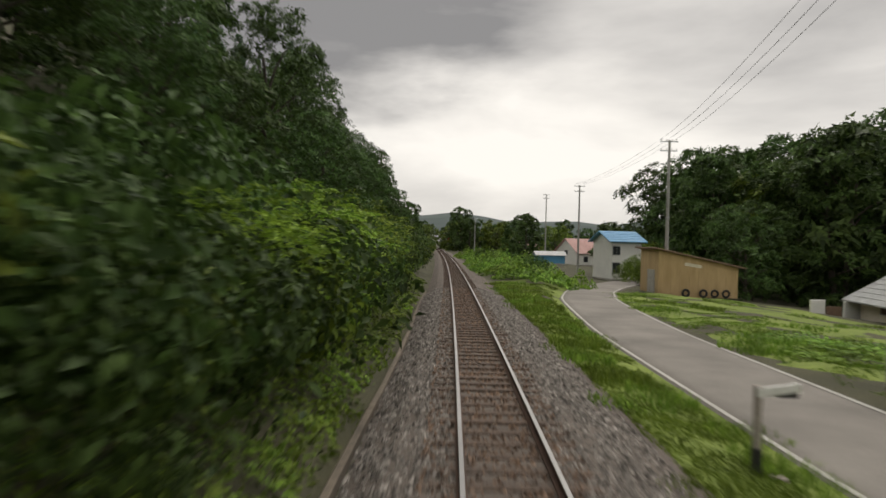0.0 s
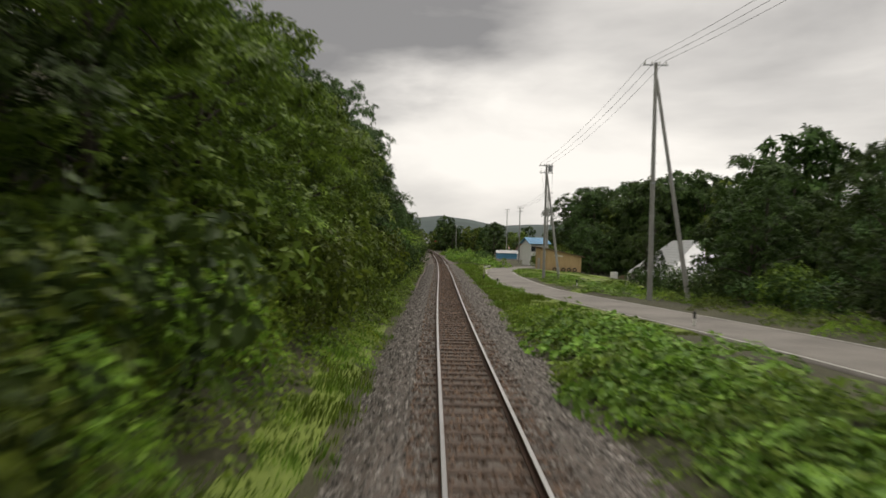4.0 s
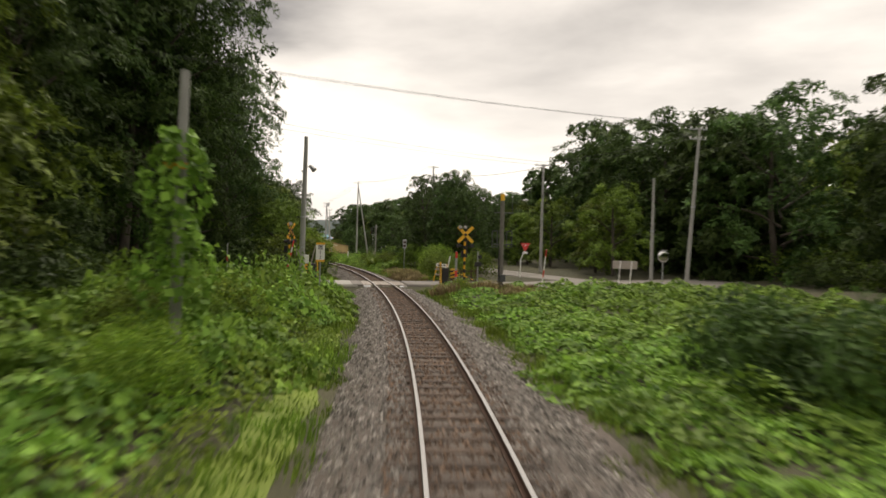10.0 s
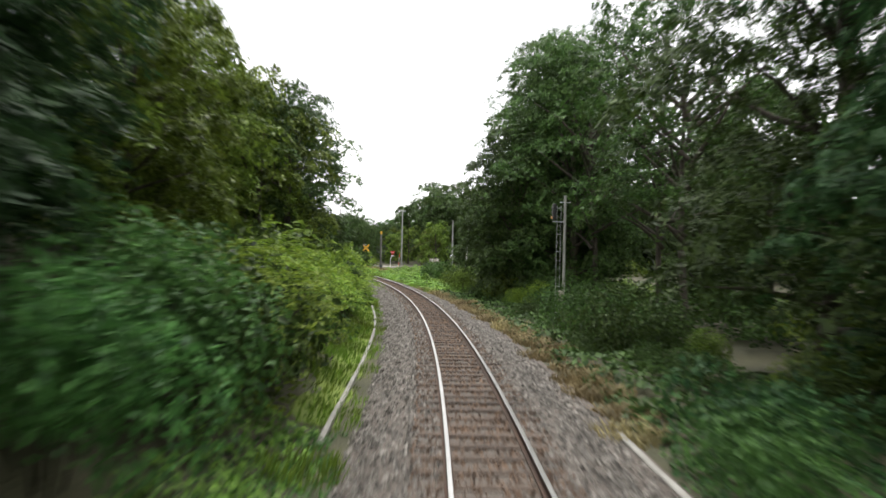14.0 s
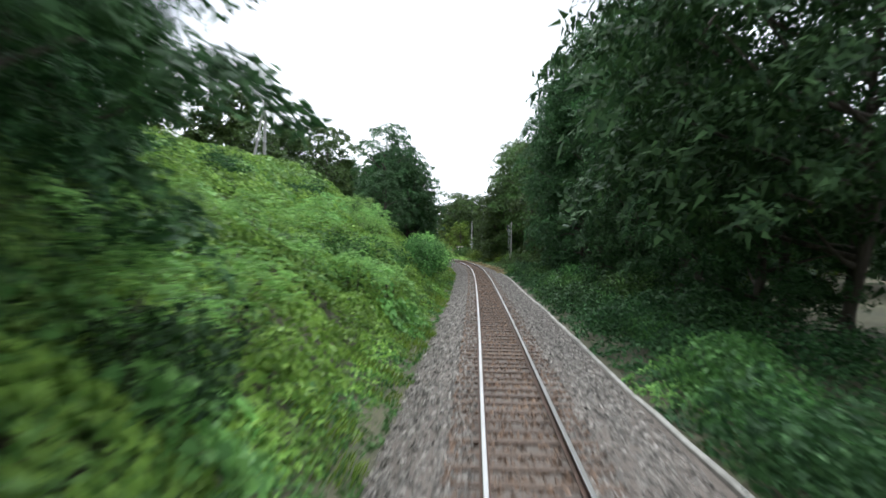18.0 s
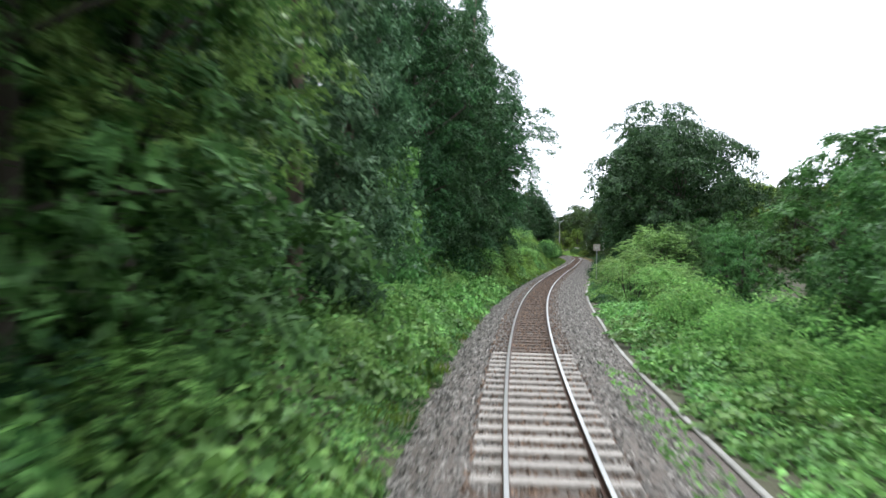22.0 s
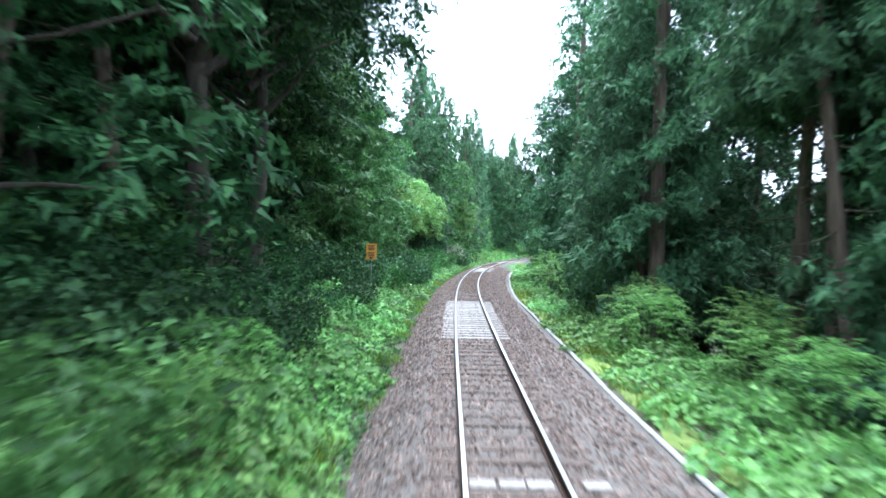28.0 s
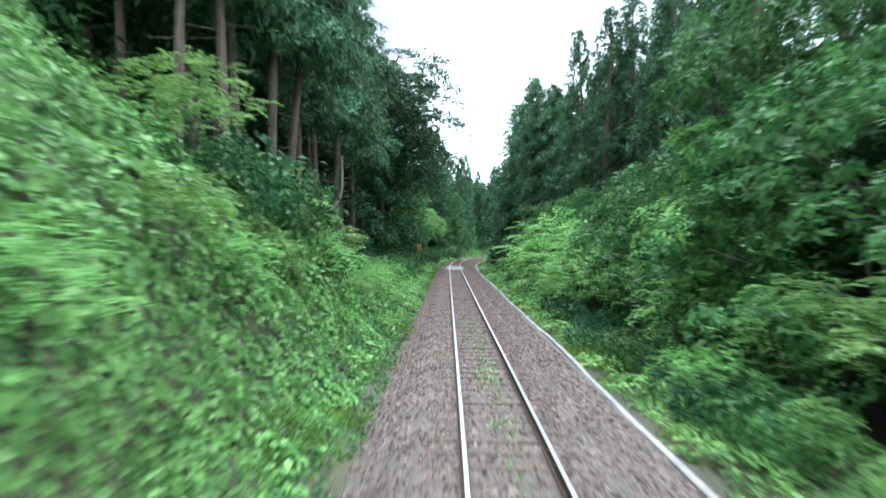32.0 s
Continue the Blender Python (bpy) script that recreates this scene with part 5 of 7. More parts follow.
def shrub(height, spread, n, size, material, label, name="shrub", lobes=9, narrow=0.5, stems=5):
    """A bush of several stems with lobes of leaves down to the ground."""
    t = thing(name, Matrix.Identity(4), label, "shrub", "bushes beside the track")
    bm = bmesh.new()
    pos, out = [], []
    for i in range(lobes):
        ang = i * 2.4 + veg.uniform(-0.4, 0.4)
        rr = spread * math.sqrt((i + 0.3) / lobes) * 0.78
        z = height * (0.80 - 0.5 * (i / lobes) ** 1.5) * veg.uniform(0.75, 1.1)
        c = np.array([math.cos(ang) * rr, math.sin(ang) * rr, z * 0.72])
        r = spread * veg.uniform(0.34, 0.5)
        a, b = shell(n // lobes, c, (r, r, max(0.34 * height, r * 0.6)), -0.75)
        a[:, 2] = np.abs(a[:, 2])
        pos.append(a)
        out.append(b)
        if i < stems:
            tube((c[0] * 0.2, c[1] * 0.2, -0.3), tuple(c), 0.03, 0.012, 5, bm)
    part("stem", bm, M_BARK, t)
    part("leaves", leaf_mesh("leaves", np.concatenate(pos), np.concatenate(out), size, material, narrow=narrow), None, t)
    return t


def carpet(radius, n, size, material, height, label, name="vine_cover", narrow=0.85, steep=0.35):
    """A low mound of leaves that covers the ground, as one mesh."""
    r = radius * np.sqrt(veg.uniform(0, 1, n))
    a = veg.uniform(0, 2 * math.pi, n)
    x, y = r * np.cos(a), r * np.sin(a)
    swell = 0.55 + 0.45 * np.sin(x * 2.3 + 1.0) * np.sin(y * 1.9 + 0.4) + 0.25 * np.sin(x * 5.1 + y * 3.7)
    z = height * swell * np.clip(1.15 - (r / radius) ** 2, 0, 1) * veg.uniform(0.75, 1.05, n) + 0.04
    out = np.stack([x / radius * steep, y / radius * steep, np.ones(n)], 1)
    ob = new(name, leaf_mesh(name, np.stack([x, y, z], 1), out, size, material, narrow=narrow, spread=steep))
    return tagged(ob, label, "vines", kind="stuff")


def tuft(radius, n, size, material, label, name="grass_tuft", lean=0.35):
    """Grass: narrow upright blades, bent over at the tip."""
    r = radius * np.sqrt(veg.uniform(0, 1, n))
    a = veg.uniform(0, 2 * math.pi, n)
    x, y = r * np.cos(a), r * np.sin(a)
    h = size * veg.uniform(0.5, 1.2, n)
    ang = veg.uniform(0, 2 * math.pi, n)
    dx, dy = np.cos(ang), np.sin(ang)
    w = size * 0.035 + 0.006
    b0 = np.stack([x - dy * w, y + dx * w, 0 * x - 0.05], 1)
    b1 = np.stack([x + dy * w, y - dx * w, 0 * x - 0.05], 1)
    m0 = np.stack([x - dy * w * 0.8 + dx * h * lean * 0.3, y + dx * w * 0.8 + dy * h * lean * 0.3, h * 0.65], 1)
    m1 = np.stack([x + dy * w * 0.8 + dx * h * lean * 0.3, y - dx * w * 0.8 + dy * h * lean * 0.3, h * 0.65], 1)
    tp = np.stack([x + dx * h * lean, y + dy * h * lean, h * 0.95], 1)
    v = np.stack([b0, b1, m0, m1, tp], 1).reshape(-1, 3)
    faces = []
    for i in range(n):
        k = 5 * i
        faces += [(k, k + 1, k + 3, k + 2), (k + 2, k + 3, k + 4)]
    ob = new(name, mesh_from(name, v, faces, material))
    return tagged(ob, label, "grass", kind="stuff")


def fronds(count, lobes_c, spread, height, leaflet, material, name):
    """Feathered leaves: each a bent stalk with pairs of leaflets along it."""
    pos, out = [], []
    for i in range(count):
        c = lobes_c[i % len(lobes_c)]
        d = veg.normal(0, 1, 3)
        d /= np.linalg.norm(d)
        d[2] = abs(d[2]) * 0.9 + 0.05
        root = c + d * spread * veg.uniform(0.22, 0.42)
        along = np.array([d[0], d[1], 0.15 + 0.3 * d[2]]) + veg.normal(0, 0.25, 3)
        along /= np.linalg.norm(along)
        across = np.cross(along, (0, 0, 1))
        across /= np.linalg.norm(across) + 1e-6
        for k in range(6):
            p = root + along * leaflet * 0.62 * k - np.array([0, 0, 1]) * 0.018 * k * k * leaflet * 3
            for s in (-1, 1):
                pos.append(p + across * s * leaflet * 0.5)
                out.append(np.array([0, 0, 1.0]) + d * 0.25)
    return leaf_mesh(name, np.array(pos), np.array(out), leaflet, material, narrow=0.36, spread=0.28)


def feather_bush(height, spread, count, leaflet, material, label):
    t = thing("feathery_shrub", Matrix.Identity(4), label, "shrub", "feather-leaved bushes beside the track")
    bm = bmesh.new()
    cs = []
    for i in range(9):
        ang = i * 2.4 + veg.uniform(-0.4, 0.4)
        rr = spread * math.sqrt((i + 0.2) / 9) * 0.75
        c = np.array([math.cos(ang) * rr, math.sin(ang) * rr, height * (0.82 - 0.5 * (i / 9) ** 1.4)])
        cs.append(c)
        if i < 6:
            limb(bm, (c[0] * 0.15, c[1] * 0.15, -0.3), tuple(c), 0.035, 0.012, 0.2, 5, veg)
    part("stem", bm, M_BARK, t)
    part("foliage", fronds(count, cs, spread, height, leaflet, material, "foliage"), None, t)
    return t


def thicket(length, depth, height, n, size, material, label, name="undergrowth"):
    """A stretch of tangled undergrowth with an uneven top, as one mesh."""
    pos, out = [], []
    k = 12
    for i in range(k):
        c = np.array([veg.uniform(-depth, depth) * 0.4, (i + 0.5) / k * length - length / 2, height * veg.uniform(0.25, 0.62)])
        p, o = shell(n // k, c, (depth * 0.42, length / k * 1.5, height * veg.uniform(0.3, 0.48)), -0.8)
        p[:, 2] = np.abs(p[:, 2])
        pos.append(p)
        out.append(o)
    ob = new(name, leaf_mesh(name, np.concatenate(pos), np.concatenate(out), size, material))
    return tagged(ob, label, "undergrowth", kind="stuff")


def creeper_column(height, n, size, material, label):
    """Broad leaves round a trunk, wide at the foot and ragged upward."""
    f = veg.uniform(0, 1, n) ** 0.9
    a = veg.uniform(0, 2 * math.pi, n)
    r = (1.15 - 0.7 * f + 0.3 * np.sin(f * 13 + a * 2)) * veg.uniform(0.7, 1.0, n)
    ob = new("climbing_creeper", leaf_mesh("climbing_creeper", np.stack([np.cos(a) * r, np.sin(a) * r, height * f], 1), np.stack([np.cos(a), np.sin(a), 0 * a + 0.6], 1), size, material, narrow=0.85))
    return tagged(ob, label, "creeper", kind="stuff")


def kinds(leaf, dark, fresh, vine):
    """One set of plants; the later stretch has its cooler light put into the leaf colours."""
    return {
        "tree": [broadleaf(10, 3.8, 5400, 0.40, leaf, "green broad-leaved tree with a rounded, gappy crown", bare=0.08, lobes=26),
                 broadleaf(11, 3.4, 5400, 0.39, leaf, "green broad-leaved tree with drooping side branches", bare=0.08, lobes=30, flat=0.75),
                 broadleaf(9, 4.2, 5400, 0.41, leaf, "spreading green broad-leaved tree", bare=0.06, lobes=28, leaders=2)],
        "dark": [broadleaf(12, 4.4, 7000, 0.39, dark, "tall dark-green broad-leaved tree", bare=0.08, lobes=30),
                 broadleaf(13, 4.0, 7000, 0.39, dark, "tall dark tree with layered branches", bare=0.05, lobes=34, flat=0.5),
                 broadleaf(11, 4.8, 7000, 0.40, dark, "wide dark-crowned broad-leaved tree", bare=0.05, lobes=30, leaders=2)],
        "mid_tree": [broadleaf(10, 3.9, 3300, 0.52, leaf, "green broad-leaved tree with a rounded crown", bare=0.08, lobes=24, name="woodland_tree"),
                     broadleaf(9, 4.2, 3300, 0.52, leaf, "spreading green tree set back from the line", bare=0.06, lobes=26, name="woodland_tree")],
        "mid_dark": [broadleaf(12, 4.4, 3300, 0.58, dark, "dark-green broad-leaved tree set back from the line", bare=0.08, lobes=26, name="woodland_tree"),
                     broadleaf(11, 4.7, 3300, 0.60, dark, "wide dark-crowned tree set back from the line", bare=0.05, lobes=28, name="woodland_tree")],
        "mid_cedar": [cedar(20, 3.2, 4600, 0.64, 0.05, "tall dark cedar standing deep in the wood")],
        "giant": [broadleaf(20, 5.4, 13500, 0.385, dark, "very tall dark tree leafy down to the ground", bare=0.05, lobes=48, flat=0.62),
                  broadleaf(19, 5.8, 13500, 0.385, dark, "very tall dark tree with heavy layered boughs", bare=0.08, lobes=44, flat=0.5, leaders=2)],
        "sparse": [broadleaf(18, 5.8, 5200, 0.40, dark, "tall thin-crowned tree with sky showing between its boughs", bare=0.30, lobes=38, flat=0.4, girth=0.5)],
        "umbrella": [broadleaf(13, 8.2, 14000, 0.62, dark, "wide dark dome-crowned tree beside the line", bare=0.24, lobes=64, flat=0.42, leaders=2)],
        "canopy": [broadleaf(12, 4.6, 6000, 0.42, fresh, "green tree whose leafy boughs hang high over dark undergrowth", bare=0.38, lobes=30, flat=0.6)],
        "bright": [broadleaf(7, 3.1, 4600, 0.36, fresh, "light green young tree with layered leafy boughs", bare=0.06, lobes=24, flat=0.5)],
        "tall": [broadleaf(20, 6.4, 8400, 0.48, dark, "very tall dark tree whose crown overhangs the track", bare=0.40, lobes=40, flat=0.7, girth=0.65),
                 broadleaf(20, 5.8, 8400, 0.48, dark, "very tall dark tree with a high spreading crown", bare=0.36, lobes=40, flat=0.6, girth=0.65)],
        "far": [broadleaf(11, 4.6, 850, 1.05, dark, "distant dark-green broad-leaved tree", bare=0.03, lobes=22, name="distant_tree"),
                broadleaf(12, 4.2, 850, 1.05, dark, "distant dark tree with a ragged crown", bare=0.03, lobes=26, flat=0.8, name="distant_tree"),
                broadleaf(10, 5.0, 850, 1.05, leaf, "distant green tree with a broad crown", bare=0.03, lobes=22, name="distant_tree")],
        "cedar": [cedar(20, 3.2, 8600, 0.45, 0.05, "tall dark cedar with drooping ragged foliage"),
                  cedar(22, 2.9, 8600, 0.45, 0.06, "tall slender cedar with dark blue-green foliage")],
        "bare_cedar": [cedar(21, 3.2, 7200, 0.48, 0.43, "tall cedar with a long bare reddish trunk", 0.72)],
        "bush": [shrub(3.2, 1.9, 3200, 0.155, leaf, "dense green bush beside the track"),
                 shrub(3.2, 1.7, 3200, 0.15, leaf, "leafy green bush with arching shoots", lobes=11),
                 shrub(3.0, 2.0, 3200, 0.165, fresh, "fresh green bush with long leaves", narrow=0.38)],
        "fresh": [feather_bush(3.2, 1.9, 165, 0.15, fresh, "bright green bush with long feathered leaves"),
                  feather_bush(3.0, 1.8, 165, 0.16, fresh, "yellow-green bush with drooping feathered leaves")],
        # the shade under the trees is put into the dark leaf colour here
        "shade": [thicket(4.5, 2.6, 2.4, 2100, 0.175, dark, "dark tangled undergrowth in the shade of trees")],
        "dim": [thicket(4.5, 2.6, 2.2, 1750, 0.20, dark, "tangled dark green undergrowth"),
                thicket(4.5, 2.4, 2.2, 1750, 0.195, leaf, "tangled green undergrowth and creepers")],
        "pale": [shrub(2.2, 1.8, 1700, 0.17, M_PALE_LEAF, "bush with pale whitish flowering leaves")],
        "vine": [carpet(2.0, 820, 0.165, vine, 0.75, "mat of broad green vine leaves covering the bank"),
                 carpet(1.8, 720, 0.155, vine, 0.55, "mat of broad green vine leaves covering the bank")],
        "creeper": [creeper_column(6.0, 1300, 0.24, vine, "bright green creeper climbing a cedar trunk")],
        "weeds": [carpet(1.5, 480, 0.13, fresh, 0.45, "low green weeds beside the track", "weeds", 0.45),
                  carpet(1.4, 480, 0.12, leaf, 0.40, "low dark green weeds beside the track", "weeds", 0.5)],
        "grass": [tuft(0.8, 200, 0.24, M_GRASS, "bright green grass strip beside the ballast"),
                  tuft(0.8, 200, 0.30, M_GRASS, "bright green grass strip beside the ballast")],
        "tall_grass": [tuft(0.9, 420, 1.2, fresh, "tall green pampas-like grass", "tall_grass", 0.55)],
        "dry": [tuft(0.8, 300, 0.45, M_DRY, "dry tan grass beside the track", "dry_grass", 0.5)],
    }


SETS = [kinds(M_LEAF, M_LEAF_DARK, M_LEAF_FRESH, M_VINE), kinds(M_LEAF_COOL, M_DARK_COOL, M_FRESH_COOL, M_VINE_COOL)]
NATURAL = {"tree": 10, "dark": 12, "cedar": 20, "far": 11, "bare_cedar": 21, "bush": 3.1, "fresh": 3.0, "dim": 2.2, "pale": 2.2, "vine": 0.65, "weeds": 0.42, "grass": 0.26, "tall_grass": 1.2, "dry": 0.45, "creeper": 6.0, "tall": 20, "umbrella": 13, "canopy": 12, "bright": 7, "shade": 2.4, "giant": 20, "sparse": 18, "mid_tree": 10, "mid_dark": 12, "mid_cedar": 20}
REACH = {"vine": 2.0, "weeds": 1.5, "grass": 0.8, "dry": 0.8, "tall_grass": 0.9, "bush": 1.7, "fresh": 1.7, "pale": 1.6, "dim": 1.25, "tree": 1.6, "dark": 1.8, "cedar": 2.2, "bare_cedar": 2.2, "far": 2.0, "creeper": 1.2, "tall": 3.0, "umbrella": 3.5, "canopy": 2.4, "bright": 1.6, "shade": 1.25, "giant": 2.6, "sparse": 2.6, "mid_tree": 1.6, "mid_dark": 1.8, "mid_cedar": 2.2}
LOW = ("vine", "weeds", "grass", "dry", "tall_grass")
used = set()


def plant(kind, u0, u1, w0, w1, n, h0, h1, wide=1.0):
    """n plants of a kind, spread over a stretch of the line, of heights h0 to h1, clear of the ballast."""
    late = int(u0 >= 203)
    dice = np.random.default_rng([len(kind), n, int(10 * (u0 + 1000)), int(10 * (w0 + 100)), int(10 * h1)])
    for i in range(n):
        u = u0 + (u1 - u0) * (i + dice.uniform(0.1, 0.9)) / n
        w = dice.uniform(w0, w1)
        near_kind = kind
        if kind == "dark" and h0 >= 14 and abs(w) < 16:
            kind = "giant"
        if kind in ("tree", "dark", "cedar") and abs(w) > (14 if kind == "cedar" else 11.5):
            kind = "mid_" + kind
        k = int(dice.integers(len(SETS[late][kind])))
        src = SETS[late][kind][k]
        s = dice.uniform(h0, h1) / NATURAL[kind]
        f = (1.0 if kind in LOW else s) * wide * dice.uniform(0.9, 1.1)
        near = (2.15 if kind == "grass" else 2.35) + 0.62 * REACH[kind] * f
        if w < 0 and kind not in LOW and (36 < u < 104 or 108 < u < 206):
            near += 0.75
        if w > 0 and u > 205:
            near = 2.95 + (0.8 if kind in LOW else 0.6) * REACH[kind] * f
        w = math.copysign(max(abs(w), near), w)
        z = float(ground_z(u, w)) - 0.05
        slope = float(ground_z(u, w + 0.8) - ground_z(u, w - 0.8)) / 1.6
        m = spot(u, w, z, dice.normal(0, 8))
        if kind in LOW:
            m = m @ pose(0, 0, 0, 0, -math.degrees(math.atan(slope)), 0) @ pose(0, 0, 0, 0, 0, dice.uniform(0, 360))
        elif kind in ("dim", "shade"):
            m = m @ pose(0, 0, 0, 0, -20 * max(-1, min(1, slope)), 180 * dice.integers(2))
        else:
            m = m @ pose(0, 0, 0, dice.normal(0, 2.5), dice.normal(0, 2.5), dice.uniform(0, 360))
        m = m @ Matrix.Diagonal((f, f, s, 1))
        if (late, kind, k) not in used:
            used.add((late, kind, k))
            src.matrix_world = m
        else:
            copy_thing(src, m @ Matrix.Diagonal((1 / src.scale[0], 1 / src.scale[1], 1 / src.scale[2], 1)))
        kind = near_kind


# left side, hillside at the start
plant("far", -290, -130, -40, -9, 22, 9, 13)
plant("far", -298, -245, -22, 26, 16, 8, 11)
plant("dim", -200, -75, -8, -4, 20, 2, 3.5, 1.3)
plant("far", -130, 10, -45, -13, 34, 8, 11)
plant("cedar", -95, -40, -26, -17, 3, 13, 15)
plant("cedar", -58, -54, -12.5, -12, 1, 10.5, 11)
plant("dark", -110, -12, -13, -8.6, 15, 7.5, 10)
# dark-leaved kinds carry the shadow on this bank in their leaf colour
plant("dark", -82, -10, -7.4, -5.8, 12, 4.8, 6.4)
plant("dim", -75, 10, -7, -5, 18, 2.5, 3.5)
plant("bush", -74, -9.5, -4.7, -4.0, 10, 2.2, 3.3)
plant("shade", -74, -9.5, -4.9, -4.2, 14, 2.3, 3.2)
plant("dim", -46, -9, -5.2, -4.4, 9, 2.0, 3.0)
plant("dim", 5, 14, -5.4, -4.8, 3, 1.8, 2.6)
plant("fresh", -36, -11, -4.8, -4.1, 8, 2.6, 3.6)
plant("dark", 5, 14, -7.6, -6.4, 3, 8, 9.5)
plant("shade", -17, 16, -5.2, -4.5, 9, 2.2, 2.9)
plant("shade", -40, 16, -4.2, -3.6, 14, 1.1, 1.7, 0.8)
plant("weeds", -40, 40, -3.6, -2.7, 40, 0.3, 0.6)
plant("far", 8, 100, -40, -14, 20, 10, 14)
plant("dark", -8, 60, -12, -8.0, 9, 9, 12)
plant("tree", 0, 60, -7.4, -5.8, 11, 7, 9)
plant("dim", 4, 66, -6, -4.8, 14, 2.4, 3.4)
plant("bush", 6, 66, -4.8, -3.8, 14, 1.8, 2.8)
plant("tree", 58, 98, -8.5, -6.4, 8, 6, 8)
plant("dark", 58, 80, -15, -10, 4, 10, 12)
plant("dark", 80, 101, -15, -10.5, 7, 15, 18, 0.8)
plant("tall", 110, 118, -15.5, -13, 4, 18, 21, 0.95)
plant("fresh", 75, 98, -4.8, -3.8, 8, 2.6, 4.0)
plant("dark", 56, 82, -6.4, -5.4, 6, 6, 8)
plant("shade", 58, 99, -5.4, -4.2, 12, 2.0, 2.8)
plant("bush", 66, 98, -5.6, -4.8, 5, 2.6, 3.6)
plant("dim", 64, 100, -7, -4.8, 9, 2.4, 3.4)
plant("bush", 88, 101, -8, -4.2, 6, 2.4, 3.6)
plant("shade", 90, 101.5, -19, -7, 10, 2.4, 3.6, 1.2)
# left side, past the crossing
plant("dark", 108.5, 126, -19, -13.5, 6, 17, 20, 0.85)
plant("tree", 122, 148, -19, -13.5, 8, 10.5, 12.5)
plant("far", 80, 160, -50, -19, 20, 12, 15)
plant("dim", 110, 150, -14, -11.5, 10, 1.6, 2.6, 1.2)
plant("bush", 128, 150, -8, -4.8, 9, 1.4, 2.2)
plant("dim", 134, 142, 6.8, 10.5, 5, 1.8, 2.6)
plant("vine", 111, 160, -12, -3.9, 34, 0.8, 1.3, 1.25)
plant("vine", 112, 134, -9, -5.2, 16, 1.3, 1.8, 1.2)
plant("weeds", 110, 135, -5, -3.3, 12, 0.3, 0.6)
plant("dark", 150, 184, -18, -11, 5, 4.8, 6.2)
plant("dark", 186, 206, -18, -11, 3, 10, 13)
plant("far", 160, 206, -60, -26, 8, 10, 14)
plant("far", 206, 300, -60, -32, 14, 10, 14)
plant("bush", 148, 175, -8, -4.6, 9, 2.0, 3.2)
plant("tree", 162, 186, -9.2, -6.6, 7, 3.2, 4.1)
plant("tree", 187, 207, -9.2, -6.8, 6, 7, 9)
plant("dark", 180, 188, -7.4, -6.2, 3, 7, 8.5, 1.1)
plant("dim", 160, 207, -6.5, -4.5, 12, 2, 3)
plant("fresh", 150, 206, -5.0, -3.5, 32, 1.9, 3.2)
plant("dark", 204, 221, -9.5, -6.2, 9, 8.2, 10.2)
plant("dark", 222, 230, -8.5, -6.5, 3, 4.0, 5.0)
plant("bush", 205, 240, -4.8, -3.8, 12, 2.2, 3.2)
plant("tree", 210, 217, -7.5, -6, 2, 6.5, 7)
plant("vine", 232, 278, -13, -3.6, 34, 0.6, 1.0, 1.35)
plant("fresh", 234, 274, -8, -3.8, 22, 1.1, 2.1)
plant("dark", 273, 291, -7.4, -6.2, 6, 9, 12)
plant("fresh", 278, 292, -5.4, -4.0, 13, 1.5, 2.3)
plant("dim", 234, 290, -12, -5, 12, 0.9, 1.6, 1.1)
plant("dark", 238, 282, -31, -24, 6, 8, 11)
plant("dark", 216, 238, -36, -29, 6, 10, 13)
plant("dark", 196, 205, -25, -21, 3, 9, 11)
plant("dark", 264, 272, -10.2, -9, 4, 8, 9.5, 0.8)
plant("dark", 264, 278, -14.5, -12, 3, 9, 11)
plant("dark", 279, 302, -9.5, -6.6, 8, 15, 18)
plant("tall", 273, 278, -6.2, -5.8, 1, 15, 16, 1.15)
plant("dark", 273, 279, -9.8, -8.8, 2, 9, 11)
plant("bush", 272, 279, -6.4, -5.4, 3, 2.4, 3.2)
plant("cedar", 283, 295, -7.6, -6.4, 3, 19, 21)
plant("cedar", 303, 330, -10.5, -6.8, 9, 17, 21)
plant("vine", 290, 340, -7.0, -3.4, 34, 0.7, 1.3, 1.15)
plant("creeper", 301, 315, -6.8, -5.8, 6, 3.5, 6.5, 0.8)
plant("tree", 327, 334, -7.6, -6.6, 2, 10, 12)
plant("canopy", 328, 333, -6.6, -6.0, 1, 8, 9)
plant("tall", 343, 347, -8.0, -7.0, 1, 15, 17)
plant("fresh", 300, 340, -4.8, -3.8, 9, 1.0, 1.8)
plant("dim", 292, 342, -9, -5.6, 16, 1.6, 2.8)
plant("dark", 330, 364, -14, -9.5, 6, 9, 12)
plant("dark", 341, 352, -9, -7.4, 4, 10, 12)
plant("shade", 338, 352, -7.6, -5.8, 5, 2.0, 2.8)
plant("canopy", 351, 362, -7.6, -6.2, 4, 6.6, 8.0)
plant("tree", 370, 393, -10, -7.6, 6, 10, 13)
plant("tree", 334, 348, -9.5, -7.4, 3, 7, 10)
plant("tree", 365, 380, -9.5, -7.4, 3, 7, 10)
plant("dim", 336, 384, -5.6, -4.0, 16, 1.4, 2.4)
plant("pale", 338.8, 342, -4.9, -4.2, 3, 2.0, 2.7, 0.85)
plant("cedar", 312, 332, -15, -12, 4, 21, 24)
plant("far", 300, 430, -60, -16, 28, 12, 16)
plant("tree", 364, 393, -8.5, -6.4, 8, 5, 8)
plant("dark", 394, 424, -17, -12.5, 8, 15, 19)
plant("shade", 394, 424, -10, -6.6, 9, 1.4, 2.2)
plant("dark", 374, 389, -11.5, -10, 4, 15, 18)
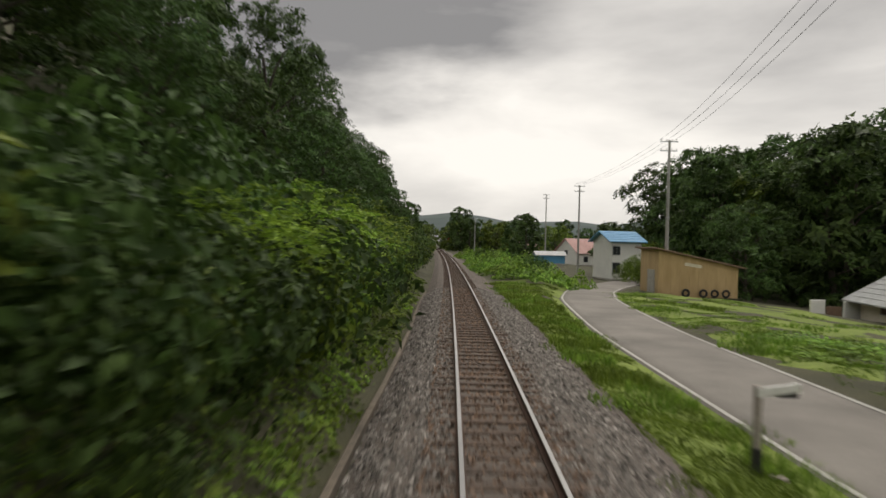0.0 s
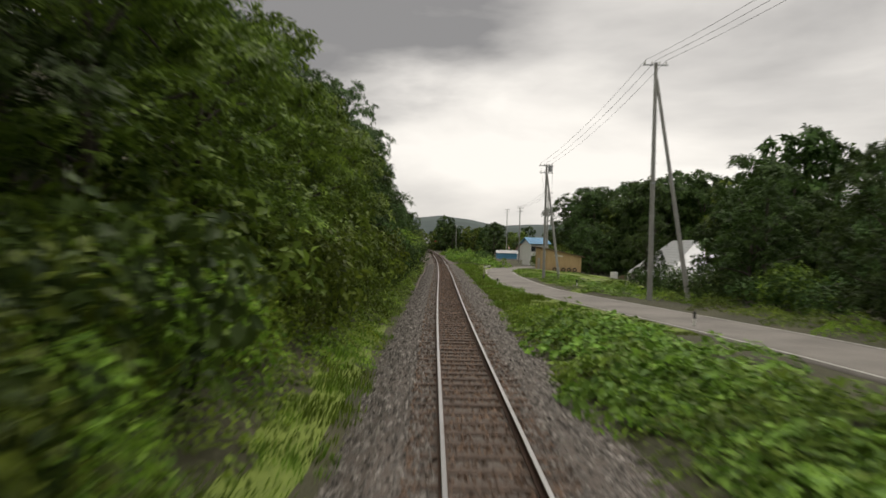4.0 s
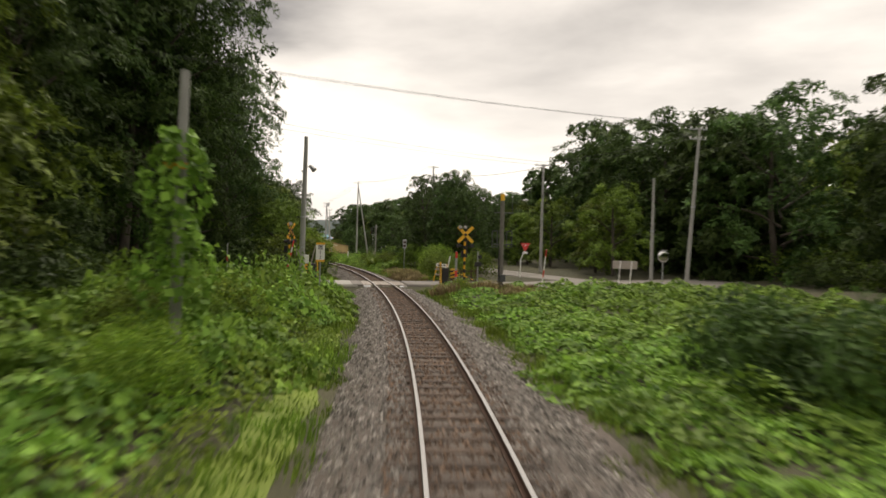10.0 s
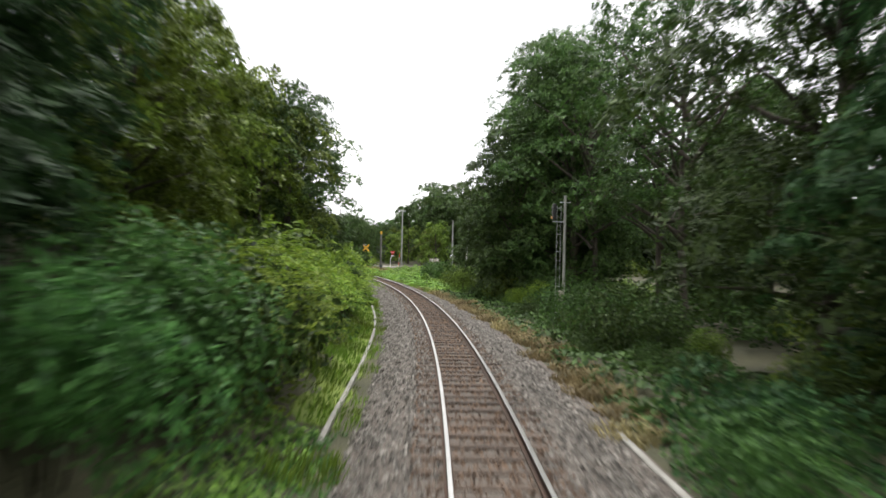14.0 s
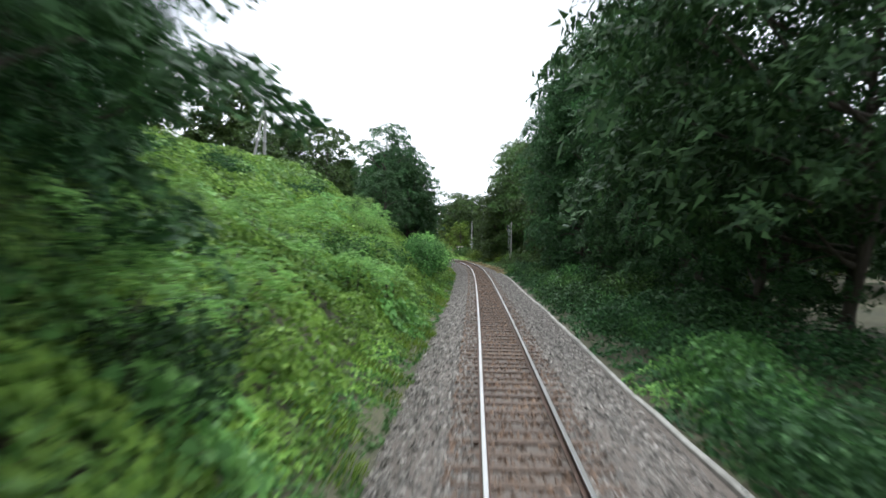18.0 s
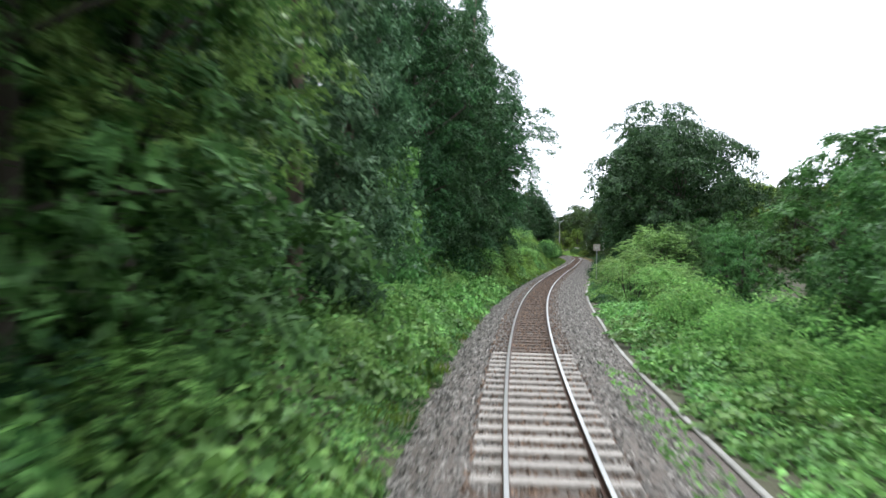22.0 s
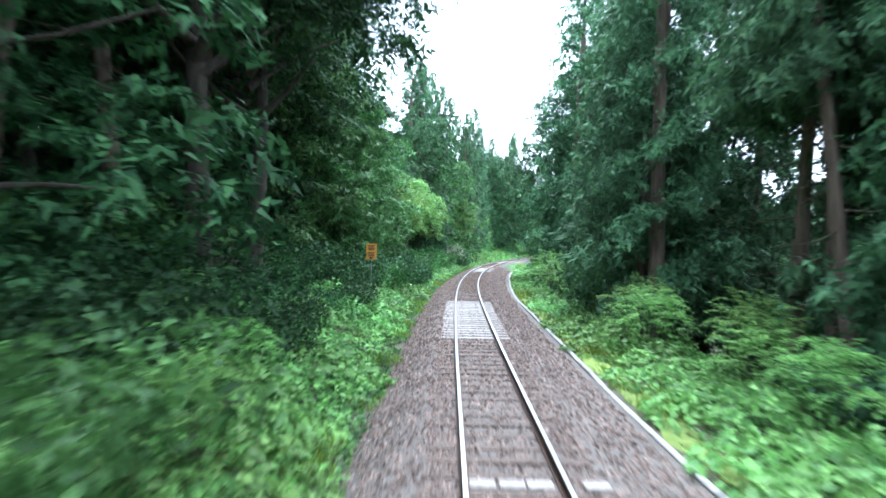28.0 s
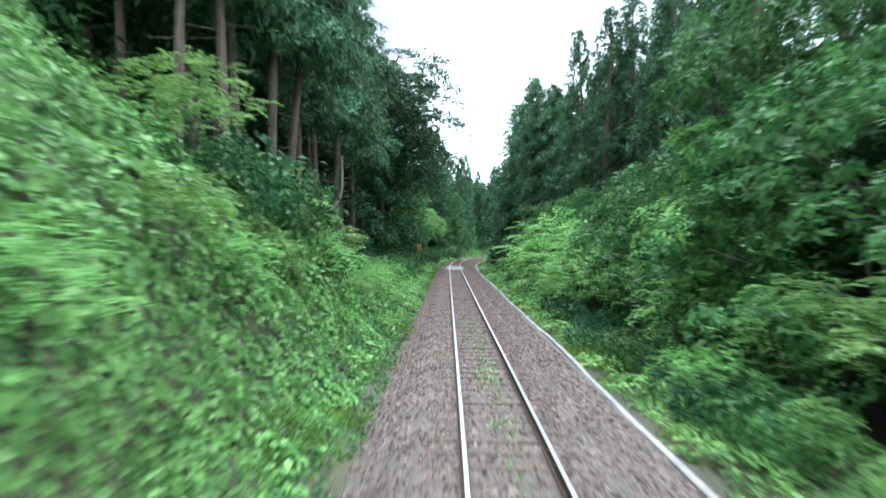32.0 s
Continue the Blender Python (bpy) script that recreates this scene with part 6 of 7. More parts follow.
plant("shade", 372, 394, -6.2, -4.8, 7, 1.8, 2.6)
plant("dark", 376, 424, -15, -10, 7, 13, 16)
plant("bare_cedar", 392, 424, -15, -8.8, 14, 18, 22, 1.2)
plant("tall", 384, 412, -12, -10.4, 5, 20, 23)
plant("tall", 396, 406, -7.8, -7.0, 2, 20, 22, 1.2)
plant("dim", 380, 432, -7.5, -4.8, 13, 1.3, 2.2, 1.2)
plant("dim", 388, 430, -16, -8, 14, 1.6, 2.8, 1.3)
plant("fresh", 409, 450, -5.2, -3.6, 11, 0.8, 1.5)
plant("shade", 394, 409, -5.6, -4.6, 4, 1.0, 1.6)
plant("vine", 384, 456, -7.0, -3.6, 34, 0.6, 1.0, 1.1)
plant("bare_cedar", 420, 458, -18, -7.8, 34, 18, 23)
plant("dark", 412, 466, -30, -18.5, 20, 13, 18)
plant("dim", 418, 462, -20, -13, 14, 3, 5, 1.2)
plant("fresh", 424, 458, -7.5, -4.0, 18, 1.0, 1.8)
plant("dim", 426, 458, -9, -6, 6, 1.0, 1.6, 1.2)
plant("dim", 424, 458, -16, -8, 10, 1.5, 2.4, 1.3)
plant("fresh", 446, 492, -4.8, -3.9, 12, 1.2, 1.9)
plant("fresh", 451, 465, -7.5, -4.8, 8, 1.8, 3.0)
plant("dim", 450, 464, -9, -5.5, 5, 1.8, 2.8)
plant("vine", 456, 500, -13, -3.5, 36, 0.6, 1.0, 1.3)
plant("dim", 456, 500, -13, -5, 10, 0.9, 1.6, 1.1)
plant("cedar", 462, 505, -26, -18, 5, 16, 20)
plant("grass", 36, 104, -3.5, -2.4, 64, 0.2, 0.34)
plant("grass", 108.8, 205, -3.5, -2.5, 90, 0.2, 0.36)
plant("grass", -30, 36, -3.3, -2.4, 30, 0.15, 0.25)
plant("weeds", 206, 500, -3.6, -2.6, 60, 0.25, 0.5)
plant("grass", 206, 500, -3.2, -2.3, 110, 0.2, 0.34)
# right side
plant("vine", -150, -58, 3.4, 10.0, 50, 0.9, 1.8, 1.4)
plant("dim", -130, -72, 5, 9.5, 8, 1.4, 2.2)
plant("grass", -58, 30, 2.5, 4.9, 90, 0.2, 0.35)
plant("dark", -108, -68, 29, 38, 10, 16, 19)
plant("dark", -72, -62, 25, 28, 3, 8, 11)
plant("bush", -78, -70, 17.6, 20.5, 4, 2.6, 3.6)
plant("far", -130, -66, 36, 52, 18, 16, 19)
plant("far", -60, -20, 44, 75, 14, 9, 12)
plant("far", -290, -120, 36, 80, 30, 8, 12)
plant("far", -290, -170, 10, 30, 12, 9, 12)
plant("far", -280, -225, 5, 10, 6, 10, 13)
plant("bush", -92, -70, 20, 25, 5, 3, 5)
plant("grass", -56, 12, 9.6, 24, 70, 0.15, 0.3, 1.5)
plant("vine", -30, 10, 10, 14, 16, 0.3, 0.6)
plant("vine", 30, 82, 3.6, 5.8, 46, 0.5, 1.0, 1.1)
plant("weeds", 24, 90, 2.6, 3.8, 30, 0.3, 0.6)
plant("tall_grass", 70, 82, 4.0, 5.6, 5, 0.8, 1.2)
plant("bush", 64, 80, 4.2, 5.8, 7, 1.3, 1.9, 1.2)
plant("weeds", -10, 62, 13.2, 15.5, 34, 0.4, 0.8)
plant("far", -16, 64, 26, 60, 36, 9, 13)
plant("dark", -3, 40, 18, 25, 8, 7, 10)
plant("dark", -8, -5.5, 17.2, 18, 1, 5.6, 6.0)
plant("dark", -5, 12, 20, 25, 4, 7, 9)
plant("dark", 36, 62, 16, 24, 6, 9, 12)
plant("dim", 4, 62, 15, 19, 14, 1.5, 2.6, 1.2)
plant("dark", 73.5, 75.5, 11, 11.4, 1, 8.5, 9.0, 0.7)
plant("dark", 76, 86, 7.8, 8.8, 3, 7.5, 9, 0.9)
plant("dark", 86, 93, 8.4, 9.4, 3, 7.5, 9, 0.9)
plant("dark", 52, 72, 18, 25, 4, 8, 10)
plant("dark", 66, 102, 28, 34, 9, 14, 17)
plant("tree", 66, 96, 21, 27, 6, 6, 8.5)
plant("far", 60, 100, 27, 60, 18, 12, 15)
plant("bush", 82, 100, 4.6, 8.6, 16, 2.0, 2.9)
plant("dry", 84, 102, 2.6, 4.2, 14, 0.35, 0.6)
plant("vine", 112, 165, 3.6, 20, 56, 0.5, 0.9, 1.3)
plant("dry", 109.5, 114, 3.2, 9, 14, 0.3, 0.6)
plant("bush", 109, 112, 3.6, 4.4, 2, 0.8, 1.0)
plant("grass", 108.9, 160, 2.5, 3.6, 36, 0.2, 0.4)
plant("dark", 100, 160, 34, 42, 9, 13, 16)
plant("far", 80, 170, 42, 70, 22, 12, 16)
plant("dim", 92, 160, 30, 35, 16, 1.6, 3.0, 1.3)
plant("dark", 161, 170, 9.5, 13, 4, 15, 18)
plant("dark", 154, 168, 11, 15, 4, 19, 22)
plant("dark", 196, 206, 9.8, 13, 3, 19, 22)
plant("dark", 147, 160, 8.5, 12, 4, 7, 9.5)
plant("bush", 146, 180, 5.4, 9, 10, 1.4, 2.4)
plant("bush", 190, 206, 7.0, 9.5, 4, 1.2, 1.8)
plant("dry", 150, 206, 2.7, 3.7, 30, 0.22, 0.4)
plant("dim", 176, 206, -4.9, -4.2, 8, 1.2, 1.9)
plant("shade", 160, 206, 4.4, 7.5, 12, 0.9, 1.4)
plant("dim", 150, 206, 8, 16, 12, 1.6, 2.6, 1.4)
plant("far", 165, 300, 20, 60, 34, 11, 15)
plant("weeds", 262, 300, 3.0, 4.6, 16, 0.4, 0.8)
plant("dark", 204, 232, 8.6, 14, 8, 18, 21)
plant("dark", 230, 256, 9.0, 13, 6, 10, 12)
plant("umbrella", 256.5, 257.5, 11, 11.4, 1, 16, 16.2)
plant("dim", 204, 225, 3.7, 5.4, 8, 1.1, 1.9)
plant("dim", 226, 280, 3.7, 6.2, 22, 1.1, 1.9)
plant("dim", 206, 284, 6.5, 11, 18, 1.5, 2.4, 1.2)
plant("tree", 264, 284, 9, 18, 7, 5.5, 7.5)
plant("fresh", 289, 302, 5.0, 9, 6, 2.4, 3.4)
plant("fresh", 274, 279, 8, 9.5, 2, 4.6, 5.4)
plant("tall", 204, 244, 9.6, 11.5, 5, 19, 22)
plant("sparse", 171, 190, 9.4, 12, 3, 16, 19)
plant("shade", 168, 194, 6.6, 8.8, 9, 1.6, 2.5)
plant("shade", 186, 196, 5.4, 6.4, 3, 2.2, 2.8, 0.8)
plant("fresh", 272, 342, 4.2, 9, 14, 1.5, 2.4)
plant("bush", 276, 336, 5, 9, 14, 1.9, 3.0)
plant("fresh", 281, 293, 4.0, 6, 6, 1.8, 2.6)
plant("tree", 290, 350, 12, 24, 11, 6, 9)
plant("tree", 311, 327, 10.5, 13.5, 4, 8, 9.5)
plant("far", 290, 440, 24, 60, 30, 8, 12)
plant("vine", 284, 400, 3.6, 6.5, 44, 0.5, 0.9, 1.1)
plant("bush", 300, 400, 6, 12, 28, 2.0, 3.6)
plant("tree", 348, 372, 7.5, 11, 4, 8, 10)
plant("cedar", 410, 452, 10.5, 18, 17, 20, 24)
plant("cedar", 394, 410, 15, 19, 5, 20, 24)
plant("cedar", 409, 428, 9.2, 11.5, 4, 19, 22)
plant("bare_cedar", 399, 406.5, 8.6, 10.6, 4, 19, 22)
plant("mid_cedar", 390, 409, 12, 15, 4, 20, 23)
plant("shade", 396, 409, 10.5, 13, 5, 2.0, 3.2)
plant("tree", 414, 446, 6.4, 9, 7, 5, 7.5)
plant("bright", 424, 428, 7.2, 7.8, 1, 6.0, 6.8)
plant("tree", 427, 432, 7.2, 7.8, 1, 7, 7.8)
plant("bright", 446, 462, 8.2, 9.4, 1, 8, 9)
plant("tree", 445, 463, 8.4, 9.6, 3, 8, 10)
plant("fresh", 372, 428, 4.6, 7.6, 18, 1.6, 2.8)
plant("cedar", 362, 397, 7.4, 11, 13, 19, 23, 1.2)
plant("tall", 352, 366, 7.0, 7.8, 2, 15, 17)
plant("dark", 345, 346, 8.3, 8.5, 1, 13.6, 13.9, 0.8)
plant("dark", 346, 350, 10.8, 11.4, 2, 15, 17, 0.8)
plant("cedar", 352, 360, 9.2, 10.5, 3, 17, 20)
plant("vine", 396, 450, 3.5, 7.5, 36, 0.6, 1.1, 1.1)
plant("fresh", 435, 447, 4.4, 5.6, 7, 1.4, 2.2)
plant("fresh", 428, 496, 5.2, 8.5, 20, 2.4, 4.0)
plant("tree", 438, 456, 7.2, 10.5, 4, 6, 9)
plant("tree", 456, 496, 7.6, 10, 10, 9, 12)
plant("dark", 448, 492, 11, 15, 9, 10, 13)
plant("fresh", 462, 482, 4.0, 5.0, 7, 1.0, 1.6)
plant("cedar", 446, 505, 13, 22, 8, 17, 22)
plant("dim", 440, 496, 3.9, 5.2, 16, 1.0, 1.8)
plant("grass", 360, 500, 3.0, 3.5, 80, 0.15, 0.3)
plant("fresh", 428, 447, 5.6, 7.6, 6, 3.8, 5.4)
plant("weeds", 405, 500, -3.1, -2.45, 70, 0.25, 0.42)
plant("dim", 282, 306, 9, 15, 9, 1.2, 2.2, 1.2)
plant("tree", 156, 166, -10, -7.8, 4, 6.0, 7.4)
plant("dark", 163.5, 169, 7.4, 8.8, 2, 11.5, 13)
plant("tree", 175, 186, -10, -8, 3, 8.0, 9.5)


bent = thing("bent_trunk", spot(433.4, -8.4, 0.1), "pale dead trunk bent upward like a hook", "dead tree")
bent_bm = bmesh.new()
arc = [(-0.85, 0, 4.4), (-0.3, 0, 4.5), (0.25, 0, 4.8), (0.6, 0, 5.3), (0.75, 0, 6.0), (0.74, 0, 6.9), (0.68, 0, 8.0)]
for i in range(6):
    tube(arc[i], arc[i + 1], 0.15 - 0.012 * i, 0.138 - 0.012 * i, 8, bent_bm)
tube((-0.95, 0, -0.5), (-0.85, 0, 6.4), 0.22, 0.13, 9, bent_bm)
part("trunk", bent_bm, M_DEAD, bent)
for i in range(9):
    z = 5.1 + i * 0.3
    part("twig", tube((0.72, 0, z), (1.05 + 0.15 * (i % 3), 0.1 * (i % 2), z + 0.06 * (i % 4)), 0.02, 0.006, 4), M_DEAD, bent)

creeper_z = veg.uniform(0, 1, 900) ** 0.8
creeper_a = veg.uniform(0, 2 * math.pi, 900)
creeper_r = (0.75 - 0.32 * creeper_z + 0.22 * np.sin(creeper_z * 17 + creeper_a * 2)) * veg.uniform(0.75, 1.0, 900)
part("creeper", leaf_mesh("creeper", np.stack([np.cos(creeper_a) * creeper_r, np.sin(creeper_a) * creeper_r, 0.3 + 4.7 * creeper_z], 1),
                          np.stack([np.cos(creeper_a), np.sin(creeper_a), 0 * creeper_a + 0.5], 1), 0.2, M_VINE, narrow=0.85), None, vp, "bright green broad-leaved creeper")


# ---- low growth that follows the ground ----
def swelling(u, w):
    """Uneven mounds, a metre or two across."""
    return np.clip(0.45 + 0.55 * np.sin(u * 1.1 + 1.3 * np.sin(w * 0.9)) * np.sin(w * 1.3 + u * 0.37) + 0.25 * np.sin(u * 2.9 + w * 2.2), 0.05, 1.2)


def cover(name, u0, u1, w0, w1, density, size, material, height, label, narrow=0.8, spread=0.35, to_road=False):
    """Leaves over a strip of ground, in swelling mounds with a ragged edge, as one mesh."""
    n = int((u1 - u0) * abs(w1 - w0) * density)
    u, w = veg.uniform(u0, u1, n), veg.uniform(w0, w1, n)
    if to_road:
        w = w0 + (w - w0) / (w1 - w0) * (np.interp(u, ROAD_U, ROAD_W) - 1.95 - w0)
    edge = np.minimum(np.abs(w - w0), np.abs(w1 - w)) if not to_road else np.full(n, 1.0)
    keep = edge > 0.22 * (1 + np.sin(u * 1.9) * np.sin(u * 0.43 + 1))
    u, w, edge = u[keep], w[keep], edge[keep]

    def top(u, w):
        return ground_z(u, w) + height * swelling(u, w) * np.clip(edge / 0.7, 0.2, 1)

    z = top(u, w)
    du, dw = (top(u + 0.3, w) - z) / 0.3, (top(u, w + 0.3) - z) / 0.3
    h = heading(u)
    out = np.stack([-dw * np.cos(h) - du * np.sin(h), -dw * np.sin(h) + du * np.cos(h), np.ones_like(u)], 1)
    fall = height * swelling(u, w) * veg.uniform(0, 0.7, len(u)) ** 2
    p = at(u, w, z - fall + 0.02)
    ob = new(name, leaf_mesh(name, p, out, size, material, narrow=narrow, spread=spread))
    return tagged(ob, label, "ground cover", kind="stuff")


WEEDY = "low green weeds and creepers along the foot of the bank"
BANK = "bank covered in a thick mat of green vines"
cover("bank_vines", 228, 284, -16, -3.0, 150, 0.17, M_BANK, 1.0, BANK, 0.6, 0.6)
cover("bank_vines", 284, 301, -9.5, -3.0, 110, 0.17, M_FRESH_COOL, 0.8, BANK, 0.6, 0.6)
cover("bank_vines", 452, 505, -16, -3.0, 140, 0.17, M_VINE_COOL, 1.0, BANK, 0.6, 0.6)
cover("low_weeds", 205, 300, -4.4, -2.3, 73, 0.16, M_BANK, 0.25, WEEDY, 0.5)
cover("low_weeds", 300, 400, -6.5, -2.3, 63, 0.17, M_VINE_COOL, 0.35, WEEDY, 0.6)
cover("low_weeds", 400, 505, -5.5, -2.3, 63, 0.17, M_FRESH_COOL, 0.35, WEEDY, 0.6)
cover("low_weeds", 400, 456, -12, -5.2, 45, 0.22, M_LEAF_COOL, 0.6, WEEDY, 0.6)
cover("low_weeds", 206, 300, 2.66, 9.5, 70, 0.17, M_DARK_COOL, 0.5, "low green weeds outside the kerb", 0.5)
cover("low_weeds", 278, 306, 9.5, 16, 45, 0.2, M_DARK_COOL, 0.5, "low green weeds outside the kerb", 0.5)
OUTSIDE = "low green weeds outside the kerb"
cover("low_weeds", 300, 362, 2.80, 8.5, 70, 0.19, M_VINE_COOL, 0.4, OUTSIDE, 0.6)
cover("low_weeds", 362, 400, 3.7, 8.5, 70, 0.19, M_VINE_COOL, 0.4, OUTSIDE, 0.6)
cover("low_weeds", 400, 444, 3.7, 7.5, 75, 0.18, M_FRESH_COOL, 0.4, OUTSIDE, 0.6)
cover("low_weeds", 444, 505, 2.70, 7.5, 75, 0.18, M_FRESH_COOL, 0.4, OUTSIDE, 0.6)
cover("bank_vines", 110, 150, -6.4, -4.0, 70, 0.20, M_VINE, 0.8, "mounds of broad green vine leaves beside the track")
cover("low_weeds", 205, 505, -3.7, -1.95, 130, 0.12, M_LEAF_COOL, 0.14, "small weeds at the foot of the ballast", 0.45, 0.7)
cover("low_weeds", 108.8, 206, -7, -3.2, 56, 0.17, M_LEAF_FRESH, 0.35, WEEDY, 0.55)
cover("low_weeds", 30, 102, -5.5, -2.9, 59, 0.16, M_LEAF_FRESH, 0.35, WEEDY, 0.55)
cover("low_weeds", -60, 30, -5.5, -2.25, 49, 0.17, M_LEAF, 0.35, WEEDY, 0.55)
cover("bank_vines", 108.8, 160, 2.85, 9, 70, 0.20, M_VINE, 0.4, "flat ground covered in broad green vine leaves")
# same vines beneath trees: their shade is put into the darker leaf colour
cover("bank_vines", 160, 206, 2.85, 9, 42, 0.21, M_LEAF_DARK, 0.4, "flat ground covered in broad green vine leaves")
cover("bank_vines", 109.5, 165, 8.6, 24, 50, 0.25, M_VINE, 0.7, "flat ground covered in broad green vine leaves")
cover("bank_vines", 109, 165, -13, -6.0, 60, 0.22, M_VINE, 0.9, "flat ground covered in broad green vine leaves")
cover("bank_vines", 30, 82, 2.8, 6.2, 59, 0.19, M_VINE, 0.35, "low vines between the ballast and the road")
cover("low_weeds", 82, 102, 2.6, 8.5, 45, 0.16, M_LEAF_FRESH, 0.25, "low weeds near the level crossing", 0.5)

cover("mown_grass", -58, 34, 2.6, 5.0, 300, 0.13, M_GRASS, 0.05, "bright mown grass between the ballast and the road", 0.16, 1.1, True)
cover("mown_grass", -56, 6, 9.4, 16, 60, 0.16, M_GRASS, 0.06, "bright meadow grass beyond the road", 0.18, 1.1)
cover("dry_litter", 98.5, 103.6, -17, -5.2, 90, 0.16, M_DRY, 0.10, "brown dry leaf litter beside the lane", 0.3)
cover("low_weeds", 108.5, 112, -3.4, -2.2, 110, 0.12, M_LEAF_FRESH, 0.2, "weeds growing at the edge of the crossing", 0.4)
cover("low_weeds", 108.5, 114, 2.5, 3.6, 110, 0.12, M_DRY, 0.2, "tan weeds growing at the edge of the crossing", 0.3)
cover("dry_litter", 108.6, 112, 2.7, 9, 60, 0.16, M_DRY, 0.18, "dry tan grass at the edge of the crossing", 0.2)

sprout_u, sprout_w = veg.uniform(454, 479, 420), veg.normal(0.05, 0.16, 420)
sprouts = new("track_weeds", leaf_mesh("track_weeds", at(sprout_u, sprout_w, -0.15 + 0.05 * veg.uniform(0, 1, 420)), np.tile((0, 0, 1.0), (420, 1)), 0.07, M_FRESH_COOL, spread=0.6))
tagged(sprouts, "sparse green sprouts between the rails", "weeds", kind="stuff")

shoulder_u, shoulder_w = veg.uniform(322, 346, 900), veg.uniform(1.55, 2.5, 900)
shoulder_u = 334 + (shoulder_u - 334) * np.sqrt(np.abs(np.sin(shoulder_u * 1.3)))
shoulder_weeds = new("shoulder_weeds", leaf_mesh("shoulder_weeds", at(shoulder_u, shoulder_w, np.interp(shoulder_w, [1.5, 2.1, 2.75], [-0.2, -0.46, -0.54]) + 0.05), np.tile((0, 0, 1.0), (900, 1)), 0.12, M_FRESH_COOL, narrow=0.4, spread=0.8))
tagged(shoulder_weeds, "green weeds growing through the ballast shoulder", "weeds", kind="stuff")

lilies = thing("orange_flowers", spot(340.0, 3.25, -0.6), "clump of orange lilies outside the kerb", "flowers")
part("leaves", leaf_mesh("leaves", veg.normal(0, 1, (160, 3)) * np.array([0.3, 0.4, 0.12]) + np.array([0, 0, 0.3]), veg.normal(0, 1, (160, 3)), 0.42, M_FRESH_COOL, droop=0.8, narrow=0.14), None, lilies)
M_PETAL = leaf_material("orange_petals", (0.55, 0.13, 0.015), (0.75, 0.24, 0.03), 0.5, 0.35)
part("petals", leaf_mesh("petals", veg.normal(0, 1, (26, 3)) * np.array([0.16, 0.2, 0.07]) + np.array([0, 0, 0.68]), veg.normal(0, 1, (26, 3)), 0.11, M_PETAL), None, lilies, "orange petals")


# ---- grass verges and the meadow, as turf with its own edge ----
def turf(name, u0, u1, w0, w1, label, step=1.5, across=8, to_road=False):
    us, ws = np.arange(u0, u1 + 0.1, step), np.linspace(w0, w1, across)
    U, W = np.meshgrid(us, ws, indexing="ij")
    if to_road:
        W = w0 + (W - w0) / (w1 - w0) * (np.interp(U, ROAD_U, ROAD_W) - 1.90 - w0)
    W[:, 0] += 0.15 * np.sin(U[:, 0] * 1.7)
    W[:, -1] += 0.03 * np.sin(U[:, 0] * 2.1)
    z = ground_z(U, W) + 0.03 + 0.03 * np.sin(U * 2.3) * np.sin(W * 3.1)
    edge = np.zeros_like(U, bool)
    edge[:, 0] = edge[:, -1] = True
    z = np.where(edge, z - 0.06, z)
    if to_road:
        z[:, -1] = road_z(U[:, -1], W[:, -1]) - 0.004
        z[:, -2] = np.maximum(z[:, -2], z[:, -1] - 0.02)
    p = at(U, W, z).reshape(-1, 3)
    k = len(ws)
    f = [(i * k + j, i * k + j + 1, (i + 1) * k + j + 1, (i + 1) * k + j) for i in range(len(us) - 1) for j in range(k - 1)]
    return tagged(new(name, mesh_from(name, p, f, M_TURF, smooth=True)), label, "turf", kind="structure")


M_TURF = surface("mown_turf", (0.080, 0.118, 0.018), (0.205, 0.265, 0.042), 7, 0.95, bump=0.8, stain=0.45, stain_scale=0.25)
turf("verge_turf", 30, 104, -3.5, -2.35, "bright green grass verge beside the ballast")
turf("verge_turf", 108.7, 206, -3.5, -2.4, "bright green grass verge beside the ballast")
turf("verge_turf", -60, 34, 2.5, 5.0, "green grass verge between ballast and road", to_road=True)
turf("verge_turf", 362, 444, 2.95, 3.7, "green grass verge outside the kerb")
turf("meadow_turf", -57, 6, 9.3, 26, "sunlit green meadow beside the road", 2.0, 16)

for late, kit in enumerate(SETS):
    for kind, sources in kit.items():
        for k, src in enumerate(sources):
            if (late, kind, k) not in used:
                for o in (*src.children_recursive, src):
                    bpy.data.objects.remove(o)

# ---- woods and hills far off ----
def far_woods(name, u0, u1, w0, w1, n, base, tall, label, size=1.6):
    """A closed canopy far from the line: leaf clumps over swelling tree tops, as one mesh."""
    u, w = veg.uniform(u0, u1, n), veg.uniform(w0, w1, n)
    swell = np.abs(np.sin(u * 0.33 + 1.7 * np.sin(w * 0.11)) * np.sin(w * 0.29 + u * 0.07))
    z = base + tall * (0.35 + 0.65 * np.sqrt(swell)) * veg.uniform(0.55, 1.0, n)
    p = at(u, w, z)
    out = veg.normal(0, 0.4, (n, 3)) + np.array([0, 0, 1.0])
    ob = new(name, leaf_mesh(name, p, out, size, M_LEAF_DARK))
    return tagged(ob, label, "woods", kind="stuff")


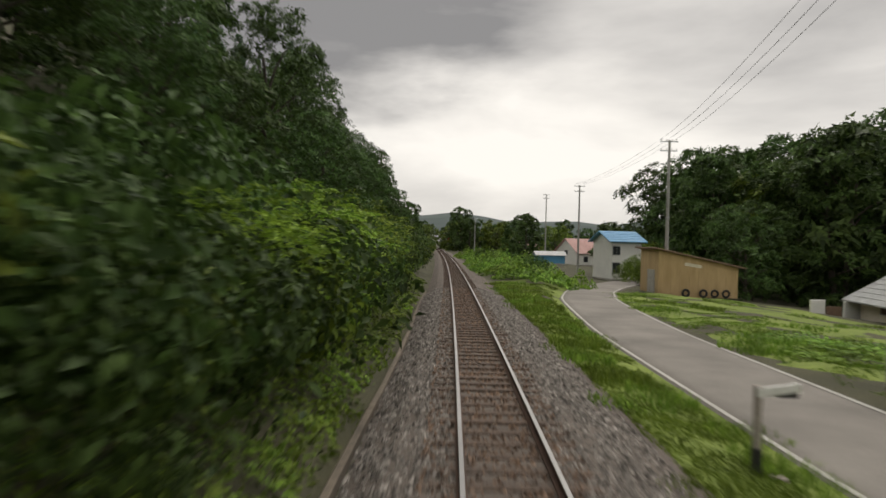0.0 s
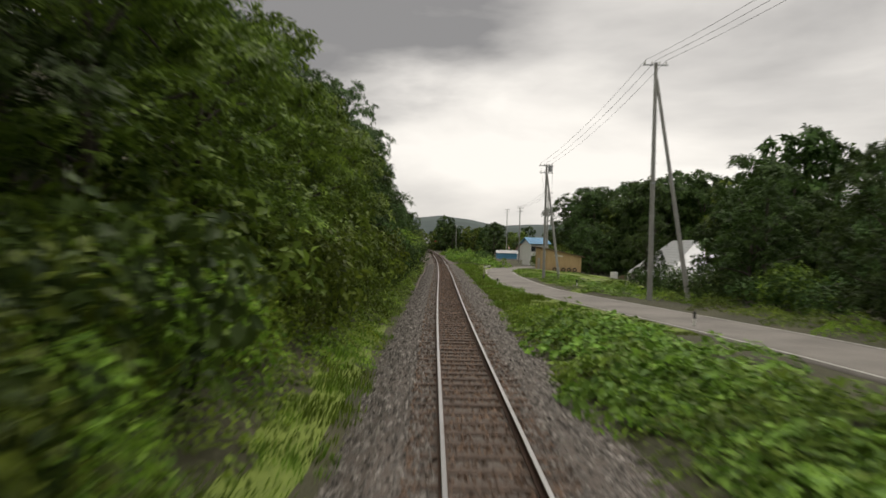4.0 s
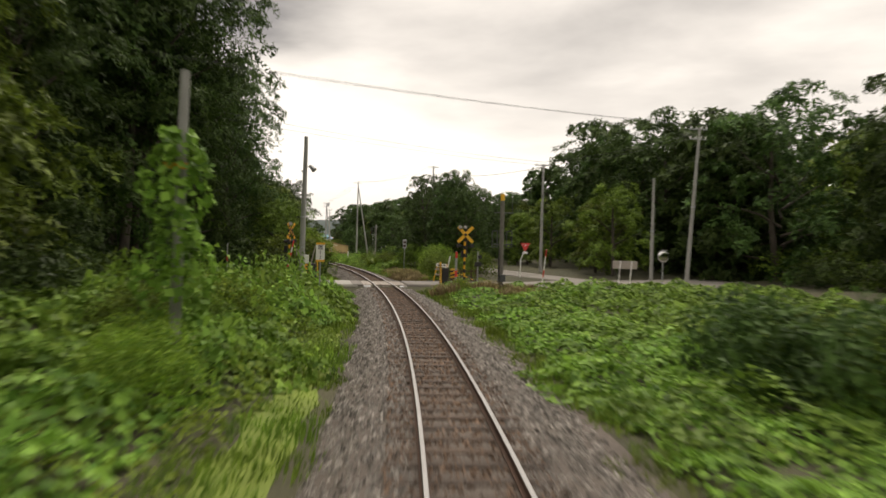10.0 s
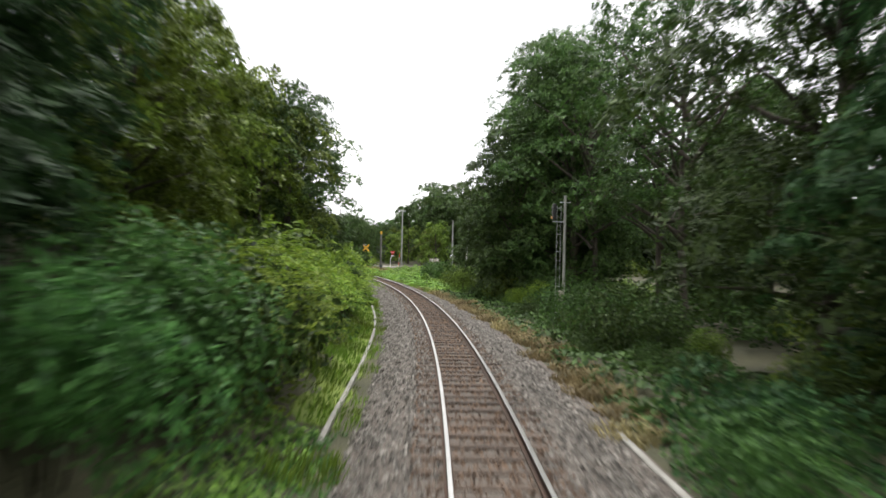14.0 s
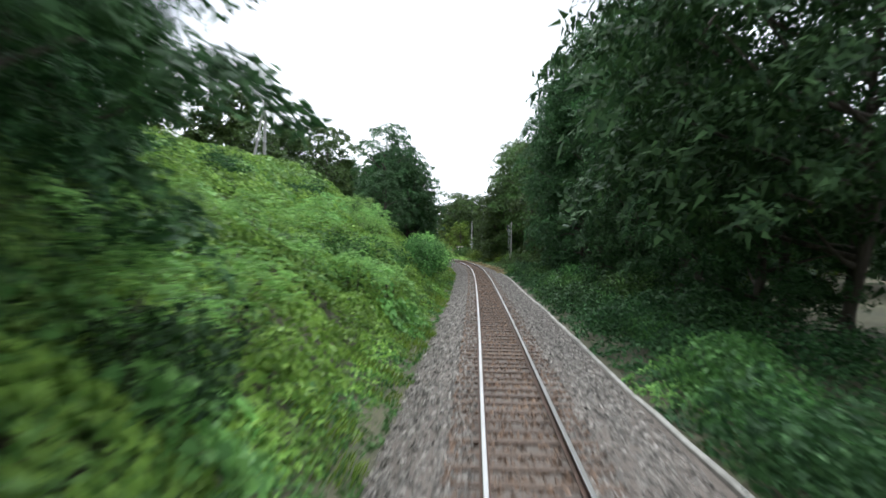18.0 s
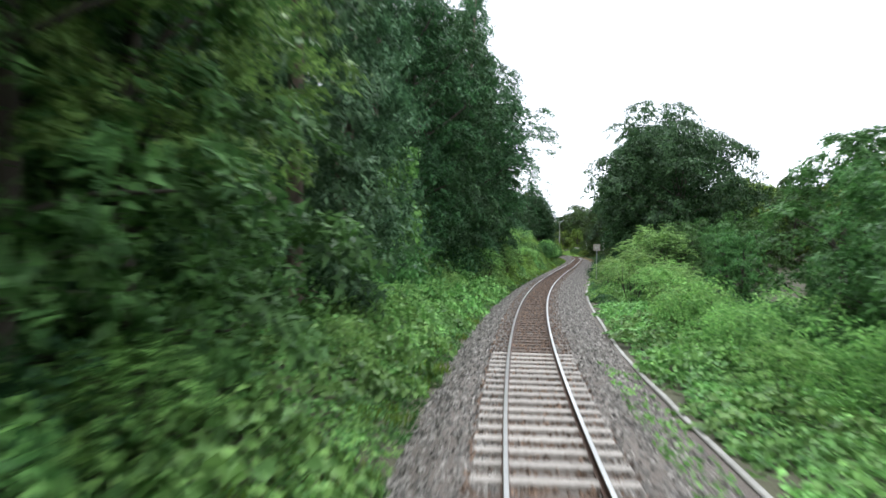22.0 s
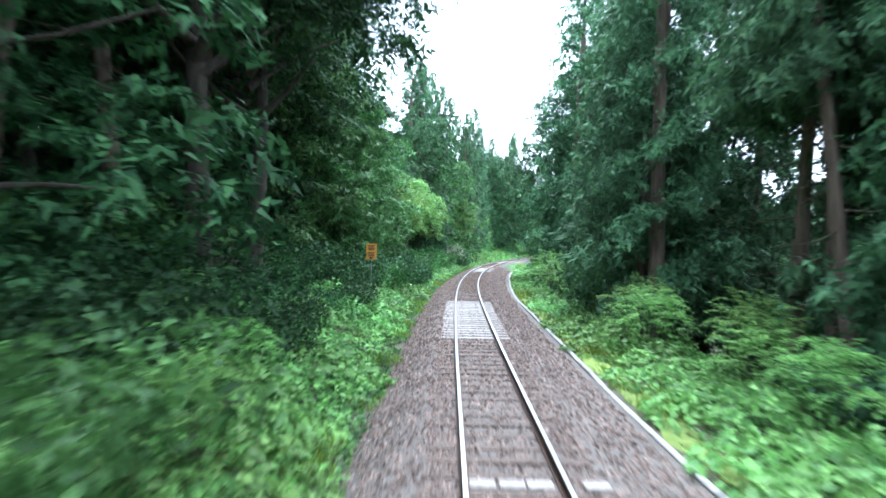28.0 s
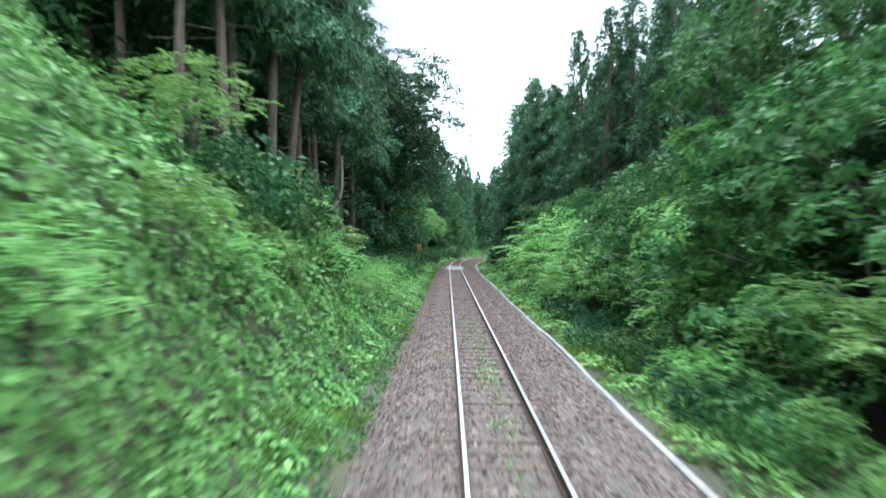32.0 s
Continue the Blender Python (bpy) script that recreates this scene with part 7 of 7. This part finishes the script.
far_woods("far_woods", -480, -270, -120, -12, 9000, 0, 11, "dense dark woods far down the line")
far_woods("far_woods", -480, -290, 12, 160, 9000, -2, 9, "dense dark woods far down the line")
far_woods("far_woods", -300, 60, 75, 140, 9000, -2, 13, "dense dark woods beyond the valley")
far_woods("far_woods", 60, 300, 60, 110, 8000, 2, 13, "dense dark woods beyond the road")
far_woods("far_woods", 290, 520, 60, 130, 8000, -5, 12, "dense dark woods down the slope")
M_HILL = surface("hazy_wooded_hill", (0.030, 0.048, 0.046), (0.056, 0.080, 0.074), 0.05, 0.95, bump=0.0, stain_scale=0.01)
hn = 60
hv, hf = [], []
for i in range(hn + 1):
    a = radians(-75 + 150 * i / hn)
    for r, k in ((700, 0), (900, 0.7), (1150, 1.0), (1500, 0.0)):
        top = 44 + 6 * math.sin(i * 0.7) + 4 * math.sin(i * 1.9 + 1) + 2 * math.sin(i * 4.3)
        hv.append((math.sin(a) * r, math.cos(a) * r + 60, -3 + k * top))
for i in range(hn):
    for j in range(3):
        hf.append((i * 4 + j, i * 4 + j + 1, i * 4 + 5 + j, i * 4 + 4 + j))
hill = new("backdrop_hills", mesh_from("backdrop_hills", hv, hf, M_HILL, smooth=True))
tagged(hill, "hazy blue-green wooded hills on the horizon", "hills", kind="structure")

# ---- ballast stones ----
def stones(name, strips, count, material, length=2.0):
    """Loose broken stones over strips of the ballast, one stretch of them."""
    n = count
    tot = sum(b - a for a, b in strips)
    t = veg.uniform(0, tot, n)
    w = np.zeros(n)
    acc = 0
    for a, b in strips:
        k = (t >= acc) & (t < acc + b - a)
        w[k] = a + t[k] - acc
        acc += b - a
    y = veg.uniform(-length / 2, length / 2, n)
    z = np.interp(w, [-2.4, -2.0, -1.5, -1.15, -0.8, -0.55, 0.55, 0.8, 1.15, 1.55, 2.1, 2.75], [-0.75, -0.55, -0.24, -0.163, -0.172, -0.175, -0.175, -0.172, -0.163, -0.24, -0.49, -0.57])
    s = veg.uniform(0.032, 0.062, n)
    ang = veg.uniform(0, 2 * math.pi, n)
    v = np.zeros((n, 5, 3))
    for i in range(4):
        q = ang + i * math.pi / 2 + veg.normal(0, 0.25, n)
        f = s * veg.uniform(0.7, 1.35, n)
        v[:, i] = np.stack([w + np.cos(q) * f, y + np.sin(q) * f, z - 0.02 + veg.uniform(-0.01, 0.012, n)], 1)
    v[:, 4] = np.stack([w + veg.normal(0, 0.35, n) * s, y + veg.normal(0, 0.35, n) * s, z + s * veg.uniform(0.55, 1.15, n)], 1)
    b = np.arange(n)[:, None] * 5
    faces = np.concatenate([b + [0, 1, 4], b + [1, 2, 4], b + [2, 3, 4], b + [3, 0, 4]], 1).reshape(-1, 3)
    return mesh_from(name, v.reshape(-1, 3), faces.tolist(), material)


ballast = thing("ballast_stones", Matrix.Identity(4), "loose grey and rusty broken ballast stones", "ballast stones", kind="stuff")
SIDES, MIDDLE = ((-2.2, -0.66), (0.66, 2.5)), ((-0.5, 0.5), (-1.05, -0.65), (0.65, 1.05))
grey = [stones("stones", SIDES, 760, M_STONE) for _ in range(3)]
brown = [stones("stones", SIDES, 760, M_STONE_BROWN) for _ in range(3)]
rusty = [stones("stones", MIDDLE, 270, M_STONE_RUST) for _ in range(3)]
thick = [stones("stones", MIDDLE, 340, M_STONE_BROWN) for _ in range(3)]
for i, u in enumerate(np.arange(-44, 476, 2.0)):
    if 103.5 < u < 109:
        continue
    for meshes in ((brown if u > 345 else grey), (thick if u > 385 else rusty)):
        s = new("stones", meshes[i % 3])
        s.parent = ballast
        s.matrix_world = spot(u, 0, 0.006 if u > 400 else 0, 0)
